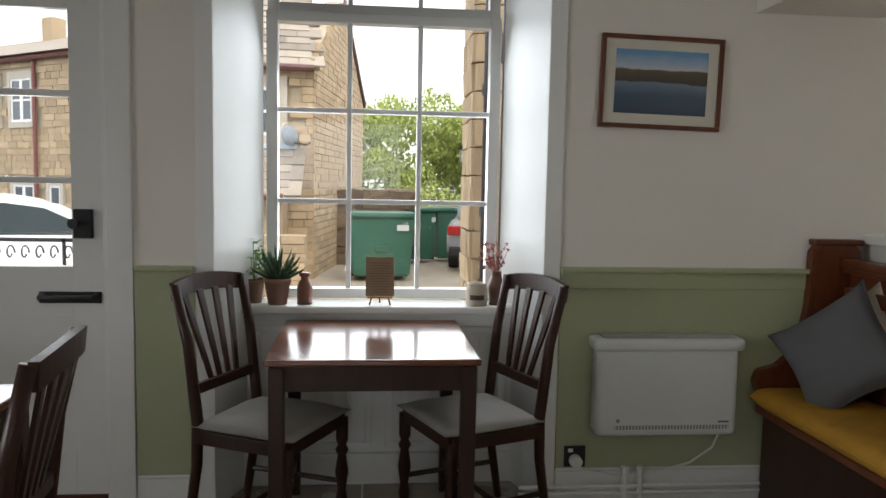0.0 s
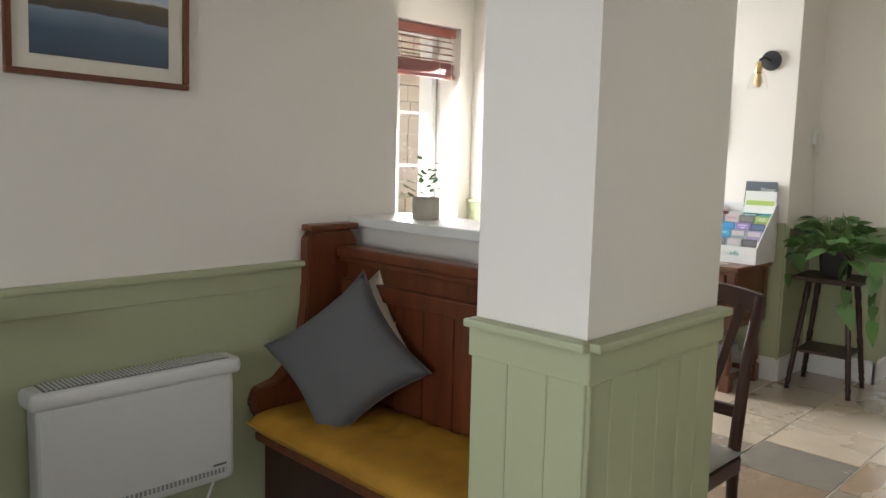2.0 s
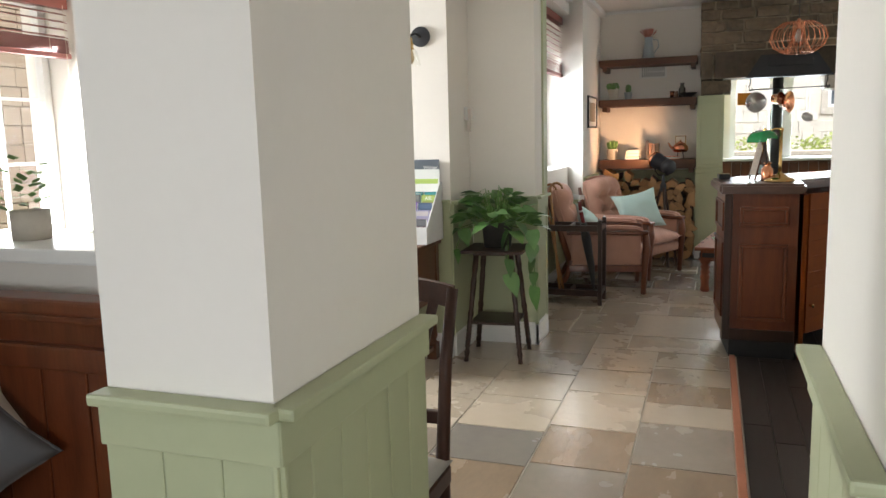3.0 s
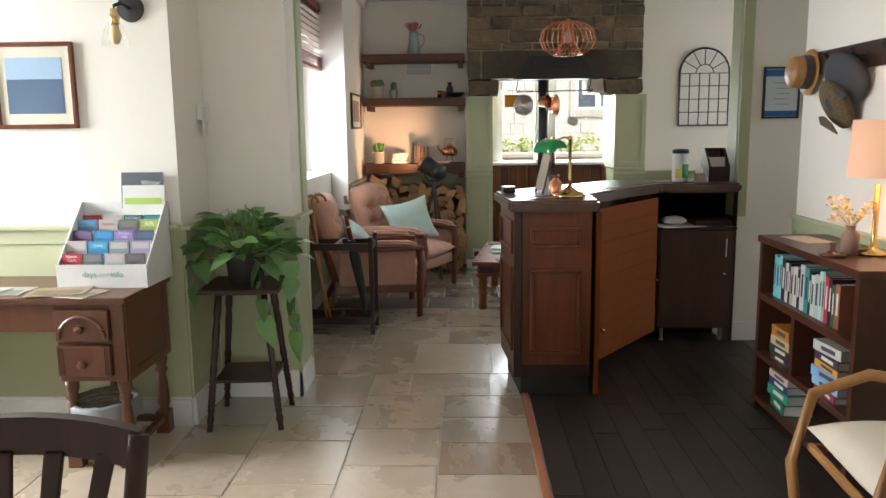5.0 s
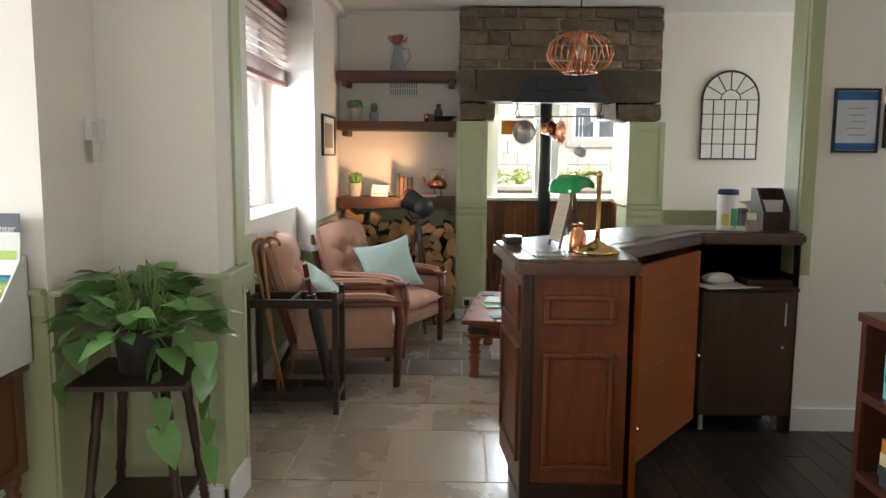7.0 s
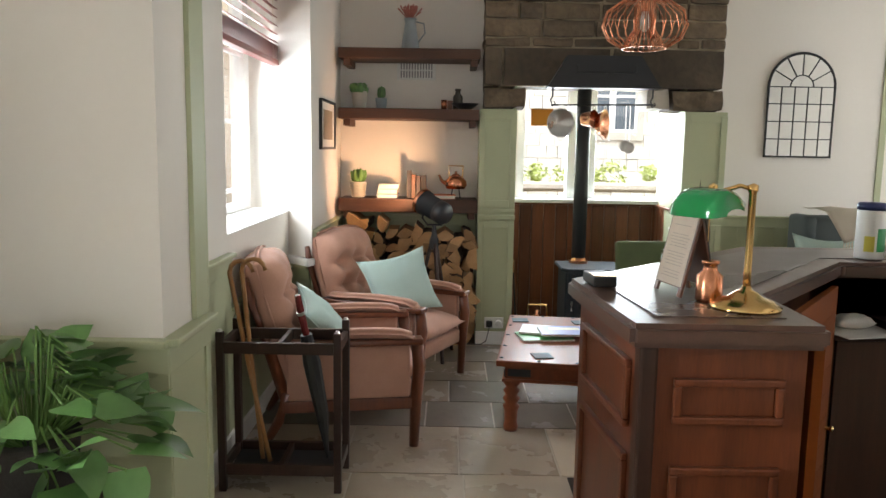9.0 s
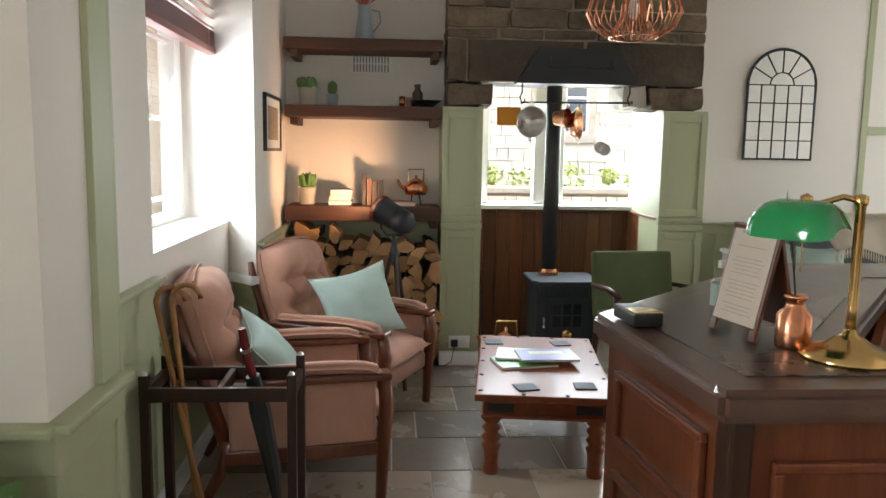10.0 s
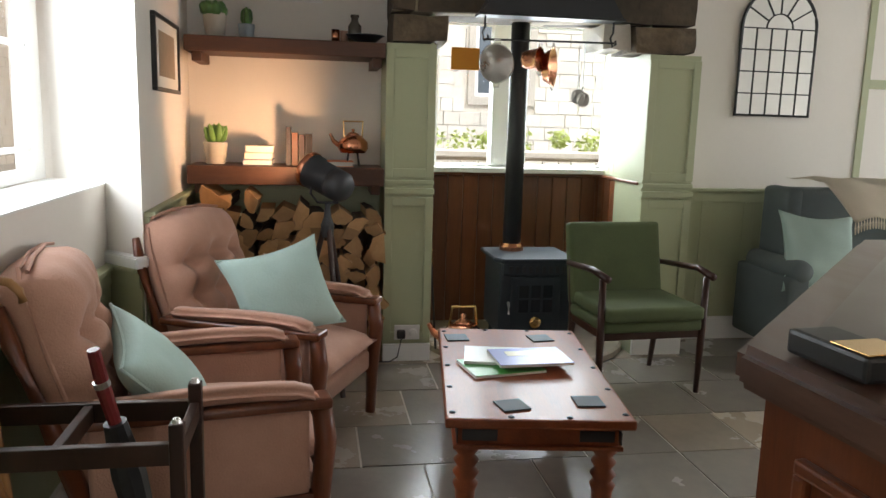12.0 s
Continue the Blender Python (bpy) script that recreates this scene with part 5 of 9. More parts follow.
part("top_inlay", plate([(5.7, 0.95), (6.23, 1.0), (7.06, 0.16), (7.06, -0.55), (6.8, -0.55), (6.8, 0.02), (6.05, 0.62), (5.7, 0.63)], 1.0905, 1.093), mat("bar_inlay", (0.08, 0.055, 0.043), 0.28, (0.05, 0.033, 0.026), 2.0, 60, 0.9, 0.01, spec=0.4, coat=0.05), bar)
BODY = [(5.66, 0.985), (6.24, 1.04), (7.1, 0.17), (7.1, -0.54), (6.98, -0.54), (6.98, 0.12), (6.2, 0.86), (6.0, 0.59), (5.66, 0.59)]
part("body", plate(BODY, 0.13, 1.03), MAHOG, bar)
part("plinth", plate([(5.73, 0.955), (6.2, 1.0), (7.04, 0.14), (7.04, -0.5), (7.0, -0.5), (7.0, 0.1), (6.2, 0.8), (6.0, 0.58), (5.73, 0.58)], 0, 0.13), BLACKM, bar)


def framed_panel(m, w, z0, z1, parent, material=MAHOG, proud=0.012):
    """A moulded panel on a face: local x across, -y outwards."""
    for b in ((-w / 2, w / 2, z1 - 0.02, z1), (-w / 2, w / 2, z0, z0 + 0.02), (-w / 2, -w / 2 + 0.02, z0 + 0.02, z1 - 0.02), (w / 2 - 0.02, w / 2, z0 + 0.02, z1 - 0.02)):
        part("moulding", boxes((b[0], b[1], -proud - 0.006, 0, b[2], b[3]), bevel=0.005), MAHOG, parent, m=m)
    part("panel", boxes((-w / 2 + 0.02, w / 2 - 0.02, -0.006, 0, z0 + 0.02, z1 - 0.02), bevel=0.004), material, parent, m=m)


end = pose(5.66, 0.778, 0, 0, 0, -90)
framed_panel(end, 0.27, 0.835, 0.95, bar)
framed_panel(end, 0.27, 0.255, 0.725, bar)
part("corner_post", boxes((5.64, 5.7, 0.955, 1.0, 0.13, 1.03), bevel=0.008), DARKWOOD, bar)
part("base_rail", boxes((5.645, 5.66, 0.59, 0.96, 0.13, 0.2), bevel=0.004), DARKWOOD, bar)
sa = math.degrees(math.atan2(0.055, 0.58))
side = pose(5.95, 1.013, 0, 0, 0, 180 + sa)
framed_panel(side, 0.42, 0.79, 0.97, bar)
framed_panel(side, 0.42, 0.25, 0.72, bar)
ang = math.degrees(math.atan2(-0.87, 0.86))
for k in (0.28, 0.72):
    dm = pose(6.24 + 0.86 * k, 1.04 - 0.87 * k, 0, 0, 0, 180 + ang)
    framed_panel(dm, 0.48, 0.79, 0.97, bar)
    framed_panel(dm, 0.48, 0.25, 0.72, bar)

hatch = thing("hatch_door", "orange pine boarded hatch door standing open", "door")
hm = pose(6.03, 0.5, 0, 0, 0, math.degrees(math.atan2(-0.51, 0.69)))
for i in range(9):
    part("board", boxes((0.0, 0.85, -0.012, 0.012, 0.1 + i * 0.1, 0.1992 + i * 0.1), bevel=0.0015), PINE, hatch, m=hm)
part("knob", lathe([(0.008, 0), (0.007, 0.015), (0.014, 0.025), (0.001, 0.032)], 14, m=hm @ pose(0.82, -0.012, 0.45, 90, 0, 0)), BRASS, hatch)
part("knob", lathe([(0.008, 0), (0.007, 0.015), (0.014, 0.025), (0.001, 0.032)], 14, m=hm @ pose(0.04, -0.012, 0.28, 90, 0, 0)), BRASS, hatch)
leaf2 = thing("hatch_leaf", "narrow orange pine door leaf seen on its edge", "door")
part("leaf", boxes((5.69, 6.0, 0.54, 0.562, 0.02, 1.02), bevel=0.003), PINE, leaf2)
part("edge_strip", boxes((5.68, 5.69, 0.538, 0.564, 0.02, 1.02)), PINE, leaf2)

cab = thing("bar_cabinet", "dark walnut laminate cabinet under the counter", "cabinet", (6.76, -0.29, 0))
part("body", boxes((0.005, 0.3, -0.255, 0.25, 0.1, 0.78)), WALNUT, cab)
cdoor = part("door", boxes((-0.012, 0.005, -0.225, 0.24, 0.11, 0.775), bevel=0.002), WALNUT, cab)
part("handle", tube([(-0.03, -0.19, 0.6), (-0.03, -0.19, 0.72)], 0.005, 8), STEEL, cdoor)
part("lock", lathe([(0.008, 0), (0.008, 0.004)], 12, m=pose(-0.012, -0.19, 0.48, 0, -90, 0)), STEEL, cdoor)
part("worktop", boxes((-0.03, 0.3, -0.257, 0.26, 0.78, 0.8), bevel=0.003), DARKWOOD, cab)
part("back_panel", boxes((0.22, 0.24, -0.255, 0.25, 0.8, 1.03)), DARKWOOD, cab)
part("side_panel", boxes((0.0, 0.24, -0.262, -0.257, 0.0, 1.03)), DARKWOOD, cab)
for y in (-0.2, 0.2):
    part("foot", lathe([(0.018, 0), (0.014, 0.02), (0.014, 0.1)], 12, (0.06, y, 0)), STEEL, cab)
solid("paper_sheet", boxes((-0.1, 0.1, -0.15, 0.15, 0, 0.004), bevel=0.001), PAPER, "loose white paper on the cabinet shelf", "paper", m=pose(6.8, -0.18, 0.8005, 0, 0, 12))
solid("crumpled_cloth", cushion(0.16, 0.09, 0.06, 0.3, 10), WHITEP, "crumpled white cloth on the cabinet shelf", "cloth", True, m=pose(6.86, -0.16, 0.83, 0, 0, 100))
solid("box_file", boxes((-0.1, 0.1, -0.12, 0.12, 0, 0.035), bevel=0.003), DARKWOOD, "dark flat box on the cabinet shelf", "box", m=pose(6.86, -0.4, 0.8005))

# things on the counter
bl_ = thing("bankers_lamp", "brass desk lamp with a green glass shade", "lamp", (5.81, 0.69, 1.093))
part("base", lathe([(0.001, 0), (0.088, 0), (0.09, 0.008), (0.075, 0.016), (0.07, 0.022), (0.045, 0.03), (0.03, 0.042), (0.014, 0.05), (0.011, 0.06)], 36), BRASS, bl_, soft=True)
part("stem", lathe([(0.011, 0.05), (0.0095, 0.1), (0.0095, 0.3), (0.013, 0.305), (0.013, 0.32), (0.001, 0.325)], 16), BRASS, bl_, soft=True)
part("arm", tube([(0, 0, 0.31), (0.01, 0.03, 0.318), (0.03, 0.075, 0.3), (0.035, 0.09, 0.285)], 0.006, 8), BRASS, bl_, soft=True)
bm = bmesh.new()
prof = [(math.cos(radians(a)) * 0.072, math.sin(radians(a)) * 0.066) for a in range(-8, 151, 12)]
n = 14
for off in (0.0, -0.004):
    rows_ = []
    for i in range(n + 1):
        u = i / n * 2 - 1
        k = (1 - abs(u) ** 5) ** 0.5 if abs(u) < 1 else 0.02
        rows_.append([bm.verts.new((u * 0.085, c * (1 + off * 12) * (0.55 + 0.45 * k), s * (1 + off * 12) * max(k, 0.25))) for c, s in prof])
    for a, b in zip(rows_, rows_[1:]):
        for j in range(len(prof) - 1):
            bm.faces.new((a[j], b[j], b[j + 1], a[j + 1]))
shade_mat = mat("green_glass", (0.005, 0.27, 0.07), 0.12, (0.004, 0.2, 0.05), 3, 40, 0.7, 0.0, coat=0.6)
part("shade", bm, shade_mat, bl_, "glossy green glass shade", soft=True, m=pose(0.035, 0.1, 0.245, 0, 0, 35))
part("shade_knob", lathe([(0.012, 0), (0.012, 0.012), (0.001, 0.018)], 14, (0.035, 0.09, 0.305)), BRASS, bl_)
part("pull_chain", tube([(0.02, 0.1, 0.24), (0.02, 0.1, 0.17)], 0.0015, 5), BRASS, bl_)

menu = thing("menu_board", "wooden clipboard menu on a small easel", "menu", (6.01, 0.82, 1.093), 191.5)
for sg in (1, -1):
    mm = pose(0, 0.035, 0.245, 0, 0, 90 - 90 * sg) @ pose(0, 0, 0, -13, 0, 0)
    side_b = part("board", boxes((-0.078, 0.078, 0, 0.008, -0.225, 0.0), (-0.078, -0.058, 0, 0.008, -0.25, -0.225), (0.058, 0.078, 0, 0.008, -0.25, -0.225), bevel=0.002), OAK, menu, m=mm)
mm = pose(0, 0.035, 0.245) @ pose(0, 0, 0, -13, 0, 0)
part("sheet", boxes((-0.07, 0.07, -0.002, -0.0004, -0.222, -0.012)), plain(0.66, 0.56, 0.46, 0.8), menu, m=mm)
for i in range(19):
    if i not in (0, 2, 3, 9, 15):
        wv = 0.054 - 0.016 * ((i * 7) % 5) / 5
        part("text_line", boxes((-wv, wv, -0.0026, -0.002, -0.044 - i * 0.0088, -0.0422 - i * 0.0088)), plain(0.45, 0.38, 0.32, 0.9), menu, m=mm)
part("clip", boxes((-0.022, 0.022, -0.014, 0.0, -0.02, 0.012), bevel=0.003), STEEL, menu, m=mm)
part("clip_jaw", tube([(-0.03, -0.01, -0.02), (0.03, -0.01, -0.02)], 0.004, 8), STEEL, menu, m=mm)
cb = thing("copper_bottle", "copper bottle holding a dark quill feather", "bottle", (5.9, 0.755, 1.093))
part("bottle", lathe([(0.001, 0), (0.034, 0), (0.036, 0.006), (0.035, 0.07), (0.02, 0.085), (0.018, 0.1), (0.024, 0.104), (0.024, 0.112), (0.001, 0.112)], 24), COPPER, cb, soft=True)
part("quill_shaft", tube([(0, 0, 0.1), (-0.01, 0.02, 0.2), (-0.03, 0.05, 0.31)], 0.0022, 6), BLACKP, cb)
bm = bmesh.new()
for i in range(12):
    t = i / 11
    p = Vector((-0.004 - 0.026 * t, 0.01 + 0.04 * t, 0.15 + 0.15 * t))
    w = 0.016 * math.sin(math.pi * min(1, t * 0.9 + 0.1))
    for s in (-1, 1):
        vs = [bm.verts.new(c) for c in (p, p + Vector((s * w, -s * w, 0.018)), p + Vector((s * w * 0.8, -s * w * 0.8, 0.03)), p + Vector((-0.0024, 0.0036, 0.0137)))]
        bm.faces.new(vs)
part("feather", bm, plain(0.09, 0.07, 0.06, 0.8), cb)
kp = thing("card_reader", "small black and gold box on the counter", "box", (6.14, 1.005, 1.093), 5)
part("case", boxes((-0.065, 0.065, -0.035, 0.035, 0, 0.032), bevel=0.006), BLACKP, kp)
part("gold_lid", boxes((-0.0645, -0.005, -0.034, 0.034, 0.0325, 0.035), bevel=0.001), BRASS, kp)
hs = thing("sanitiser_bottle", "clear pump bottle of hand sanitiser", "bottle", (6.19, 0.78, 1.093))
part("bottle", lathe([(0.001, 0), (0.026, 0), (0.027, 0.1), (0.012, 0.118), (0.012, 0.125)], 20), JAR, hs, soft=True)
part("label_band", lathe([(0.0275, 0.03), (0.0275, 0.085)], 20, caps=False), plain(0.45, 0.62, 0.6), hs)
part("pump", lathe([(0.013, 0.122), (0.013, 0.14), (0.005, 0.142), (0.005, 0.16)], 14), WHITEP, hs)
part("nozzle", boxes((-0.035, 0.012, -0.008, 0.008, 0.16, 0.17), bevel=0.003), WHITEP, hs)
tb = thing("wipes_tub", "white wipes tub with a dark blue lid", "tub", (6.82, -0.18, 1.093))
part("tub", lathe([(0.001, 0), (0.05, 0), (0.052, 0.01), (0.052, 0.185), (0.05, 0.19), (0.001, 0.19)], 28), WHITEP, tb, soft=True)
part("lid", lathe([(0.054, 0.19), (0.054, 0.21), (0.046, 0.218), (0.001, 0.22)], 28), plain(0.02, 0.03, 0.12, 0.35), tb, soft=True)
part("label_panel", plate([(0.0527 * math.cos(radians(a)), 0.0527 * math.sin(radians(a))) for a in range(180, 261, 10)] + [(0.05 * math.cos(radians(a)), 0.05 * math.sin(radians(a))) for a in range(260, 179, -10)], 0.03, 0.12), plain(0.05, 0.35, 0.12), tb)
part("label_panel", plate([(0.0527 * math.cos(radians(a)), 0.0527 * math.sin(radians(a))) for a in range(130, 172, 10)] + [(0.05 * math.cos(radians(a)), 0.05 * math.sin(radians(a))) for a in range(170, 129, -10)], 0.03, 0.09), plain(0.75, 0.65, 0.1), tb)
lh = thing("letter_holder", "dark wooden letter holder with papers", "letter rack", (6.9, -0.44, 1.093))
part("side", plate([(-0.08, 0), (0.1, 0), (0.1, 0.22), (0.03, 0.22), (-0.08, 0.1)], -0.07, -0.055, pose(0, 0, 0, 90, 0, 0)), DARKWOOD, lh)
part("side", plate([(-0.08, 0), (0.1, 0), (0.1, 0.22), (0.03, 0.22), (-0.08, 0.1)], 0.055, 0.07, pose(0, 0, 0, 90, 0, 0)), DARKWOOD, lh)
part("back", boxes((0.085, 0.1, -0.055, 0.055, 0, 0.22)), DARKWOOD, lh)
part("front", boxes((-0.08, -0.068, -0.055, 0.055, 0, 0.1)), DARKWOOD, lh)
part("letters", boxes((-0.03, -0.02, -0.05, 0.06, 0, 0.16)), PAPER, lh)
ch_ = thing("card_holder", "clear plastic card stand with cards", "card stand", (6.78, -0.3, 1.093))
part("stand", boxes((-0.02, 0.02, -0.03, 0.03, 0, 0.06), bevel=0.003), WICKER, ch_)
part("card", boxes((0.0, 0.003, -0.025, 0.025, 0.06, 0.1), m=pose(0, 0, 0, 0, 12, 0)), PAPER, ch_)

# certificates on the wall
for i, (y, z, w, h) in enumerate(((-0.815, 1.67, 0.235, 0.33), (-1.02, 1.65, 0.12, 0.24))):
    c = thing("framed_certificate", "blue-banded certificate in a thin black frame", "picture", (6.82, y, z))
    for b in ((-w / 2, w / 2, h / 2 - 0.012, h / 2), (-w / 2, w / 2, -h / 2, -h / 2 + 0.012), (-w / 2, -w / 2 + 0.012, -h / 2 + 0.012, h / 2 - 0.012), (w / 2 - 0.012, w / 2, -h / 2 + 0.012, h / 2 - 0.012)):
        part("frame", boxes((-0.02, 0, *b), bevel=0.002), BLACKP, c)
    part("sheet", boxes((-0.01, -0.004, -w / 2 + 0.012, w / 2 - 0.012, -h / 2 + 0.012, h / 2 - 0.012)), plain(0.62, 0.68, 0.74), c)
    part("blue_band", boxes((-0.011, -0.01, -w / 2 + 0.012, w / 2 - 0.012, h / 2 - 0.06, h / 2 - 0.016)), plain(0.02, 0.12, 0.36), c)
    part("blue_band", boxes((-0.011, -0.01, -w / 2 + 0.012, w / 2 - 0.012, -h / 2 + 0.014, -h / 2 + 0.05)), plain(0.02, 0.12, 0.36), c)
    for k in range(5):
        part("text_line", boxes((-0.0108, -0.01, -0.055 + 0.01 * (k % 2), 0.05 - 0.012 * (k % 3), 0.06 - k * 0.034, 0.066 - k * 0.034)), plain(0.35, 0.38, 0.42), c)

# bookcase, books and games
bc = thing("bookcase", "low dark-stained wooden bookcase filled with books", "bookcase", (5.105, -0.445, 0))
Lb, Db = 0.5, 0.18
part("side", boxes((Lb - 0.035, Lb, -Db, Db, 0, 0.87), bevel=0.003), BOOKW, bc)
part("side", boxes((-Lb, -Lb + 0.035, -Db, Db, 0, 0.87), bevel=0.003), BOOKW, bc)
part("top", boxes((-Lb - 0.01, Lb + 0.01, -Db, Db + 0.01, 0.87, 0.905), bevel=0.004), BOOKW, bc)
part("shelf", boxes((-Lb + 0.035, Lb - 0.035, -Db, Db, 0.575, 0.61), bevel=0.003), BOOKW, bc)
part("shelf", boxes((-Lb + 0.035, Lb - 0.035, -Db, Db, 0.27, 0.3), bevel=0.003), BOOKW, bc)
part("shelf", boxes((-Lb + 0.035, Lb - 0.035, -Db, Db, 0.03, 0.06), bevel=0.003), BOOKW, bc)
part("divider", boxes((0.05, 0.085, -Db, Db, 0.3, 0.575), bevel=0.003), BOOKW, bc)
part("back", boxes((-Lb + 0.035, Lb - 0.035, -Db, -Db + 0.01, 0.06, 0.87)), DARKWOOD, bc)
rb = random.Random(21)
xx = 5.105 + Lb - 0.11
spines = [(0.15, 0.5, 0.6), (0.2, 0.55, 0.62), (0.3, 0.6, 0.62), (0.02, 0.02, 0.03), (0.6, 0.58, 0.52), (0.03, 0.03, 0.035), (0.5, 0.42, 0.36), (0.62, 0.6, 0.56), (0.03, 0.025, 0.03), (0.55, 0.5, 0.55), (0.05, 0.3, 0.28), (0.02, 0.03, 0.03), (0.6, 0.62, 0.6), (0.45, 0.55, 0.5), (0.6, 0.62, 0.6), (0.3, 0.5, 0.46), (0.5, 0.03, 0.06), (0.03, 0.02, 0.03), (0.04, 0.12, 0.07), (0.3, 0.1, 0.06)]
for i, c in enumerate(spines):
    t = rb.uniform(0.022, 0.045)
    h = rb.uniform(0.18, 0.225)
    if xx - t < 5.105 - Lb + 0.05:
        break
    b = thing("book", "paperback book standing on the bookcase shelf", "book", (xx, -0.3, 0.6105), group="shelf books")
    part("cover", boxes((-t, 0, -0.003, 0, 0, h), (-t, -t + 0.002, -0.13, -0.003, 0, h), (-0.002, 0, -0.13, -0.003, 0, h)), plain(*c), b)
    part("page_block", boxes((-t + 0.002, -0.002, -0.128, -0.003, 0.003, h - 0.003)), PAPER, b)
    lc = (0.75, 0.72, 0.65) if sum(c) < 0.6 else (0.05, 0.06, 0.08)
    part("spine_title", boxes((-t * 0.68, -t * 0.32, 0, 0.0008, h * 0.3, h * 0.8)), plain(*lc), b)
    xx -= t + 0.001


def pile_of(x, y, z, items, name, cat, label, w=0.2, turn=0):
    for i, (t, c, l) in enumerate(items):
        b = thing(name, l or label, cat, (x, y, z), turn + rb.uniform(-5, 5))
        dx = w * rb.uniform(0.92, 1.06)
        part("cover", boxes((-dx / 2, dx / 2, -0.14, 0, 0, 0.003), (-dx / 2, dx / 2, -0.14, 0, t - 0.003, t), (-dx / 2, dx / 2, -0.003, 0, 0.003, t - 0.003)), plain(*c), b)
        part("page_block", boxes((-dx / 2 + 0.004, dx / 2 - 0.004, -0.137, -0.003, 0.003, t - 0.003)), PAPER, b)
        part("spine_title", boxes((-dx * 0.3, dx * 0.2, 0, 0.0008, t * 0.3, t * 0.7)), plain(*((0.8, 0.75, 0.6) if sum(c) < 0.8 else (0.08, 0.08, 0.1))), b)
        z += t + 0.001


pile_of(5.36, -0.29, 0.3, ((0.035, (0.05, 0.05, 0.06), ""), (0.04, (0.04, 0.05, 0.05), ""), (0.045, (0.6, 0.5, 0.3), ""), (0.05, (0.55, 0.22, 0.03), "orange paperback on a lying pile")), "book", "book", "dark hardback on a lying pile", 0.19)
pile_of(4.88, -0.29, 0.3, ((0.03, (0.3, 0.05, 0.08), ""), (0.035, (0.3, 0.5, 0.7), ""), (0.045, (0.25, 0.45, 0.72), ""), (0.03, (0.7, 0.35, 0.06), ""), (0.04, (0.06, 0.04, 0.07), ""), (0.045, (0.6, 0.58, 0.55), "")), "book", "book", "hardback book on a lying pile", 0.22)
pile_of(5.35, -0.29, 0.06, ((0.055, (0.02, 0.16, 0.1), "dark green board game box on the shelf"), (0.05, (0.04, 0.35, 0.2), "green board game box on the shelf"), (0.04, (0.05, 0.06, 0.2), "navy game box on the shelf"), (0.035, (0.65, 0.5, 0.45), "pale game box with red trim")), "board_game", "game box", "board game box", 0.21)


def lettering(text, size, m, material, parent, name="lettering"):
    c = bpy.data.curves.new(name, "FONT")
    c.body, c.size, c.extrude, c.align_x, c.align_y = text, size, 0.0004, "CENTER", "CENTER"
    tmp = bpy.data.objects.new("tmp", c)
    scene.collection.objects.link(tmp)
    dg = bpy.context.evaluated_depsgraph_get()
    me = bpy.data.meshes.new_from_object(tmp.evaluated_get(dg))
    bpy.data.objects.remove(tmp)
    me.materials.clear()
    me.materials.append(material)
    ob = new(name, me)
    ob.parent = parent
    ob.matrix_basis = m
    return ob


WHITEI = plain(0.8, 0.8, 0.78)
hatm = thing("hat_rail", "dark wooden hat rail fixed to the wall", "hat rail", (5.5, -0.63, 1.78))
part("board", boxes((-0.5, 0.5, 0, 0.022, -0.06, 0.06), bevel=0.006), DARKWOOD, hatm)
for x in (-0.4, -0.13, 0.13, 0.4):
    part("peg", tube([(x, 0.02, -0.01), (x, 0.07, 0.0), (x, 0.09, 0.035)], [0.012, 0.01, 0.013], 8), BLACKM, hatm)
hat = thing("straw_boater", "tan straw hat with a dark band on a peg", "hat", (5.93, -0.6, 1.74))
hmx = pose(0, 0.0, 0, -88, 0, 0)
part("crown", lathe([(0.001, 0.1), (0.07, 0.1), (0.082, 0.09), (0.088, 0.0)], 28, m=hmx, caps=False), CANE, hat, soft=True)
part("band", lathe([(0.089, 0.005), (0.087, 0.05)], 28, m=hmx, caps=False), plain(0.06, 0.045, 0.04), hat, soft=True)
part("brim", lathe([(0.088, 0.0), (0.12, 0.004), (0.122, 0.0), (0.088, -0.004)], 32, m=hmx, caps=False), CANE, hat, soft=True)
for x, z, mm, lb, tl in ((5.42, 1.68, plain(0.055, 0.06, 0.07, 0.9), "dark grey flat cap hanging on a peg", 25), (5.5, 1.56, mat("tweed", (0.17, 0.115, 0.06), 0.95, (0.05, 0.035, 0.022), 60, 200, 0.6, 0.3), "brown checked tweed cap hanging on a peg", -15)):
    cpt = thing("flat_cap", lb, "cap", (x, -0.555, z))
    part("crown", lathe([(0.001, -0.035), (0.09, -0.04), (0.125, -0.02), (0.128, 0.0), (0.11, 0.03), (0.05, 0.045), (0.001, 0.047)], 28), mm, cpt, soft=True, m=pose(0, 0, 0, 62, tl, 0))
    part("peak", plate([(-0.09, 0), (-0.07, 0.05), (0, 0.07), (0.07, 0.05), (0.09, 0)], -0.004, 0.004, pose(0, 0.03, -0.12, 60, tl, 0)), mm, cpt)

tl_ = thing("table_lamp", "brass table lamp with a glowing cream shade", "lamp", (4.97, -0.5, 0.905))
part("base", lathe([(0.001, 0), (0.07, 0), (0.07, 0.015), (0.02, 0.03), (0.012, 0.06), (0.012, 0.3)], 24), BRASS, tl_, soft=True)
part("shade", lathe([(0.122, 0.335), (0.112, 0.575), (0.11, 0.575), (0.12, 0.335)], 36, caps=False), mat("lit_shade", (0.8, 0.46, 0.3), 0.8, (0.74, 0.41, 0.26), 4, 60, 0.8, 0.1, emit=0.3), tl_, "lit cream fabric shade", soft=True)
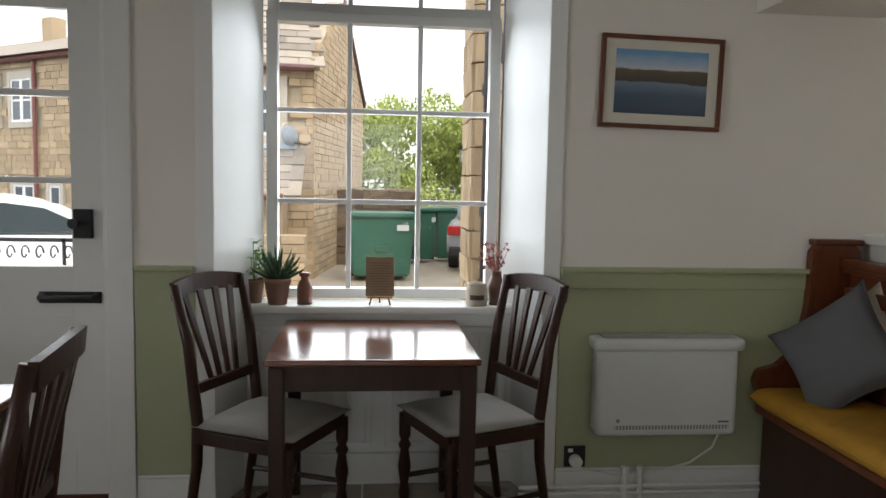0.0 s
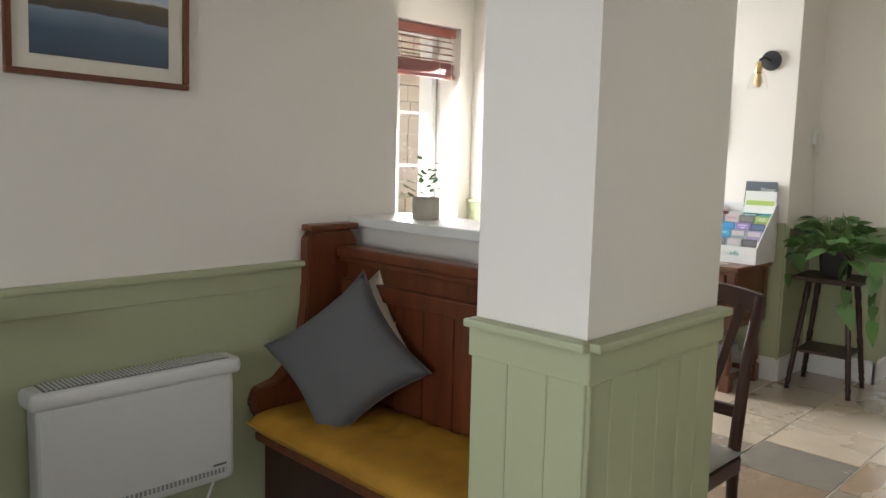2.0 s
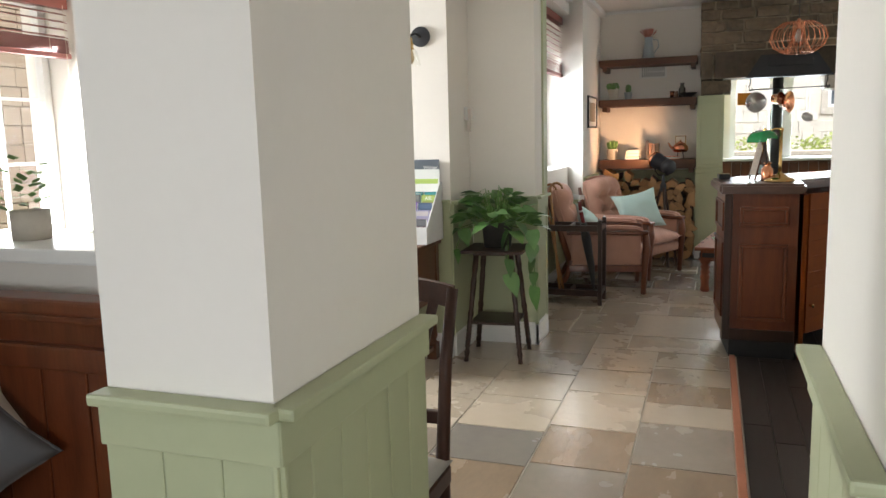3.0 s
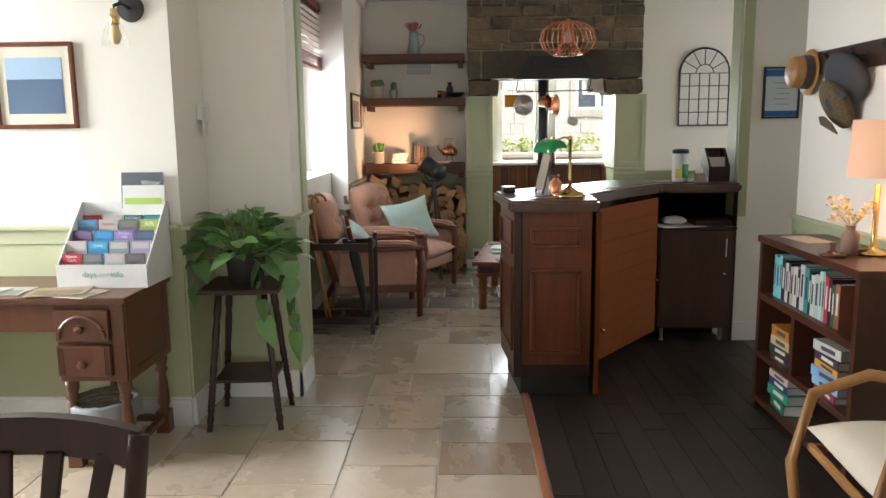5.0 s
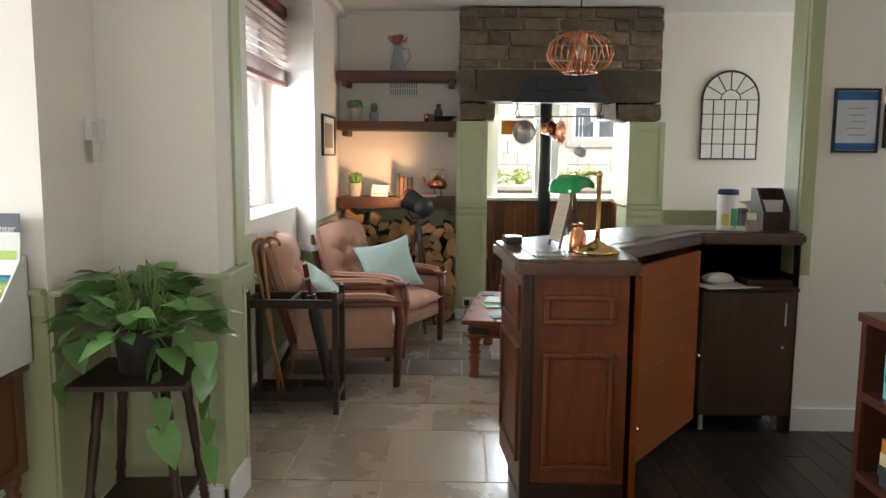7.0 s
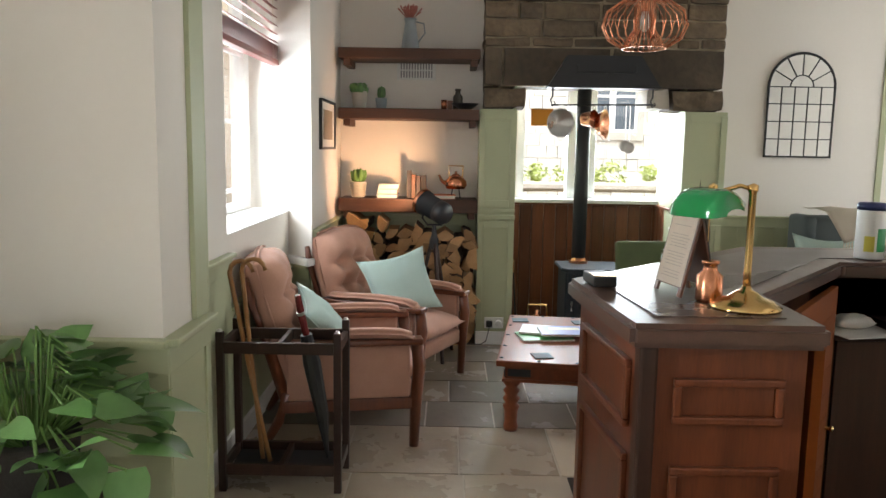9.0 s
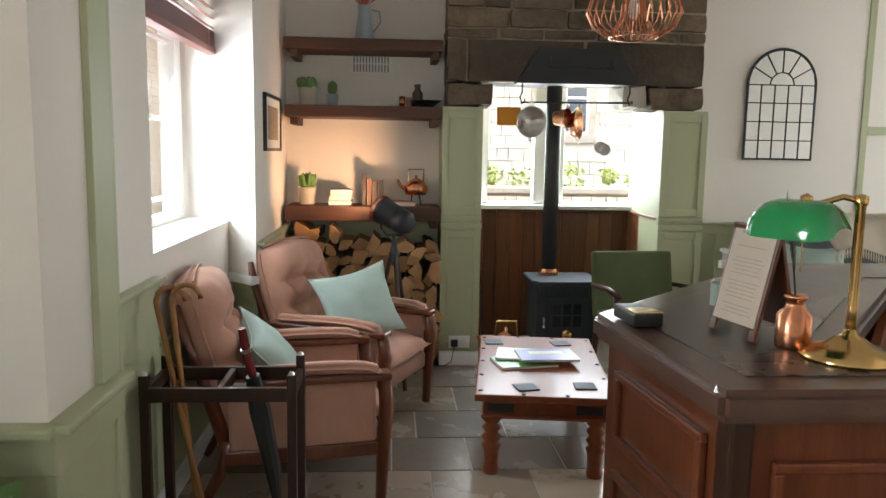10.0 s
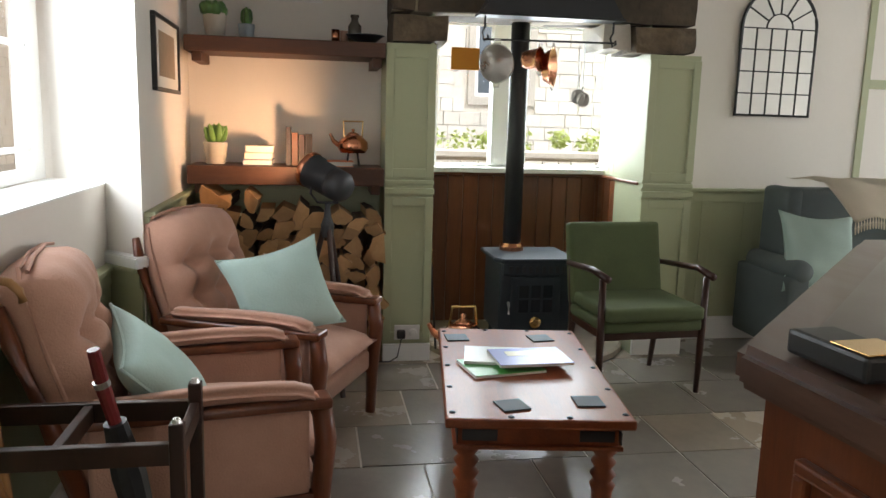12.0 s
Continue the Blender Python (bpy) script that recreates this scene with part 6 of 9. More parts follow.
bulb_d = bpy.data.lights.new("table_lamp_bulb", "POINT")
bulb_d.energy, bulb_d.color, bulb_d.shadow_soft_size = 4, (1.0, 0.62, 0.32), 0.04
bulb = new("table_lamp_bulb", bulb_d)
bulb.location = (4.97, -0.5, 1.38)
vs = thing("dried_posy", "dried cream flowers in a brown stoneware bottle", "vase", (4.99, -0.41, 0.905))
part("bottle", lathe([(0.001, 0), (0.036, 0), (0.037, 0.085), (0.02, 0.105), (0.018, 0.12), (0.023, 0.125), (0.001, 0.125)], 22), TERRA, vs, soft=True)
bm = bmesh.new()
qd = random.Random(5)
for i in range(26):
    a, t = qd.uniform(0, 6.28), qd.uniform(0.2, 1)
    tip = Vector((math.cos(a) * 0.11 * t, math.sin(a) * 0.09 * t, qd.uniform(0.15, 0.24)))
    tube([(0, 0, 0.11), tip], 0.0015, 5, bm)
    for k in range(5):
        d = Vector((qd.uniform(-1, 1), qd.uniform(-1, 1), qd.uniform(-0.6, 1))).normalized() * 0.02
        s = d.orthogonal().normalized() * 0.009
        bm.faces.new([bm.verts.new(c) for c in (tip, tip + d * 0.6 + s, tip + d, tip + d * 0.6 - s)])
part("flower_spray", bm, plain(0.75, 0.55, 0.28, 0.9), vs)
dish = solid("candle_dish", lathe([(0.001, 0), (0.05, 0), (0.055, 0.012), (0.03, 0.016), (0.012, 0.03), (0.014, 0.06), (0.001, 0.06)], 22, (4.93, -0.31, 0.905)), OAK, "turned wooden candle dish on the bookcase", "dish", True)
solid("card_sheet", boxes((-0.12, 0.12, -0.07, 0.07, 0, 0.002)), plain(0.62, 0.5, 0.36), "cream card lying on the bookcase", "paper", m=pose(5.42, -0.42, 0.9055, 0, 0, 8))

rc = thing("rattan_chair", "bentwood rattan chair with a cream cushion", "chair", (3.93, -0.2, 0), 176)
for s in (-1, 1):
    part("arm_hoop", tube([(s * 0.27, -0.3, 0.0), (s * 0.28, -0.34, 0.3), (s * 0.28, -0.28, 0.55), (s * 0.28, -0.1, 0.62), (s * 0.27, 0.15, 0.58), (s * 0.25, 0.3, 0.35), (s * 0.25, 0.34, 0.0)], 0.02, 10), CANE, rc, soft=True)
part("back_hoop", tube([(-0.25, 0.2, 0.4), (-0.24, 0.3, 0.7), (-0.12, 0.34, 0.86), (0.12, 0.34, 0.86), (0.24, 0.3, 0.7), (0.25, 0.2, 0.4)], 0.018, 10), CANE, rc, soft=True)
part("seat_frame", tube([(-0.26, -0.28, 0.36), (0.26, -0.28, 0.36), (0.26, 0.24, 0.36), (-0.26, 0.24, 0.36)], 0.018, 8, closed=True), CANE, rc)
part("seat_cushion", cushion(0.54, 0.54, 0.15, 0.1), CREAM, rc, soft=True, m=pose(0, -0.03, 0.43))
part("back_cushion", cushion(0.48, 0.44, 0.12, 0.1), CREAM, rc, soft=True, m=pose(0, 0.24, 0.64, 78, 0, 0))


# ---- leaflet corner ----
desk = thing("writing_desk", "carved oak kneehole desk with turned legs", "desk", (5.03, 3.33, 0))
DX, DY = 0.25, 0.62
part("desktop", boxes((-DX - 0.01, DX - 0.005, -DY - 0.02, DY + 0.02, 0.745, 0.775), bevel=0.008), OAK, desk)
part("pedestal", boxes((-DX + 0.02, DX - 0.03, -DY, -DY + 0.3, 0.4, 0.745), bevel=0.003), OAK, desk)
part("pedestal", boxes((-DX + 0.02, DX - 0.03, DY - 0.3, DY, 0.4, 0.745), bevel=0.003), OAK, desk)
part("frieze", boxes((-DX + 0.02, DX - 0.03, -DY + 0.3, DY - 0.3, 0.62, 0.745), bevel=0.003), OAK, desk)
dleg = [(0.03, 0), (0.032, 0.11), (0.02, 0.125), (0.03, 0.15), (0.024, 0.25), (0.018, 0.3), (0.03, 0.32), (0.02, 0.335), (0.03, 0.36), (0.03, 0.4)]
for sx in (-DX + 0.05, DX - 0.06):
    for sy in (-DY + 0.035, -DY + 0.27, DY - 0.27, DY - 0.035):
        part("leg", lathe(dleg, 16, (sx, sy, 0)), OAK, desk, soft=True)
        part("foot_block", boxes((sx - 0.032, sx + 0.032, sy - 0.032, sy + 0.032, 0.0, 0.11), bevel=0.004), OAK, desk)
for sy in (-1, 1):
    part("stretcher", boxes((-DX + 0.07, DX - 0.08, sy * (DY - 0.035) - 0.014, sy * (DY - 0.035) + 0.014, 0.06, 0.09), bevel=0.003), OAK, desk)
part("stretcher", boxes((0.16, 0.19, -DY + 0.06, DY - 0.06, 0.06, 0.09), bevel=0.003), OAK, desk)
part("corner_stile", boxes((-DX + 0.008, -DX + 0.02, -DY, -DY + 0.055, 0.4, 0.745), bevel=0.003), OAK, desk)
part("side_stile", boxes((-DX + 0.02, -DX + 0.07, -DY - 0.008, -DY, 0.4, 0.745), bevel=0.002), OAK, desk)
part("side_stile", boxes((DX - 0.08, DX - 0.03, -DY - 0.008, -DY, 0.4, 0.745), bevel=0.002), OAK, desk)
part("side_rail", boxes((-DX + 0.07, DX - 0.08, -DY - 0.008, -DY, 0.4, 0.44), bevel=0.002), OAK, desk)
for y in (-DY + 0.175, DY - 0.175):
    for z0, z1 in ((0.585, 0.72), (0.43, 0.565)):
        dw = part("drawer_front", boxes((-DX - 0.012, -DX + 0.02, y - 0.115, y + 0.115, z0, z1), bevel=0.005), OAK, desk)
        part("knob", lathe([(0.012, 0), (0.01, 0.012), (0.02, 0.02), (0.018, 0.032), (0.001, 0.036)], 16, m=pose(-DX - 0.012, y, (z0 + z1) / 2 - 0.01, 0, -90, 0)), OAK, dw)
        if z0 > 0.5:
            part("carved_arch", tube([(-DX - 0.013, y + 0.1 * math.cos(radians(a)), z0 + 0.015 + 0.095 * math.sin(radians(a))) for a in range(0, 181, 15)], 0.008, 6), OAK, dw)
        else:
            for s in (-1, 1):
                for k in range(3):
                    part("fluting", boxes((-DX - 0.016, -DX - 0.012, y + s * 0.1 - 0.012 + k * 0.009, y + s * 0.1 - 0.007 + k * 0.009, z0 + 0.01, z1 - 0.01)), OAK, dw)

rack2 = thing("leaflet_rack", "white card leaflet stand filled with brochures", "leaflet rack", (5.1, 2.88, 0.776))
RW = 0.205
CARD = plain(0.74, 0.75, 0.75, 0.6)
sidep = [(-0.12, 0), (0.17, 0), (0.17, 0.36), (0.14, 0.36), (-0.12, 0.1)]
part("side", plate(sidep, -RW, -RW + 0.006, pose(0, 0, 0, 90, 0, 0) ), CARD, rack2)
part("side", plate(sidep, RW - 0.006, RW, pose(0, 0, 0, 90, 0, 0)), CARD, rack2)
front_card = part("front", boxes((-0.126, -0.12, -RW, RW, 0, 0.105)), CARD, rack2)
part("back", boxes((0.165, 0.17, -RW, RW, 0, 0.36)), CARD, rack2)
lettering("days", 0.038, pose(-0.1265, 0.055, 0.06, 90, 0, -90), plain(0.1, 0.45, 0.42), rack2)
lettering("out", 0.038, pose(-0.1265, -0.012, 0.06, 90, 0, -90), plain(0.55, 0.72, 0.7), rack2)
lettering("info", 0.038, pose(-0.1265, -0.07, 0.06, 90, 0, -90), plain(0.1, 0.45, 0.42), rack2)
rl = random.Random(8)
tiers = (
    (-0.1, 0.1, ((0.55, 0.03, 0.06), (0.2, 0.2, 0.22), (0.6, 0.62, 0.6), (0.14, 0.14, 0.15)), 0.14, ("Skipton\nCastle", "", "", "")),
    (-0.045, 0.15, ((0.7, 0.66, 0.64), (0.05, 0.4, 0.66), (0.33, 0.45, 0.45), (0.42, 0.4, 0.62)), 0.14, ("", "Thirsk", "", "")),
    (0.01, 0.19, ((0.2, 0.12, 0.28), (0.04, 0.3, 0.6), (0.35, 0.25, 0.6), (0.08, 0.14, 0.25)), 0.14, ("", "", "Shibden\nHall", "")),
    (0.065, 0.225, ((0.12, 0.35, 0.6), (0.72, 0.68, 0.66), (0.2, 0.2, 0.18), (0.38, 0.5, 0.12)), 0.15, ("", "EUREKA!", "", "AIR")),
    (0.12, 0.26, ((0.5, 0.06, 0.1), (0.7, 0.68, 0.66), (0.05, 0.35, 0.38), (0.05, 0.38, 0.42)), 0.13, ("", "", "RAILWAY\nMUSEUM", "")),
)
for x, z, cols_, h, texts in tiers:
    for i, c in enumerate(cols_):
        y = RW - 0.055 - i * 0.098
        lf = thing("brochure", "printed leaflet standing in the rack", "leaflet", group="leaflets")
        lf.matrix_basis = pose(5.1 + x, 2.88 + y, 0.776 + z - 0.09, rl.uniform(-1, 1), 8, 0)
        c = tuple(v * 0.75 for v in c)
        part("cover", boxes((-0.002, 0.0, -0.045, 0.045, 0, h)), plain(*c, 0.35), lf)
        part("page_block", boxes((0.0, 0.014, -0.044, 0.044, 0, h - 0.002)), PAPER, lf)
        light = sum(c) > 0.9
        part("title_band", boxes((-0.0026, -0.002, -0.038, 0.038, h - 0.036, h - 0.008)), plain(*(tuple(min(1, v * 1.25 + 0.02) for v in c) if not light else (0.55, 0.5, 0.5))), lf)
        part("photo", boxes((-0.0026, -0.002, -0.04, 0.04, h - 0.1, h - 0.045)), plain(*(min(0.8, max(0.03, v * 0.6 + rl.uniform(0, 0.2))) for v in c)), lf)
        if texts[i]:
            lettering(texts[i], 0.017 if len(texts[i]) > 4 else 0.03, pose(-0.0032, 0, h - 0.022, 90, 0, -90), WHITEI if not light else plain(0.5, 0.1, 0.05), lf)
for i in range(3):
    lf = thing("brochure", "grey winter leaflet standing at the top of the rack", "leaflet", group="leaflets")
    lf.matrix_basis = pose(5.25 - i * 0.012, 2.79 - i * 0.006, 0.776 + 0.36 - i * 0.03, 0, 8, 0)
    part("cover", boxes((-0.002, 0, -0.1, 0.1, 0, 0.14)), plain(0.1, 0.12, 0.14) if i < 2 else plain(0.7, 0.72, 0.68), lf)
    part("title_band", boxes((-0.0026, -0.002, -0.09, 0.09, 0.05, 0.08)), plain(0.4, 0.55, 0.12), lf)
    if i == 1:
        lettering("Winter", 0.032, pose(-0.0032, -0.04, 0.12, 90, 0, -90), WHITEI, lf)
for i, (x, y, a, c) in enumerate(((4.86, 2.95, 75, (0.45, 0.33, 0.22)), (4.87, 3.02, 100, (0.4, 0.28, 0.16)), (4.9, 3.3, 92, (0.4, 0.4, 0.38)), (4.88, 3.4, 80, (0.5, 0.5, 0.5)))):
    mg = thing("magazine", "glossy brochure lying flat on the desk", "magazine")
    mg.matrix_basis = pose(x, y, 0.7755 + (i % 2) * 0.005, 0, 0, a)
    part("cover", boxes((-0.12, 0.12, -0.085, 0.085, 0.003, 0.0045)), plain(*c, 0.3), mg)
    part("page_block", boxes((-0.12, 0.12, -0.085, 0.085, 0, 0.003)), PAPER, mg)
    part("photo", boxes((-0.1, 0.1, -0.02, 0.07, 0.0045, 0.005)), plain(c[0] * 0.4, c[1] * 0.4, c[2] * 0.4, 0.3), mg)

wb = thing("waste_basket", "wicker waste basket with a clear bag liner", "basket", (4.93, 2.89, 0))
bm = bmesh.new()
for k in range(15):
    z = 0.01 + k * 0.018
    r = 0.095 + 0.035 * k / 14
    tube([((r + 0.004 * (1 if (i + k) % 2 else -1)) * math.cos(i * math.pi / 16), (r + 0.004 * (1 if (i + k) % 2 else -1)) * math.sin(i * math.pi / 16), z) for i in range(32)], 0.0075, 5, bm, closed=True)
part("weave", bm, WICKER, wb)
part("base", lathe([(0.001, 0), (0.095, 0), (0.095, 0.01), (0.001, 0.01)], 24), WICKER, wb)
bm = bmesh.new()
ra = []
for r, z in ((0.12, 0.1), (0.128, 0.22), (0.14, 0.285), (0.152, 0.27), (0.158, 0.2)):
    ra.append([bm.verts.new(((r + 0.006 * noise.noise((i * 1.3, z * 20, 0))) * math.cos(i * math.pi / 18), (r + 0.006 * noise.noise((i * 1.3, z * 20, 4))) * math.sin(i * math.pi / 18), z + 0.01 * noise.noise((i * 0.9, 3, z)))) for i in range(36)])
for a, b in zip(ra, ra[1:]):
    for i in range(36):
        bm.faces.new((a[i], a[(i + 1) % 36], b[(i + 1) % 36], b[i]))
part("liner", bm, plain(0.27, 0.28, 0.3, 0.35), wb, "translucent grey bag liner", soft=True)

# plant stand and trailing plant
st = thing("plant_stand", "dark turned wooden two-tier plant stand", "plant stand", (5.4, 2.36, 0), 4)
part("top", boxes((-0.19, 0.19, -0.195, 0.195, 0.69, 0.71), bevel=0.006), DARKWOOD, st)
part("top_apron", boxes((-0.13, 0.13, -0.13, 0.13, 0.672, 0.69), bevel=0.004), DARKWOOD, st)
part("lower_shelf", boxes((-0.15, 0.15, -0.15, 0.15, 0.235, 0.252), bevel=0.004), DARKWOOD, st)
for sx in (-1, 1):
    for sy in (-1, 1):
        bm = lathe([(0.016, 0.0), (0.013, 0.03), (0.019, 0.06), (0.014, 0.075)] + [(0.019 if k % 2 else 0.014, 0.09 + k * 0.012) for k in range(14)] + [(0.015, 0.27), (0.02, 0.3), (0.015, 0.33), (0.019, 0.5), (0.015, 0.55), (0.02, 0.58), (0.017, 0.675)], 12)
        for v in bm.verts:
            k = (0.675 - v.co.z) / 0.675
            v.co.x += sx * (0.11 + 0.065 * k)
            v.co.y += sy * (0.11 + 0.065 * k)
        part("leg", bm, DARKWOOD, st, soft=True)
pt = thing("pothos_plant", "trailing green pothos in a dark basket pot", "plant", (5.42, 2.36, 0.71))
part("pot", lathe([(0.001, 0), (0.085, 0), (0.1, 0.15), (0.104, 0.16), (0.094, 0.16), (0.001, 0.14)], 26, caps=False), mat("dark_weave", (0.05, 0.045, 0.04), 0.8, (0.02, 0.018, 0.016), 30, 120, 0.9, 0.5), pt, soft=True)


def leaf_mesh(length, width, seed):
    """A pointed heart-shaped leaf along +x with a folded midrib."""
    q = random.Random(seed)
    bm = bmesh.new()
    prof = ((0, 0.0), (0.06, 0.42), (0.2, 0.5), (0.4, 0.47), (0.62, 0.34), (0.82, 0.16), (1.0, 0.0))
    mid, lf_, rt = [], [], []
    for u, w in prof:
        dz = -0.35 * length * u * u * 0.6
        mid.append(bm.verts.new((u * length, 0, dz)))
        lf_.append(bm.verts.new((u * length - (0.05 * length if 0 < u < 0.1 else 0), w * width, dz + 0.12 * width * w - 0.02 * q.random() * width)))
        rt.append(bm.verts.new((u * length - (0.05 * length if 0 < u < 0.1 else 0), -w * width, dz + 0.12 * width * w - 0.02 * q.random() * width)))
    for i in range(len(prof) - 1):
        for s, fl in ((lf_, 0), (rt, 1)):
            q4 = [mid[i], mid[i + 1], s[i + 1], s[i]]
            bm.faces.new(q4 if not fl else q4[::-1])
    bmesh.ops.remove_doubles(bm, verts=bm.verts[:], dist=1e-5)
    for f in bm.faces:
        f.smooth = True
    return bm


leaves = [mesh_of("leaf", leaf_mesh(0.11 + 0.012 * k, 0.082 + 0.007 * k, k), LEAF) for k in range(5)]
qp = random.Random(17)
stems = bmesh.new()


def put_leaf(p, yaw, pitch, roll, s=1.0):
    o = sub("leaf", leaves[qp.randrange(5)], pt, pose(*p, 0, 0, yaw) @ pose(0, 0, 0, roll, pitch, 0))
    o.scale = (s, s, s)


for i in range(110):
    a = qp.uniform(0, 360)
    t = qp.uniform(0.15, 1) ** 0.7
    r = 0.26 * t
    zc = 0.16 + 0.22 * (1 - t * t) * qp.uniform(0.4, 1.1) + qp.uniform(-0.08, 0.04) * t
    c, s = math.cos(radians(a)), math.sin(radians(a))
    x = r * c * 0.9
    if x > 0.2:
        x = 0.2
    p = (x, r * s, zc)
    tube([(0.03 * c, 0.03 * s, 0.14), (p[0] * 0.6, p[1] * 0.6, zc + 0.03), p], 0.0025, 5, stems)
    put_leaf(p, a + qp.uniform(-50, 50), qp.uniform(-38, 26), qp.uniform(-40, 40), qp.uniform(0.55, 1.0))
for (x, y, z0, z1, n) in ((-0.12, -0.1, 0.12, -0.14, 4), (-0.08, -0.24, 0.12, -0.22, 5), (-0.1, 0.2, 0.12, 0.0, 2)):
    pts = []
    for k in range(n):
        u = k / (n - 1)
        pts.append((x - 0.06 * u, y * (1 + 0.15 * u), z0 + (z1 - z0) * u))
    tube([(0, 0, 0.15)] + pts, 0.003, 5, stems)
    for k, p in enumerate(pts):
        put_leaf(p, 180 + qp.uniform(-80, 80), qp.uniform(45, 85), qp.uniform(-20, 20), qp.uniform(0.8, 1.15))
part("stem", stems, LEAFB, pt)

# wall lamp, thermostat, landscape picture
scn = thing("wall_lamp", "black and brass wall lamp with a glass shade", "lamp", (SX, 2.8, 2.03))
part("backplate", lathe([(0.001, 0), (0.062, 0), (0.06, 0.016), (0.02, 0.02), (0.001, 0.02)], 28, m=pose(0, 0, 0, 0, -90, 0)), BLACKM, scn)
part("arm", tube([(-0.02, 0, 0), (-0.1, 0, 0.01), (-0.13, 0.02, -0.005), (-0.135, 0.02, -0.03)], 0.008, 8), BLACKM, scn)
part("lampholder", lathe([(0.02, -0.09), (0.024, -0.085), (0.02, -0.07), (0.024, -0.06), (0.018, -0.045), (0.014, -0.02), (0.001, -0.015)], 18, (-0.135, 0.02, 0)), BRASS, scn, soft=True)
part("glass_shade", lathe([(0.026, -0.085), (0.042, -0.1), (0.056, -0.14), (0.062, -0.185)], 24, (-0.135, 0.02, 0), caps=False), JAR, scn, soft=True)
part("bulb", lathe([(0.012, -0.088), (0.02, -0.11), (0.026, -0.14), (0.015, -0.17), (0.001, -0.175)], 16, (-0.135, 0.02, 0)), mat("amber_bulb", (0.8, 0.6, 0.35), 0.2, bump=0), scn, soft=True)
lp = thing("landscape_picture", "lakeside photograph in a dark red wooden frame", "picture", (SX, 3.28, 1.685))
for w, h in ((0.39, 0.4),):
    for b in ((-w / 2, w / 2, h / 2 - 0.02, h / 2), (-w / 2, w / 2, -h / 2, -h / 2 + 0.02), (-w / 2, -w / 2 + 0.02, -h / 2 + 0.02, h / 2 - 0.02), (w / 2 - 0.02, w / 2, -h / 2 + 0.02, h / 2 - 0.02)):
        part("frame", boxes((-0.022, 0, *b), bevel=0.003), MAHOG, lp)
    part("mount", boxes((-0.01, -0.004, -w / 2 + 0.02, w / 2 - 0.02, -h / 2 + 0.02, h / 2 - 0.02)), plain(0.7, 0.64, 0.52), lp)
    part("photo", boxes((-0.012, -0.01, -w / 2 + 0.06, w / 2 - 0.06, -h / 2 + 0.07, h / 2 - 0.07)), plain(0.1, 0.16, 0.25, 0.3), lp)
    part("photo_sky", boxes((-0.0126, -0.012, -w / 2 + 0.06, w / 2 - 0.06, 0.03, h / 2 - 0.07)), plain(0.35, 0.5, 0.65, 0.3), lp)
th = thing("thermostat", "white wall thermostat with a hanging card", "thermostat", (5.66, 2.63, 1.53))
part("case", boxes((-0.05, 0.07, -0.028, 0, -0.01, 0.075), bevel=0.005), WHITEP, th)
part("card", boxes((-0.055, 0.0, -0.032, -0.028, -0.09, 0.06)), plain(0.7, 0.66, 0.63), th)

# umbrella stand with canes and umbrella
us = thing("umbrella_stand", "dark oak umbrella stand with open frame", "umbrella stand", (7.12, 2.18, 0))
for sx in (-0.13, 0.13):
    for sy in (-0.25, 0.25):
        part("post", boxes((sx - 0.016, sx + 0.016, sy - 0.016, sy + 0.016, 0, 0.71), bevel=0.004), DARKWOOD, us)
        part("post_cap", lathe([(0.012, 0.71), (0.008, 0.72), (0.001, 0.722)], 10, (sx, sy, 0)), STEEL, us)
for z in (0.64, 0.1):
    for sx in (-0.13, 0.13):
        part("long_rail", boxes((sx - 0.011, sx + 0.011, -0.234, 0.234, z - 0.025, z + 0.025), bevel=0.003), DARKWOOD, us)
    for sy in (-0.25, 0.0, 0.25):
        part("cross_rail", boxes((-0.119, 0.119, sy - 0.011, sy + 0.011, z - 0.022, z + 0.022), bevel=0.003), DARKWOOD, us)
part("drip_tray", boxes((-0.11, 0.11, -0.23, 0.23, 0.078, 0.09)), BLACKM, us)
for i, (x0, y0, x1, y1, h, mm, lb) in enumerate(((7.1, 2.25, 7.085, 2.41, 1.0, CANE, "bamboo walking cane with a crook handle"), (7.13, 2.29, 7.08, 2.355, 1.01, CANE, "brown walking cane with a crook handle"))):
    cn = thing("walking_cane", lb, "walking stick")
    d = Vector((x1 - x0, y1 - y0, 0))
    pts = [(x0, y0, 0.09), (x0 + d.x * 0.5, y0 + d.y * 0.5, 0.5), (x1, y1, h - 0.06)]
    for a in range(0, 181, 30):
        pts.append((x1, y1 - 0.05 + 0.05 * math.cos(radians(a)), h - 0.05 + 0.05 * math.sin(radians(a))))
    part("shaft", tube(pts, 0.0105, 8), mm, cn, soft=True)
um = thing("umbrella", "black folded umbrella with a red wooden handle", "umbrella")
part("canopy", tube([(7.15, 2.0, 0.09), (7.13, 2.02, 0.3), (7.1, 2.06, 0.55), (7.08, 2.08, 0.68)], [0.006, 0.03, 0.04, 0.026], 10), BLACKP, um)
part("handle", tube([(7.08, 2.08, 0.68), (7.065, 2.095, 0.76), (7.05, 2.11, 0.86)], [0.015, 0.017, 0.014], 10), plain(0.17, 0.025, 0.025, 0.25), um)
part("handle_ring", tube([(7.063, 2.097, 0.772), (7.06, 2.1, 0.785)], 0.0185, 10), STEEL, um)


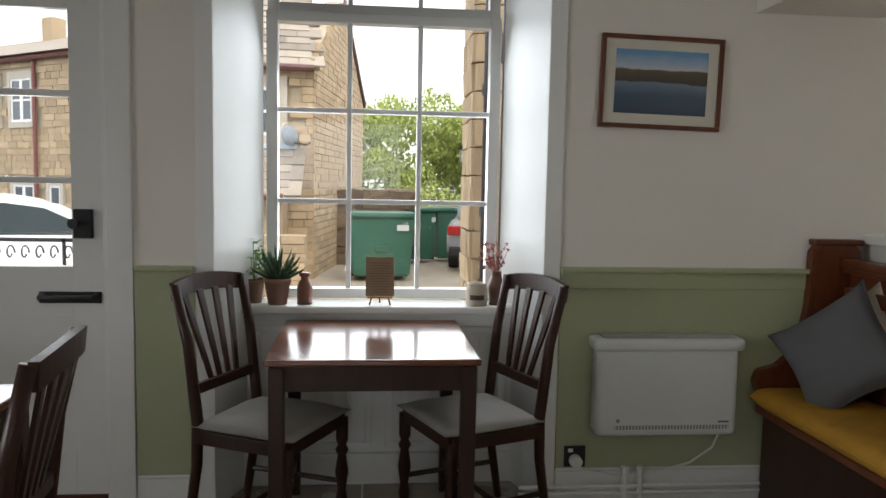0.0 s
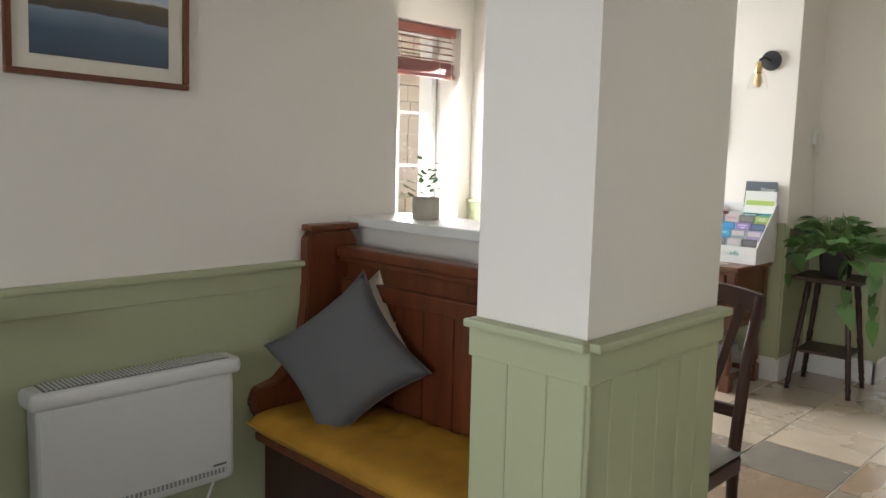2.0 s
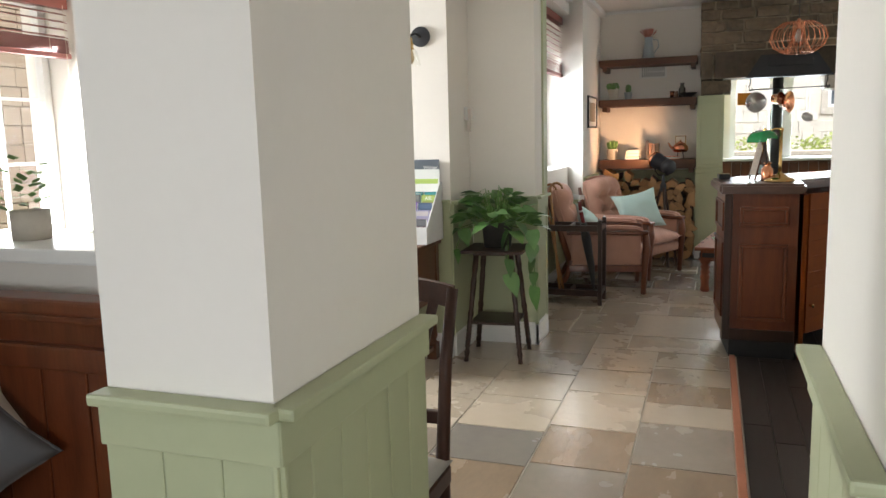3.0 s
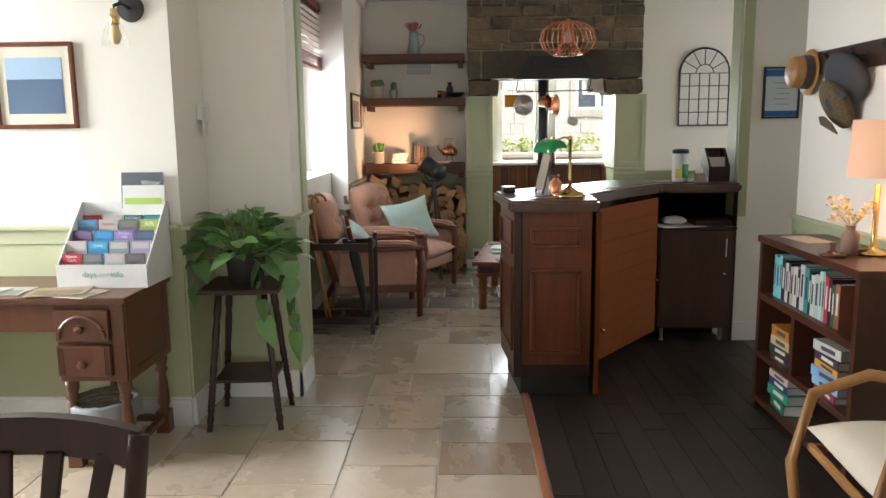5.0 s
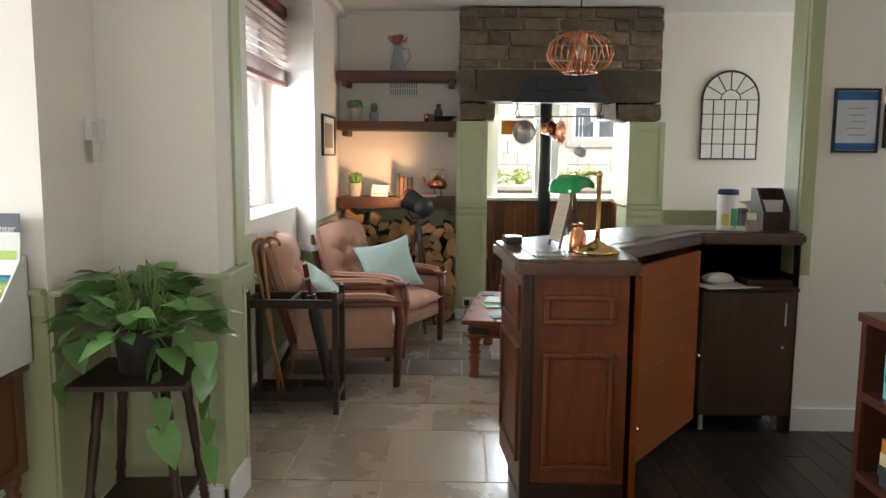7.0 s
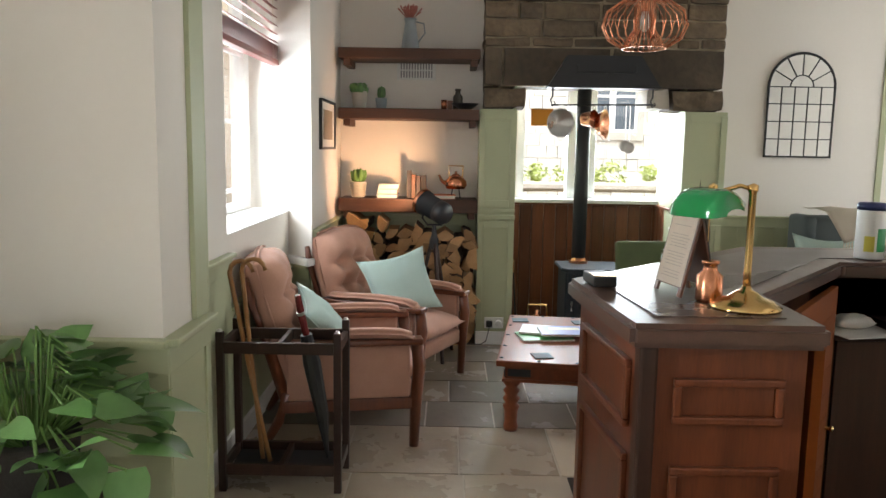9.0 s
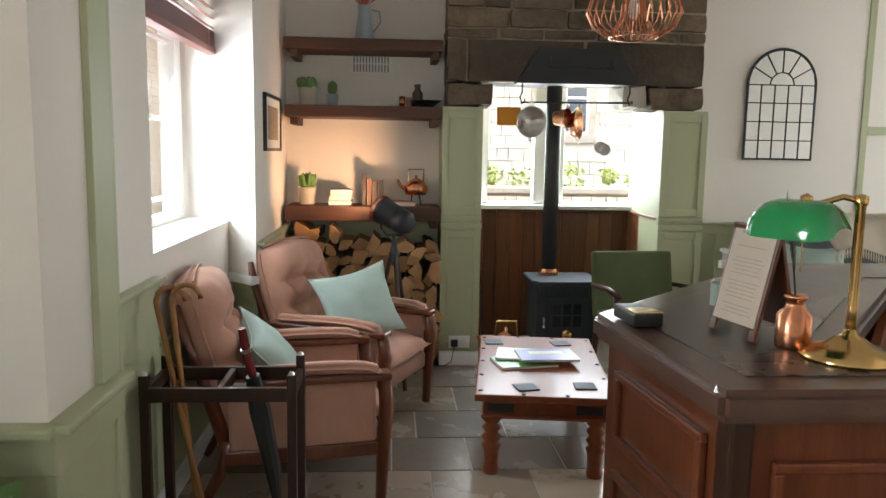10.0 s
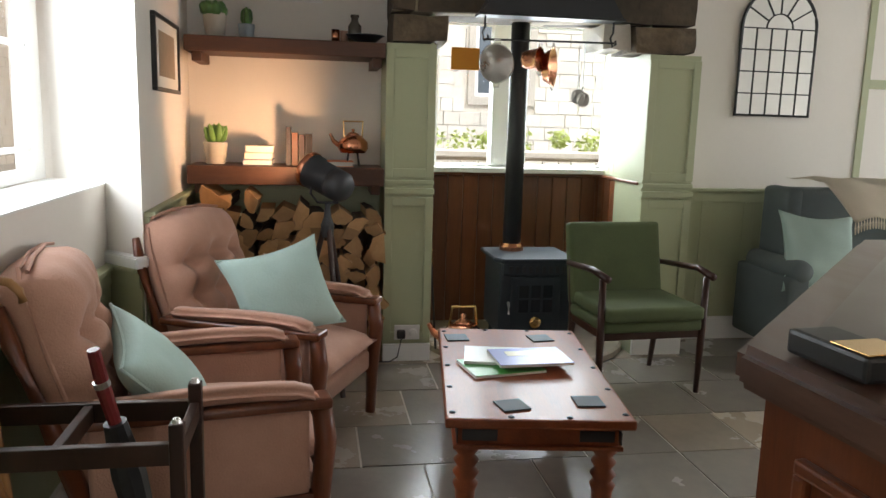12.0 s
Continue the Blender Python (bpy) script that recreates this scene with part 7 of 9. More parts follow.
# ---- front room ----
def dining_chair(label):
    """A slat-back dining chair facing -y."""
    t = thing("dining_chair", label, "chair", group="slat-back dining chairs")
    for s in (-1, 1):
        part("back_post", tube([(s * 0.185, 0.24, 0), (s * 0.185, 0.19, 0.3), (s * 0.185, 0.185, 0.46), (s * 0.19, 0.22, 0.75), (s * 0.2, 0.27, 0.96)], [0.016, 0.02, 0.022, 0.02, 0.018], 8), CHAIRW, t, soft=True)
        part("front_leg", lathe([(0.014, 0), (0.022, 0.02), (0.016, 0.05), (0.024, 0.09), (0.017, 0.13), (0.027, 0.2), (0.017, 0.27), (0.026, 0.29), (0.016, 0.31), (0.024, 0.33), (0.024, 0.42)], 14, (s * 0.2, -0.2, 0)), CHAIRW, t, soft=True)
        part("side_rail", boxes((s * 0.2 - 0.013, s * 0.2 + 0.013, -0.2, 0.18, 0.39, 0.44), bevel=0.004), CHAIRW, t)
        part("stretcher", tube([(s * 0.2, -0.2, 0.16), (s * 0.185, 0.2, 0.16)], 0.011, 8), CHAIRW, t)
    part("front_rail", boxes((-0.2, 0.2, -0.213, -0.187, 0.39, 0.44), bevel=0.004), CHAIRW, t)
    part("cross_stretcher", tube([(-0.195, 0, 0.16), (0.195, 0, 0.16)], 0.011, 8), CHAIRW, t)
    part("seat", cushion(0.43, 0.43, 0.07, 0.05, 12), SEATG, t, "pale grey drop-in seat", soft=True, m=pose(0, -0.02, 0.452))
    crest = bmesh.new()
    rows_ = []
    for i in range(11):
        u = i / 10 * 2 - 1
        y = 0.275 + 0.022 * (1 - u * u)
        zc = 0.965 + 0.018 * (1 - u * u)
        rows_.append([crest.verts.new(p) for p in ((u * 0.195, y - 0.012, zc - 0.065), (u * 0.195, y + 0.012, zc - 0.065), (u * 0.2, y + 0.018, zc), (u * 0.2, y - 0.006, zc))])
    for a, b in zip(rows_, rows_[1:]):
        for j in range(4):
            crest.faces.new((a[j], b[j], b[(j + 1) % 4], a[(j + 1) % 4]))
    crest.faces.new(rows_[0])
    crest.faces.new(rows_[-1][::-1])
    part("crest_rail", crest, CHAIRW, t)
    part("lower_rail", boxes((-0.18, 0.18, 0.19, 0.212, 0.56, 0.6), bevel=0.004), CHAIRW, t)
    for i in range(4):
        x = -0.105 + i * 0.07
        slat = boxes((-0.013, 0.013, -0.006, 0.006, 0, 0.35), bevel=0.003)
        for v in slat.verts:
            k = v.co.z / 0.35
            v.co.x = v.co.x * (0.85 + 0.45 * k) + x * (0.7 + 0.6 * k)
            v.co.y += 0.2 + 0.082 * k
            v.co.z += 0.575
        part("slat", slat, CHAIRW, t)
    return t


c1 = dining_chair("dark mahogany slat-back chair beside the window table")
c1.matrix_basis = pose(-0.247, 2.88, 0, 0, 0, 64)
c2 = copy_thing(c1, pose(0.531, 2.91, 0, 0, 0, -68))
c3 = copy_thing(c1, pose(-0.86, 1.79, 0, 0, 0, -83))
tagged(c3, "dark mahogany slat-back chair drawn up to a table")
c4 = copy_thing(c1, pose(2.62, 2.0, 0, 0, 0, -90))
tagged(c4, "dark mahogany slat-back chair standing behind the pillar")


def pub_table(label):
    t = thing("dining_table", label, "table", group="dining tables")
    part("tabletop", boxes((-0.365, 0.365, -0.37, 0.37, 0.727, 0.75), bevel=0.006), TABLETOP, t, "polished mahogany top")
    for b in ((-0.32, 0.32, -0.345, -0.325), (-0.32, 0.32, 0.325, 0.345)):
        part("apron", boxes((b[0], b[1], b[2], b[3], 0.635, 0.722), bevel=0.003), DARKWOOD, t)
    for s in (-1, 1):
        part("apron", boxes((s * 0.325 - 0.01, s * 0.325 + 0.01, -0.32, 0.32, 0.635, 0.722), bevel=0.003), DARKWOOD, t)
        for q in (-1, 1):
            part("leg", boxes((s * 0.325 - 0.026, s * 0.325 + 0.026, q * 0.335 - 0.026, q * 0.335 + 0.026, 0, 0.722), bevel=0.005), DARKWOOD, t)
        part("stretcher", boxes((s * 0.325 - 0.013, s * 0.325 + 0.013, -0.31, 0.31, 0.12, 0.16), bevel=0.003), DARKWOOD, t)
    return t


TABLETOP = mat("polished_tabletop", (0.2, 0.06, 0.025), 0.16, (0.1, 0.028, 0.012), 2.5, 30, 0.8, 0.03, coat=0.8, stretch=(0.8, 6, 6))
t1 = pub_table("polished mahogany table beneath the window")
t1.matrix_basis = pose(0.137, 2.912, 0, 0, 0, 0.5)
t2 = copy_thing(t1, pose(-1.2, 1.9, 0, 0, 0, 90))
tagged(t2, "polished mahogany table beside the front door")

# church pew bench in the corner
pew = thing("pew_bench", "dark varnished wooden pew with tall panelled back", "bench", (0, 0, 0))
part("seat_board", boxes((1.76, 2.14, 2.06, 3.05, 0.4, 0.43), bevel=0.006), MAHOG, pew)
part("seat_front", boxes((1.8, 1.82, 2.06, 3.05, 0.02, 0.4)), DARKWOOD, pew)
part("back_board", boxes((2.14, 2.165, 2.03, 3.03, 0.1, 1.02)), MAHOG, pew)
for i in range(7):
    part("back_plank", boxes((2.128, 2.142, 2.035 + i * 0.142, 2.172 + i * 0.142, 0.44, 0.9), bevel=0.004), MAHOG, pew)
part("back_rail", boxes((2.115, 2.145, 2.03, 3.03, 0.88, 0.94), bevel=0.006), MAHOG, pew)
part("top_rail", boxes((2.09, 2.18, 2.03, 3.03, 1.02, 1.06), bevel=0.012, seg=3), MAHOG, pew)
part("top_bead", boxes((2.105, 2.165, 2.03, 3.03, 1.0, 1.02), bevel=0.006), MAHOG, pew)
ep = [(1.86, 0), (2.19, 0), (2.19, 1.08), (2.17, 1.115), (2.0, 1.115), (1.975, 1.09), (1.97, 0.86), (1.94, 0.68), (1.85, 0.6), (1.77, 0.58), (1.75, 0.53), (1.77, 0.48), (1.86, 0.42)]
part("end_panel", plate(ep, 0, 0.055, pose(0, 3.09, 0, 90, 0, 0), bevel=0.006), MAHOG, pew)
part("end_cap", boxes((1.98, 2.195, 3.028, 3.092, 1.115, 1.14), bevel=0.008), MAHOG, pew)
sc = thing("seat_pad", "mustard velvet bench cushion", "cushion", (1.935, 2.54, 0.475))
bm = bmesh.new()
nx, ny = 16, 50
g = {}
for i in range(nx + 1):
    for j in range(ny + 1):
        for side in (1, -1):
            u, v = 2 * i / nx - 1, 2 * j / ny - 1
            e = max(0, (1 - abs(u) ** 5) * (1 - abs(v) ** 16)) ** 0.4
            edge = i in (0, nx) or j in (0, ny)
            k = (i, j, 0 if edge else side)
            if k not in g:
                fold = 0.007 * noise.noise((u * 3, v * 7, 2.0)) + 0.004 * math.sin(v * 34 + 3 * noise.noise((u * 2, v * 5, 0)))
                g[k] = bm.verts.new((u * 0.215, v * 0.5, 0 if edge else side * 0.045 * e + (fold * e if side == 1 else 0)))
for i in range(nx):
    for j in range(ny):
        for side in (1, -1):
            q4 = [g[(a, b, 0 if a in (0, nx) or b in (0, ny) else side)] for a, b in ((i, j), (i + 1, j), (i + 1, j + 1), (i, j + 1))]
            bm.faces.new(q4 if side == 1 else q4[::-1])
part("pad", bm, MUSTARD, sc, soft=True)
part("piping", tube([(-0.21, -0.495, 0), (-0.21, 0.495, 0), (0.21, 0.495, 0), (0.21, -0.495, 0)], 0.006, 6, closed=True), MUSTARD, sc)
scatter("scatter_cushion", "dark grey cotton cushion leaning on the pew", GREYC, pose(1.95, 2.79, 0.71, 0, -68, 28) @ pose(0, 0, 0, 0, 0, 42), 0.44, 0.15)
scatter("scatter_cushion", "white cushion half hidden behind a grey one", CREAM, pose(2.06, 2.86, 0.705, 0, -76, 22) @ pose(0, 0, 0, 0, 0, 36), 0.42, 0.09)

# electric convector heater
ht = thing("wall_heater", "white electric convector heater on the wall", "heater", (1.352, AY, 0.03))
part("case", boxes((-0.325, 0.325, -0.11, -0.012, 0.285, 0.66), bevel=0.034, seg=5), HEATW, ht, soft=False)
part("top_hood", boxes((-0.345, 0.345, -0.125, -0.012, 0.645, 0.7), bevel=0.026, seg=5), HEATW, ht)
part("grille_recess", boxes((-0.3, 0.3, -0.112, -0.03, 0.7, 0.7015)), plain(0.2, 0.2, 0.2), ht)
gm = mesh_of("grille_bar", boxes((-0.003, 0.003, -0.11, -0.032, 0.7012, 0.7045)), HEATW)
for i in range(44):
    sub("grille_bar", gm, ht, pose(-0.29 + i * 0.0135, 0, 0))
part("lower_vent", boxes((-0.24, 0.285, -0.1115, -0.1095, 0.318, 0.335)), plain(0.3, 0.3, 0.29), ht)
lm = mesh_of("vent_bar", boxes((-0.0025, 0.0025, -0.1135, -0.1105, 0.316, 0.337)), HEATW)
for i in range(36):
    sub("vent_bar", lm, ht, pose(-0.235 + i * 0.0147, 0, 0))
part("switch", lathe([(0.009, 0), (0.009, 0.002)], 16, m=pose(-0.225, -0.11, 0.355, 90, 0, 0)), plain(0.3, 0.3, 0.3), ht)
part("maker_plate", boxes((0.235, 0.285, -0.1112, -0.1095, 0.345, 0.352)), plain(0.15, 0.15, 0.15), ht)
ht.scale = (0.93, 1, 1)
part("power_cord", tube([(0.27, -0.06, 0.285), (0.24, -0.06, 0.22), (0.14, -0.05, 0.15), (0.0, -0.05, 0.12), (-0.2, -0.05, 0.1), (-0.36, -0.05, 0.13), (-0.395, -0.055, 0.17)], 0.005, 6), WHITEP, ht)
wsck = thing("black_socket", "black wall socket with a white plug", "socket", (0.993, AY - 0.01, 0.205))
part("plate", boxes((-0.045, 0.045, -0.012, 0, -0.045, 0.045), bevel=0.003), BLACKP, wsck)
part("plug", lathe([(0.026, 0), (0.026, 0.03), (0.02, 0.035), (0.001, 0.035)], 18, m=pose(0, -0.012, -0.015, 90, 0, 0)), WHITEP, wsck)
part("switch", boxes((-0.03, -0.01, -0.015, -0.012, 0.02, 0.035)), WHITEP, wsck)
pp_ = thing("heating_pipes", "white painted copper pipes along the skirting", "pipe", (0, AY - 0.05, 0))
for z in (0.055, 0.085):
    part("pipe", tube([(0.75, 0, z), (1.42, 0, z), (2.1, 0, z)], 0.009, 8), GLOSS, pp_)
for x in (1.2, 1.27):
    part("riser", tube([(x, 0, 0.02), (x, 0, 0.16)], 0.011, 8), GLOSS, pp_)
    part("valve", tube([(x, 0, 0.14), (x, 0, 0.17)], 0.016, 10), GLOSS, pp_)

pic = thing("lake_picture", "lake and moor photograph in a mahogany frame", "picture", (1.302, AY, 1.77))
w, h = 0.515, 0.375
tiltm = pose(0, 0, 0, 0, 1.2, 0)
for b in ((-w / 2, w / 2, h / 2 - 0.018, h / 2), (-w / 2, w / 2, -h / 2, -h / 2 + 0.018), (-w / 2, -w / 2 + 0.018, -h / 2 + 0.018, h / 2 - 0.018), (w / 2 - 0.018, w / 2, -h / 2 + 0.018, h / 2 - 0.018)):
    part("frame", boxes((b[0], b[1], -0.025, 0, b[2], b[3]), bevel=0.004), MAHOG, pic, m=tiltm)
part("mount", boxes((-w / 2 + 0.018, w / 2 - 0.018, -0.012, -0.004, -h / 2 + 0.018, h / 2 - 0.018)), plain(0.72, 0.68, 0.58), pic, m=tiltm)


def lake_mat():
    m = bpy.data.materials.new("lake_photo")
    m.use_nodes = True
    n, L = m.node_tree.nodes, m.node_tree.links
    tc, sp, ns = n.new("ShaderNodeTexCoord"), n.new("ShaderNodeSeparateXYZ"), n.new("ShaderNodeTexNoise")
    L.new(tc.outputs["Generated"], sp.inputs[0])
    L.new(tc.outputs["Generated"], ns.inputs[0])
    ns.inputs["Scale"].default_value = 3.5
    ad = n.new("ShaderNodeMath")
    ad.operation = "MULTIPLY_ADD"
    ad.inputs[1].default_value = 0.12
    L.new(ns.outputs[0], ad.inputs[0])
    L.new(sp.outputs[2], ad.inputs[2])
    rp = n.new("ShaderNodeValToRGB")
    stops = ((0.0, (0.035, 0.06, 0.1)), (0.35, (0.06, 0.1, 0.16)), (0.545, (0.17, 0.23, 0.3)), (0.56, (0.06, 0.05, 0.035)), (0.75, (0.12, 0.09, 0.05)), (0.78, (0.55, 0.6, 0.65)), (1.0, (0.15, 0.32, 0.55)))
    el = rp.color_ramp.elements
    el[0].position, el[0].color = stops[0][0], (*stops[0][1], 1)
    el[1].position, el[1].color = stops[-1][0], (*stops[-1][1], 1)
    for p, c in stops[1:-1]:
        e = el.new(p)
        e.color = (*c, 1)
    L.new(ad.outputs[0], rp.inputs[0])
    L.new(rp.outputs[0], n["Principled BSDF"].inputs["Base Color"])
    n["Principled BSDF"].inputs["Roughness"].default_value = 0.25
    return m


part("photo", boxes((-0.195, 0.195, -0.0135, -0.012, -0.128, 0.13)), lake_mat(), pic, m=tiltm)

# window sill things
SZ = 0.805
bush = thing("potted_herb", "bushy green herb in a terracotta pot", "plant", (-0.385, 3.41, SZ))
part("pot", lathe([(0.001, 0), (0.042, 0), (0.058, 0.1), (0.062, 0.1), (0.062, 0.118), (0.052, 0.118), (0.05, 0.1), (0.001, 0.095)], 26, caps=False), TERRA, bush, soft=True)
bm = bmesh.new()
qh = random.Random(33)
for i in range(130):
    a, t = qh.uniform(0, 6.28), qh.uniform(0.1, 1)
    p = Vector((math.cos(a) * 0.1 * t, math.sin(a) * 0.08 * t, 0.12 + 0.18 * qh.random() * (1.15 - t * 0.6)))
    if i % 5 == 0:
        tube([(0, 0, 0.1), (p.x * 0.5, p.y * 0.5, p.z * 0.7), p], 0.002, 4, bm)
    d = Vector((math.cos(a + qh.uniform(-1, 1)), math.sin(a + qh.uniform(-1, 1)), qh.uniform(-0.4, 0.5))).normalized() * qh.uniform(0.025, 0.042)
    s = Vector((-d.y, d.x, 0.3 * d.length)).normalized() * d.length * 0.42
    bm.faces.new([bm.verts.new(c) for c in (p, p + d * 0.45 + s, p + d, p + d * 0.45 - s)])
part("leaves", bm, LEAFB, bush)
bush.scale = (0.78, 0.78, 0.9)
spk = thing("potted_haworthia", "spiky dark succulent in a terracotta pot", "plant", (-0.277, 3.365, SZ))
part("pot", lathe([(0.001, 0), (0.05, 0), (0.07, 0.1), (0.074, 0.1), (0.074, 0.12), (0.063, 0.12), (0.06, 0.1), (0.001, 0.1)], 28, caps=False), TERRA, spk, soft=True)
bm = bmesh.new()
for i in range(60):
    a, el_ = qh.uniform(0, 6.28), qh.uniform(0.25, 1.45)
    L_ = qh.uniform(0.08, 0.16)
    d = Vector((math.cos(a) * math.cos(el_), math.sin(a) * math.cos(el_), math.sin(el_)))
    p = Vector((0, 0, 0.11))
    tube([p + d * 0.02, p + d * L_ * 0.5, p + d * L_ * 0.85 + Vector((0, 0, 0.008)), p + d * L_ + Vector((0, 0, 0.02))], [0.007, 0.008, 0.005, 0.0008], 5, bm)
part("leaves", bm, plain(0.07, 0.13, 0.06, 0.5), spk, soft=True)
spk.scale = (0.8, 0.8, 0.95)
solid("stoneware_bottle", lathe([(0.001, 0), (0.033, 0), (0.034, 0.075), (0.024, 0.1), (0.018, 0.105), (0.018, 0.12), (0.024, 0.124), (0.024, 0.138), (0.001, 0.14)], 24, (-0.16, 3.37, SZ)), mat("salt_glaze", (0.28, 0.12, 0.08), 0.3, (0.15, 0.06, 0.04), 12, 50, 0.9, 0.1), "brown salt-glazed bottle on the window sill", "bottle", True)
ez = thing("easel_sign", "kraft card notice on a miniature wooden easel", "sign", (0.168, 3.36, SZ))
for x in (-0.035, 0.035):
    part("easel_leg", tube([(x * 1.3, -0.02, 0), (x * 0.5, 0.01, 0.1)], 0.004, 6), CANE, ez)
part("easel_leg", tube([(0, 0.05, 0), (0, 0.01, 0.1)], 0.004, 6), CANE, ez)
part("easel_ledge", boxes((-0.055, 0.055, -0.024, -0.008, 0.03, 0.037), bevel=0.001), CANE, ez)
part("card", boxes((-0.063, 0.063, -0.014, -0.008, 0.037, 0.21), bevel=0.002), plain(0.3, 0.21, 0.13, 0.85), ez, m=pose(0, 0, 0, -6, 0, 0))
for i in range(12):
    wv = 0.035 + 0.012 * ((i * 5) % 4) / 4
    part("text_line", boxes((-wv, wv, -0.0146, -0.014, 0.055 + i * 0.0115, 0.0575 + i * 0.0115)), plain(0.14, 0.1, 0.06, 0.9), ez, m=pose(0, 0, 0, -6, 0, 0))
jr = thing("stoneware_jar", "cream stoneware jar with worn black print", "jar", (0.598, 3.355, SZ))
part("jar", lathe([(0.001, 0), (0.047, 0), (0.049, 0.01), (0.049, 0.075), (0.04, 0.085), (0.044, 0.09), (0.044, 0.1), (0.036, 0.1), (0.036, 0.02), (0.001, 0.02)], 28, caps=False), plain(0.55, 0.47, 0.36, 0.4), jr, soft=True)
part("label_print", plate([(0.0495 * math.cos(radians(a)), 0.0495 * math.sin(radians(a))) for a in range(225, 306, 10)] + [(0.048 * math.cos(radians(a)), 0.048 * math.sin(radians(a))) for a in range(305, 224, -10)], 0.028, 0.05), plain(0.08, 0.07, 0.06), jr)
dv = thing("dried_flowers", "dried pink flowers in a brown bottle vase", "vase", (0.69, 3.38, SZ))
part("bottle", lathe([(0.001, 0), (0.04, 0), (0.042, 0.1), (0.028, 0.13), (0.024, 0.15), (0.03, 0.155), (0.001, 0.155)], 24), mat("salt_glaze_dark", (0.2, 0.09, 0.06), 0.3, (0.1, 0.045, 0.03), 12, 50, 0.9, 0.1), dv, soft=True)
bm = bmesh.new()
for i in range(70):
    a, t = qh.uniform(0, 6.28), qh.uniform(0.05, 1)
    p = Vector((math.cos(a) * 0.085 * t - 0.02, math.sin(a) * 0.06 * t, 0.17 + 0.12 * qh.random()))
    if i % 4 == 0:
        tube([(0, 0, 0.14), p], 0.0015, 4, bm)
    for k in range(6):
        d = Vector((qh.uniform(-1, 1), qh.uniform(-1, 1), qh.uniform(-1, 1))).normalized() * 0.011
        s = d.orthogonal().normalized() * 0.006
        bm.faces.new([bm.verts.new(c) for c in (p, p + d * 0.6 + s, p + d, p + d * 0.6 - s)])
part("flower_spray", bm, DRIED, dv)
dv.scale = (0.85, 0.85, 0.95)


# ---- outside ----
GZ = -0.35
struct("ground", boxes((-150, 170, -150, 170, GZ - 0.5, GZ)), ASPH, "grey asphalt street and yard", "ground")
struct("pavement", boxes((-3.5, 6, 3.62, 17, GZ, GZ + 0.02)), PAVE, "pale worn stone paving of the yard", "pavement")
stone_meshes = {}
rs = random.Random(77)


def stone_mesh(w, h, k, material):
    key = (round(w, 2), round(h, 2), k, material.name)
    if key not in stone_meshes:
        bm = boxes((0.006, w - 0.006, -0.02, 0.05, 0.006, h - 0.006))
        for v in bm.verts:
            v.co += Vector((rs.uniform(-0.006, 0.006), rs.uniform(-0.01, 0.006), rs.uniform(-0.005, 0.005)))
        stone_meshes[key] = mesh_of("stone", bm, material)
    return stone_meshes[key]


def island_stone():
    """Sandstone that varies from block to block within one mesh."""
    m = SANDST.copy()
    nt = m.node_tree
    ob_info = [k for k in nt.nodes if k.bl_idname == "ShaderNodeObjectInfo"][0]
    geo = nt.nodes.new("ShaderNodeNewGeometry")
    for link in list(ob_info.outputs["Random"].links):
        nt.links.new(geo.outputs["Random Per Island"], link.to_socket)
    return m


def stone_face(parent, m, length, height, course=0.15, limit=300, holes=(), top=None, material=SANDST):
    """Courses of separate stones on a face: local x along, -y outwards."""
    n, z = 0, 0.0
    rest = bmesh.new()
    while z < height - 0.02:
        x = -rs.uniform(0, 0.25)
        while x < length:
            w = rs.choice((0.22, 0.3, 0.38, 0.46)) * min(1, course / 0.15)
            hi = top(x + w / 2) if top else height
            a, b = max(x, 0), min(x + w, length)
            blocked = any(a < h[1] and b > h[0] and z < h[3] and z + course > h[2] for h in holes)
            if b - a > 0.08 and z + course * 0.6 < hi and not blocked:
                if n < limit:
                    sub("stone", stone_mesh(b - a, course, rs.randrange(3), material), parent, m @ pose(a, 0, z))
                else:
                    o = rs.uniform(-0.008, 0.004)
                    c8 = [rest.verts.new((x_, y_, z_)) for y_ in (-0.02 + o, 0.05) for x_, z_ in ((a + 0.006, z + 0.006), (b - 0.006, z + 0.006), (b - 0.006, z + course - 0.006), (a + 0.006, z + course - 0.006))]
                    rest.faces.new(c8[:4])
                    for q_ in range(4):
                        rest.faces.new((c8[(q_ + 1) % 4], c8[q_], c8[4 + q_], c8[4 + (q_ + 1) % 4]))
                n += 1
            x += w
        z += course
    if rest.verts:
        part("upper_stonework", rest, STONEREST if material is SANDST else material, parent, m=m)


STONEREST = island_stone()


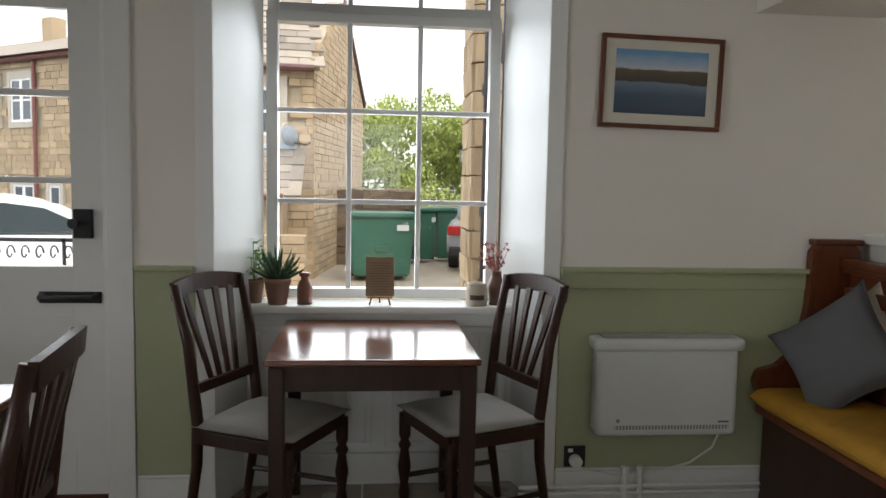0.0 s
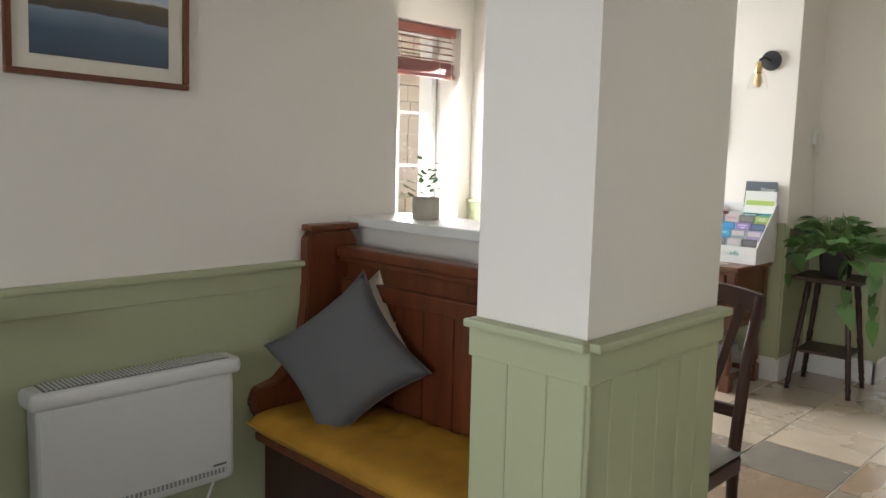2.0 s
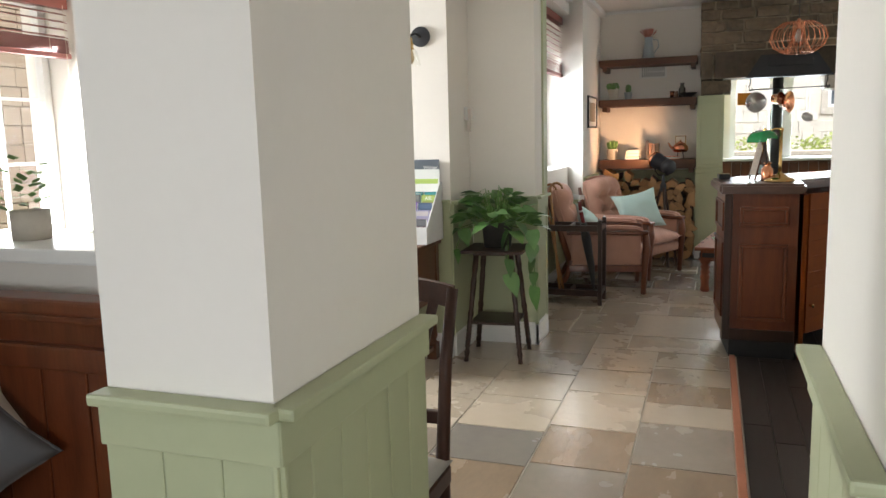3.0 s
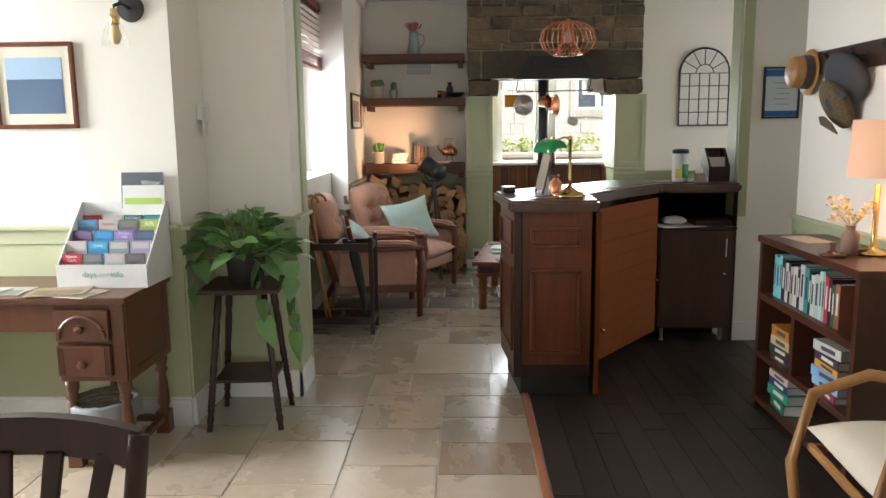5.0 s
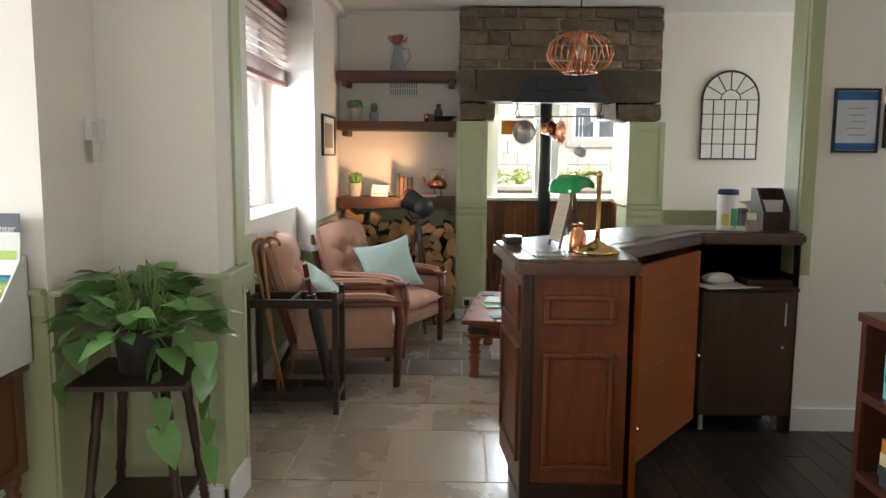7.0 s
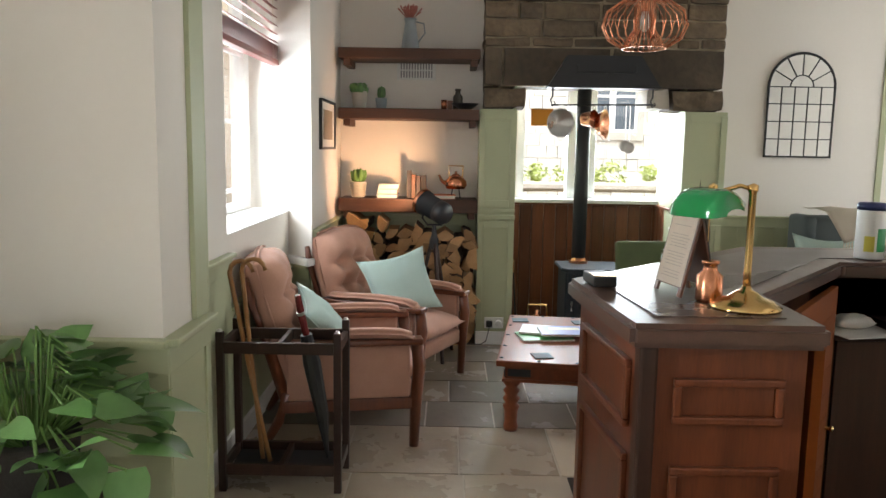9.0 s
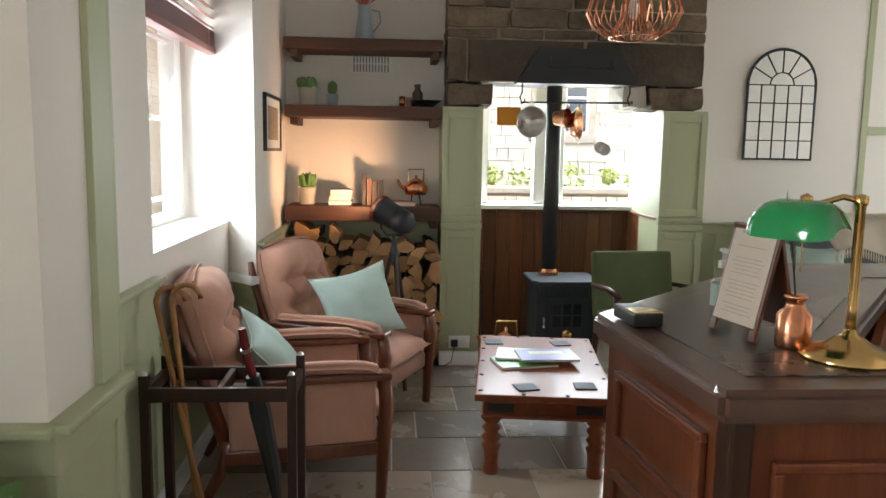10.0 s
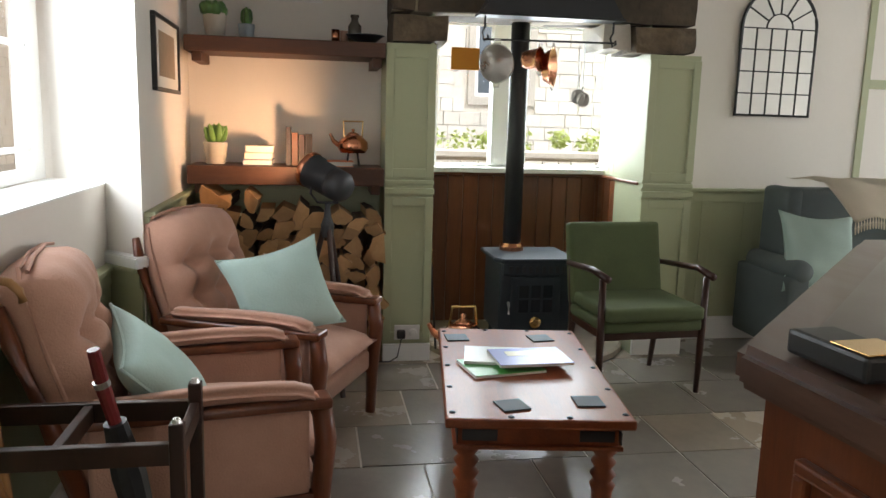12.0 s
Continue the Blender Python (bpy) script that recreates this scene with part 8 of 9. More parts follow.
def far_window(parent, m, x, z, w, h, lights=2):
    part("window_surround", boxes((x - 0.12, x + w + 0.12, -0.06, 0.02, z - 0.15, z), (x - 0.12, x + w + 0.12, -0.06, 0.02, z + h, z + h + 0.18), (x - 0.12, x, -0.06, 0.02, z, z + h), (x + w, x + w + 0.12, -0.06, 0.02, z, z + h)), POTW, parent, m=m)
    for i in range(lights):
        a, b = x + w * i / lights, x + w * (i + 1) / lights
        part("window_frame", boxes((a, a + 0.06, -0.04, 0.0, z, z + h), (b - 0.06, b, -0.04, 0.0, z, z + h), (a + 0.06, b - 0.06, -0.04, 0, z, z + 0.06), (a + 0.06, b - 0.06, -0.04, 0, z + h - 0.06, z + h), (a + 0.06, b - 0.06, -0.035, 0, z + h * 0.5 - 0.025, z + h * 0.5 + 0.025)), GLOSS, parent, m=m)
        part("pane", boxes((a + 0.06, b - 0.06, -0.02, -0.01, z + 0.06, z + h - 0.06)), plain(0.08, 0.1, 0.12, 0.1), parent, m=m)


# cottage with its gable to the yard
cot = thing("cottage", "sandstone cottage with a stone slate roof", "house")
gang = math.degrees(math.atan2(6.0, 0.75))
gm_ = pose(-0.85, 13.0, GZ, 0, 0, gang)
EAV, RID, GW = 3.65, 5.35, 6.05
gt = lambda x: EAV + (RID - EAV) * (1 - abs(2 * x / GW - 1))
part("wall", plate([(0, 0), (GW, 0), (GW, EAV), (GW / 2, RID), (0, EAV)], -0.35, -0.03, gm_ @ pose(0, 0, 0, 90, 0, 0)), MORTAR, cot)
stone_face(cot, gm_, GW, RID, 0.12, 300, top=gt)
fm = pose(-6.8, 12.3, GZ, 0, 0, math.degrees(math.atan2(0.7, 5.95)))
fm = fm @ pose(3.5, 0, 0)
part("wall", boxes((0, 2.48, 0.03, 0.3, 0, EAV)), MORTAR, cot, m=fm)
stone_face(cot, fm @ pose(0.3, 0, 0), 2.2, EAV, 0.13, 160, holes=[(1.05, 1.75, 2.3, 3.3)])
far_window(cot, fm, 1.47, 2.42, 0.48, 0.8, 1)
slate_m = mesh_of("roof_slate", boxes((0, 0.42, 0, 0.5, 0, 0.03)), SLATE)
pitch = math.degrees(math.atan2(RID - EAV, GW / 2))
sl = math.hypot(RID - EAV, GW / 2) + 0.15
part("roof", boxes((-0.1, 2.6, -0.15, sl - 0.1, -0.08, -0.02)), SLATE, cot, m=fm @ pose(0, -0.02, EAV, pitch, 0, 0))
for r in range(10):
    for c in range(8):
        sub("roof_slate", slate_m, cot, fm @ pose(0, -0.02, EAV, pitch, 0, 0) @ pose(-0.75 + c * 0.43 - (r % 2) * 0.2, -0.2 + r * 0.34, 0.0, -3, 0, rs.uniform(-1, 1)))
part("roof", boxes((-0.1, 2.6, -0.15, sl - 0.1, -0.08, -0.02)), SLATE, cot, m=fm @ pose(2.5, GW, EAV, 0, 0, 180) @ pose(0, 0, 0, pitch, 0, 0))
part("gutter", tube([(-0.3, -0.2, EAV - 0.12), (2.5, -0.2, EAV - 0.12)], 0.06, 8), plain(0.12, 0.05, 0.045), cot, m=fm)
part("barge_board", boxes((GW / 2, GW / 2 + sl, -0.08, -0.0, -0.12, 0.0), m=pose(GW / 2, 0, RID + 0.04) @ pose(0, 0, 0, 0, pitch, 0) @ pose(-GW / 2, 0, 0)), plain(0.12, 0.06, 0.05), cot, m=gm_)
dsh = thing("satellite_dish", "grey satellite dish on the cottage wall", "dish", (-1.17, 12.72, 2.07))
part("dish", lathe([(0.001, 0.03), (0.1, 0.015), (0.17, -0.03), (0.17, -0.037), (0.1, 0.0), (0.001, 0.015)], 24, m=pose(0, -0.05, 0, 80, 0, 40), caps=False), plain(0.2, 0.24, 0.28), dsh, soft=True)
part("arm", tube([(0, 0, -0.1), (0.25, -0.1, -0.15), (0.3, 0.05, -0.1)], 0.02, 6), BLACKM, dsh)
porch = thing("porch", "stone slate lean-to porch on the cottage", "porch", (-2.2, 12.0, GZ))
part("wall", boxes((-0.6, 0.95, 0.0, 0.9, 0, 1.4)), SANDST, porch)
lean = math.degrees(math.atan2(0.76, 0.98))
part("roof", boxes((-0.7, 1.0, -0.05, 1.2, -0.06, -0.02)), SLATE, porch, m=pose(0, -0.1, 1.5, lean, 0, 0))
for r in range(6):
    for c in range(5):
        sub("roof_slate", slate_m, porch, pose(0, -0.1, 1.5, lean, 0, 0) @ pose(-0.78 + c * 0.43 - (r % 2) * 0.2 - 0.1 * (c == 4), -0.1 + r * 0.2, 0.0, -4, 0, rs.uniform(-1, 1)))
part("lead_flashing", boxes((-0.7, 1.1, 1.1, 1.28, 0.02, 0.04)), plain(0.35, 0.42, 0.48, 0.4), porch, m=pose(0, -0.1, 1.5, lean, 0, 0))
part("gutter", tube([(-0.7, -0.16, 1.44), (1.0, -0.16, 1.44)], 0.05, 8), plain(0.16, 0.06, 0.05), porch)
lw = thing("yard_wall", "low sandstone yard wall with iron railings", "wall")
lm_ = pose(-3.2, 11.0, GZ)
part("core", boxes((0, 2.4, 0.03, 0.3, 0, 0.9)), MORTAR, lw, m=lm_)
stone_face(lw, lm_, 2.4, 0.9, 0.13, 140)
for i in range(17):
    part("railing_bar", boxes((0.1 + i * 0.09, 0.12 + i * 0.09, 0.12, 0.14, 0.9, 1.38)), BLACKM, lw, m=lm_)
part("railing_rail", boxes((0.08, 1.58, 0.115, 0.145, 1.3, 1.33), (0.08, 1.58, 0.115, 0.145, 0.95, 0.98)), BLACKM, lw, m=lm_)
part("planter", boxes((0.5, 1.3, 0.25, 0.45, 0.9, 1.1), bevel=0.02), plain(0.4, 0.1, 0.05), lw, m=lm_)
corner = thing("own_building_corner", "sandstone wall corner beside the window", "wall")
cm = pose(0.93, 6.0, GZ)
part("core", boxes((0.03, 1.6, 0.03, 0.6, 0, 5.5)), MORTAR, corner, m=cm)
stone_face(corner, cm, 0.4, 5.4, 0.22, 80)
stone_face(corner, pose(0.93, 6.6, GZ, 0, 0, -90), 0.6, 5.4, 0.22, 80)
dp = thing("drainpipe", "black cast iron drainpipe on the wall corner", "drainpipe", (1.0, 5.68, GZ))
part("pipe", lathe([(0.05, 0), (0.05, 5.4)], 16), BLACKM, dp, soft=True)
for z in (0.9, 1.45, 2.35, 3.4):
    part("collar", lathe([(0.062, z), (0.062, z + 0.08)], 16), BLACKM, dp)
part("second_pipe", lathe([(0.035, 0), (0.035, 5.4)], 12, (0.13, 0.05, 0)), plain(0.05, 0.06, 0.1), dp, soft=True)
bw_ = thing("boulder_wall", "rough dark stone wall behind the bins", "wall", (0.9, 15.6, GZ), 5)
for i in range(3):
    for k in range(4):
        part("stone", rough_block(0.55, 0.35, 0.4, i * 3.1 + k, 0.06), STONE, bw_, m=pose(-1.4 + i * 0.52 + 0.2 * (k % 2), 0, 0.2 + k * 0.38, rs.uniform(-8, 8), 0, rs.uniform(-8, 8)))


def bin_(name, label, m, w, d, h, lid=0.08):
    b = thing(name, label, "bin", group="green bins")
    b.matrix_basis = m
    part("body", plate([(-w / 2 * 0.85, 0), (w / 2 * 0.85, 0), (w / 2, h), (-w / 2, h)], -d / 2, d / 2, pose(0, 0, 0.08, 90, 0, 0), bevel=0.03), BINGR, b)
    part("lid", boxes((-w / 2 - 0.04, w / 2 + 0.04, -d / 2 - 0.05, d / 2 + 0.03, h + 0.08, h + 0.08 + lid), bevel=0.03), BINGR, b)
    part("handle", tube([(-w / 3, d / 2 + 0.08, h + 0.02), (w / 3, d / 2 + 0.08, h + 0.02)], 0.02, 8), BINGR, b)
    for s in (-1, 1):
        part("wheel", lathe([(0.08, -0.03), (0.1, -0.02), (0.1, 0.02), (0.08, 0.03)], 16, m=pose(s * w * 0.4, d / 2 - 0.02, 0.1, 0, 90, 0)), BLACKP, b)
    part("number_label", boxes((w * 0.22, w * 0.4, -d / 2 - 0.058, -d / 2 - 0.05, h * 0.86, h * 0.96)), WHITEI, b)
    return b


b1 = bin_("large_bin", "large green communal wheeled bin", pose(0.3, 13.2, GZ + 0.02, 0, 0, 4), 1.12, 0.8, 1.0)
part("front_latch", boxes((-0.12, 0.12, -0.43, -0.4, 0.5, 0.6), bevel=0.01), BINGR, b1)
lettering("12", 0.09, pose(0.38, -0.462, 0.98, 90, 0, 0), WHITEI, b1)
b2 = bin_("wheelie_bin", "dark green wheeled bin by a wall", pose(1.75, 16.3, GZ + 0.02, 0, 0, 8), 0.55, 0.6, 1.0)
copy_thing(b2, pose(1.12, 16.0, GZ + 0.02, 0, 0, 30))


def car(label, paint, m):
    c = thing("parked_car", label, "car")
    c.matrix_basis = m
    side = [(-2.1, 0.3), (-2.15, 0.6), (-2.05, 0.85), (-1.9, 0.95), (-1.25, 1.05), (1.2, 0.98), (1.9, 0.86), (2.12, 0.7), (2.15, 0.4), (2.1, 0.25)]
    part("body", plate(side, -0.86, 0.86, pose(0, 0, 0, 90, 0, 0), bevel=0.09), paint, c, soft=True)
    roof = [(-1.95, 0.94), (-1.6, 1.36), (-1.2, 1.46), (0.0, 1.48), (0.5, 1.4), (1.3, 0.97)]
    part("cabin", plate(roof, -0.7, 0.7, pose(0, 0, 0, 90, 0, 0), bevel=0.1), paint, c, soft=True)
    glassy = plain(0.05, 0.07, 0.08, 0.08)
    for s in (-1, 1):
        part("side_window", plate([(-1.5, 1.04), (-1.3, 1.34), (0.0, 1.38), (0.4, 1.32), (0.95, 1.04)], -0.004, 0.004, pose(0, s * 0.7, 0, 90, 0, 0)), glassy, c)
        part("tail_light", boxes((-2.18, -2.0, s * 0.72 - 0.12, s * 0.72 + 0.12, 0.72, 0.9), bevel=0.03), plain(0.5, 0.02, 0.02, 0.15), c)
        for x in (-1.3, 1.3):
            wh = part("wheel", lathe([(0.22, -0.1), (0.32, -0.09), (0.32, 0.09), (0.22, 0.1)], 24, m=pose(x, s * 0.78, 0.32, 90, 0, 0)), BLACKP, c)
            part("rim", lathe([(0.001, -0.105), (0.2, -0.105), (0.2, 0.105), (0.001, 0.105)], 20, m=pose(x, s * 0.78, 0.32, 90, 0, 0)), STEEL, wh)
    part("rear_window", plate([(-0.55, 0), (0.55, 0), (0.5, 0.36), (-0.5, 0.36)], -0.004, 0.004, pose(-1.93, 0, 1.0, 90 - 0, 0, 90) @ pose(0, 0, 0, -38, 0, 0)), glassy, c)
    part("windscreen", plate([(-0.6, 0), (0.6, 0), (0.55, 0.7), (-0.55, 0.7)], -0.004, 0.004, pose(1.26, 0, 1.0, 90, 0, 90) @ pose(0, 0, 0, 58, 0, 0)), glassy, c)
    part("bumper", boxes((-2.22, -2.1, -0.8, 0.8, 0.3, 0.5), bevel=0.04), BLACKP, c)
    return c


car("white parked car seen through the door", plain(0.75, 0.77, 0.78, 0.15), pose(-4.3, 9.6, GZ, 0, 0, 28))
car("silver parked car with red tail lamps", plain(0.45, 0.47, 0.5, 0.2), pose(2.85, 16.2, GZ, 0, 0, 78))

row = thing("terrace_row", "sandstone terraced house row with slate roof", "house")
rm = pose(-21.2, 29.5, GZ, 0, 0, -35.6)
part("wall", boxes((0, 20, 0.03, 6, 0, 4.75)), MORTAR, row, m=rm)
part("roof", plate([(-0.3, 4.7), (6.3, 4.7), (3, 5.9)], 0, 20, rm @ pose(0, 0, 0, 90, 0, 90)), SLATE, row)
wins = [(13.75, 3.05, 0.5, 1.1), (14.85, 3.05, 0.9, 1.1), (14.85, 0.4, 0.9, 1.05), (16.4, 0.4, 0.45, 1.05), (12.2, 3.05, 0.9, 1.1), (12.2, 0.4, 0.9, 1.05), (17.6, 3.05, 0.9, 1.1)]
stone_face(row, rm @ pose(12.6, 0, 0), 5.4, 4.65, 0.17, 300, holes=[(x - 12.7, x - 12.5 + w, z - 0.1, z + h + 0.1) for x, z, w, h in wins])
for x, z, w, h in wins:
    far_window(row, rm, x, z, w, h, 2 if w > 0.6 else 1)
part("downpipe", tube([(15.95, -0.1, 0), (15.95, -0.1, 4.6)], 0.05, 8), plain(0.2, 0.07, 0.06), row, m=rm)
part("gutter", tube([(0, -0.15, 4.62), (20, -0.15, 4.62)], 0.07, 8), plain(0.16, 0.06, 0.05), row, m=rm)
ch1 = part("chimney", boxes((17.0, 17.9, 2.4, 3.4, 5.5, 7.3), bevel=0.03), SANDST, row, m=rm)
part("chimney_pot", lathe([(0.15, 7.3), (0.12, 7.9)], 14, (17.4, 2.9, 0)), TERRA, ch1, m=rm)
part("chimney", boxes((11.9, 12.4, 2.7, 3.2, 5.5, 6.5), bevel=0.03), SANDST, row, m=rm)
ir = thing("scroll_railing", "black wrought iron railing with scrolls", "railing", (-2.75, 6.3, GZ))
part("rail", boxes((-1.0, 1.2, -0.012, 0.012, 1.17, 1.2), (-1.0, 1.2, -0.012, 0.012, 0.9, 0.92)), BLACKM, ir)
for i in range(20):
    x = -0.95 + i * 0.11
    part("scroll", tube([(x + 0.035 * math.cos(a) * (1 - a / 9), 0, 1.08 + 0.07 * math.sin(a) * (1 - a / 9)) for a in [k * 0.5 for k in range(13)]], 0.007, 5), BLACKM, ir)
for i in range(4):
    part("upright", boxes((-1.0 + i * 0.72, -0.98 + i * 0.72, -0.012, 0.012, 0, 1.2)), BLACKM, ir)


def leafy(name, label, category, at, blobs, leaves, size, material, trunk=None, seed=1, droop=0.3):
    """A tree or bush: tapered trunk with limbs and a crown of many single leaves."""
    t = thing(name, label, category, at)
    q = random.Random(seed)
    if trunk:
        r, h = trunk
        bm = tube([(0, 0, 0), (0.05, 0.02, h * 0.5), (0.0, 0.1, h)], [r, r * 0.7, r * 0.5], 8)
        for cx, cy, cz, br in blobs[:7]:
            tube([(0, 0.05, h * 0.7), (cx * 0.5, cy * 0.5, (h + cz) / 2), (cx, cy, cz)], [r * 0.4, r * 0.22, r * 0.06], 6, bm)
        part("trunk", bm, BARK, t)
    verts, faces = [], []
    for i in range(leaves):
        cx, cy, cz, br = blobs[q.randrange(len(blobs))]
        d = Vector((q.gauss(0, 1), q.gauss(0, 1), q.gauss(0, 1))).normalized() * br * q.uniform(0.35, 1.0) ** 0.5
        p = Vector((cx, cy, cz)) + d
        a = Vector((q.uniform(-1, 1), q.uniform(-1, 1), q.uniform(-1, 0.4) - droop)).normalized() * size * q.uniform(0.6, 1.3)
        s = a.orthogonal().normalized() * a.length * 0.3
        s.rotate(Euler((q.uniform(0, 3), q.uniform(0, 3), 0)))
        k = len(verts)
        verts += [p, p + a * 0.5 + s, p + a, p + a * 0.5 - s]
        faces.append((k, k + 1, k + 2, k + 3))
    me = bpy.data.meshes.new("crown")
    me.from_pydata(verts, [], faces)
    me.materials.append(material)
    o = new("crown", me)
    o.parent = t
    return t


TREEL = mat("tree_leaf", (0.42, 0.48, 0.13), 0.6, (0.26, 0.33, 0.07), 0.8, 6, 0.9, 0.0)
qb = random.Random(6)
blobs = [(qb.uniform(-2.7, 2.9), qb.uniform(-1.5, 1.5), qb.uniform(0.7, 4.2), qb.uniform(0.5, 1.05)) for _ in range(48)]
leafy("willow_tree", "yellow-green willow tree beyond the yard", "tree", (1.4, 24.0, GZ), blobs, 42000, 0.13, TREEL, (0.14, 2.0), 3, 0.6)
blobs2 = [(qb.uniform(-2.2, 2.2), qb.uniform(-1.2, 1.2), qb.uniform(2.0, 4.0), qb.uniform(0.4, 0.9)) for _ in range(16)]
leafy("willow_tree", "thin-leaved tree beyond the street lamp", "tree", (4.2, 25.0, GZ), blobs2, 6000, 0.13, TREEL, (0.16, 2.2), 5, 0.6)
leafy("hedge_bush", "bright green clipped hedge by the railing", "bush", (-3.75, 6.9, GZ), [(x * 0.25, 0.1 * (x % 2), 0.65 + 0.2 * (x % 3), 0.34) for x in range(-2, 2)], 3000, 0.06, TREEL, None, 8, 0.0)
leafy("yard_bush", "green bushes behind the bins", "bush", (2.3, 19.5, GZ), [(x * 0.5, 0, 0.8 + 0.3 * (x % 2), 0.6) for x in range(-4, 5)], 4000, 0.12, TREEL, None, 9, 0.0)
stl = thing("street_lamp", "black lantern street lamp post", "street lamp", (2.9, 23.0, GZ))
part("post", lathe([(0.06, 0), (0.05, 0.6), (0.035, 0.7), (0.03, 2.35)], 12), BLACKM, stl)
part("lantern", lathe([(0.08, 2.35), (0.13, 2.7), (0.13, 2.72), (0.1, 2.72)], 12), plain(0.75, 0.75, 0.7, 0.3), stl)
part("cap", lathe([(0.16, 2.72), (0.08, 2.82), (0.02, 2.9)], 12), BLACKM, stl)

# street side of the lounge
OPPST = mat("weathered_stone", (0.26, 0.2, 0.14), 0.9, (0.15, 0.115, 0.08), 3, 30, 0.9, 0.5, depth=0.01, per_object=0.2)
op = thing("opposite_house", "sandstone house across the lane", "house")
om = pose(3.0, 8.0, GZ)
part("wall", boxes((0, 26, 0.03, 5, 0, 6.5)), MORTAR, op, m=om)
hw = [(2.0, 1.2, 1.0, 1.3), (6.2, 1.2, 1.0, 1.3), (8.4, 1.2, 0.9, 1.3), (2.0, 3.9, 1.0, 1.2), (6.2, 3.9, 1.0, 1.2), (15.0, 1.2, 1.0, 1.3), (20.5, 1.2, 1.0, 1.3), (15.0, 3.9, 1.0, 1.2), (20.5, 3.9, 1.0, 1.2)]
stone_face(op, om, 26, 5.2, 0.2, 300, material=OPPST, holes=[(x - 0.1, x + w + 0.1, z - 0.1, z + h + 0.1) for x, z, w, h in hw])
for x, z, w, h in hw:
    far_window(op, om, x, z, w, h, 2)
part("roof", plate([(-0.3, 6.4), (5.3, 6.4), (2.5, 8.4)], 0, 26, om @ pose(0, 0, 0, 90, 0, 90)), SLATE, op)

# garden behind the stove window
PALEST = mat("pale_stone", (0.74, 0.69, 0.6), 0.9, (0.62, 0.57, 0.49), 3, 30, 0.9, 0.4, per_object=0.1)
gw = thing("garden_wall", "dry stone garden wall outside the back window", "wall")
gmm = pose(13.0, 4.0, GZ, 0, 0, -90)
part("core", boxes((0, 8, 0.03, 0.5, 0, 1.38)), MORTAR, gw, m=gmm)
stone_face(gw, gmm @ pose(2.0, 0, 0.9), 4.2, 0.46, 0.09, 300, material=PALEST)
part("coping", boxes((0, 8, -0.04, 0.5, 1.38, 1.44), bevel=0.01), POTW, gw, m=gmm)
leafy("garden_plants", "leafy green garden plants on the wall", "bush", (13.9, 0.3, GZ), [(qb.uniform(-0.3, 0.4), y * 0.35, 1.42 + qb.uniform(0, 0.16), qb.uniform(0.1, 0.24)) for y in range(-7, 9)], 2400, 0.07, TREEL, None, 12, 0.0)
bh = thing("back_house", "pale sandstone house behind the garden", "house")
bmm = pose(19.0, 7.0, GZ, 0, 0, -90)
part("wall", boxes((3.2, 14, 0.03, 5, 0, 6.0)), PALEST, bh, m=bmm)
hw2 = [(4.6, 2.2, 1.0, 1.4), (8.2, 2.2, 1.0, 1.4)]
stone_face(bh, bmm @ pose(3.2, 0, 0), 8.3, 5.0, 0.24, 300, material=PALEST, holes=[(x - 3.2 - 0.1, x - 3.2 + w + 0.1, z - 0.1, z + h + 0.1) for x, z, w, h in hw2])
for x, z, w, h in hw2:
    far_window(bh, bmm, x, z, w, h, 2)
part("roof", plate([(-0.3, 5.9), (5.3, 5.9), (2.5, 8)], 3.2, 14, bmm @ pose(0, 0, 0, 90, 0, 90)), SLATE, bh)


# ---- floor pieces ----
# The last stone's colour is raised to stand for window sheen on the floor.
FLAGS = [FLAG,
         mat("flagstone_brown", (0.36, 0.265, 0.18), 0.25, (0.23, 0.165, 0.11), 2.4, 20, 1.0, 0.35, coat=0.45, coat_rough=0.2, depth=0.012, per_object=0.12, stretch=(1, 2.5, 1)),
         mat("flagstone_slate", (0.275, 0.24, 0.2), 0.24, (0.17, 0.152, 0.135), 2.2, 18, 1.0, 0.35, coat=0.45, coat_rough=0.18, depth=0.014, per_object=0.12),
         mat("flagstone_sheen", (0.5, 0.415, 0.315), 0.27, (0.37, 0.305, 0.23), 1.8, 16, 1.15, 0.5, coat=0.45, coat_rough=0.2, depth=0.012, per_object=0.2, spec=1.0)]
rf = random.Random(41)


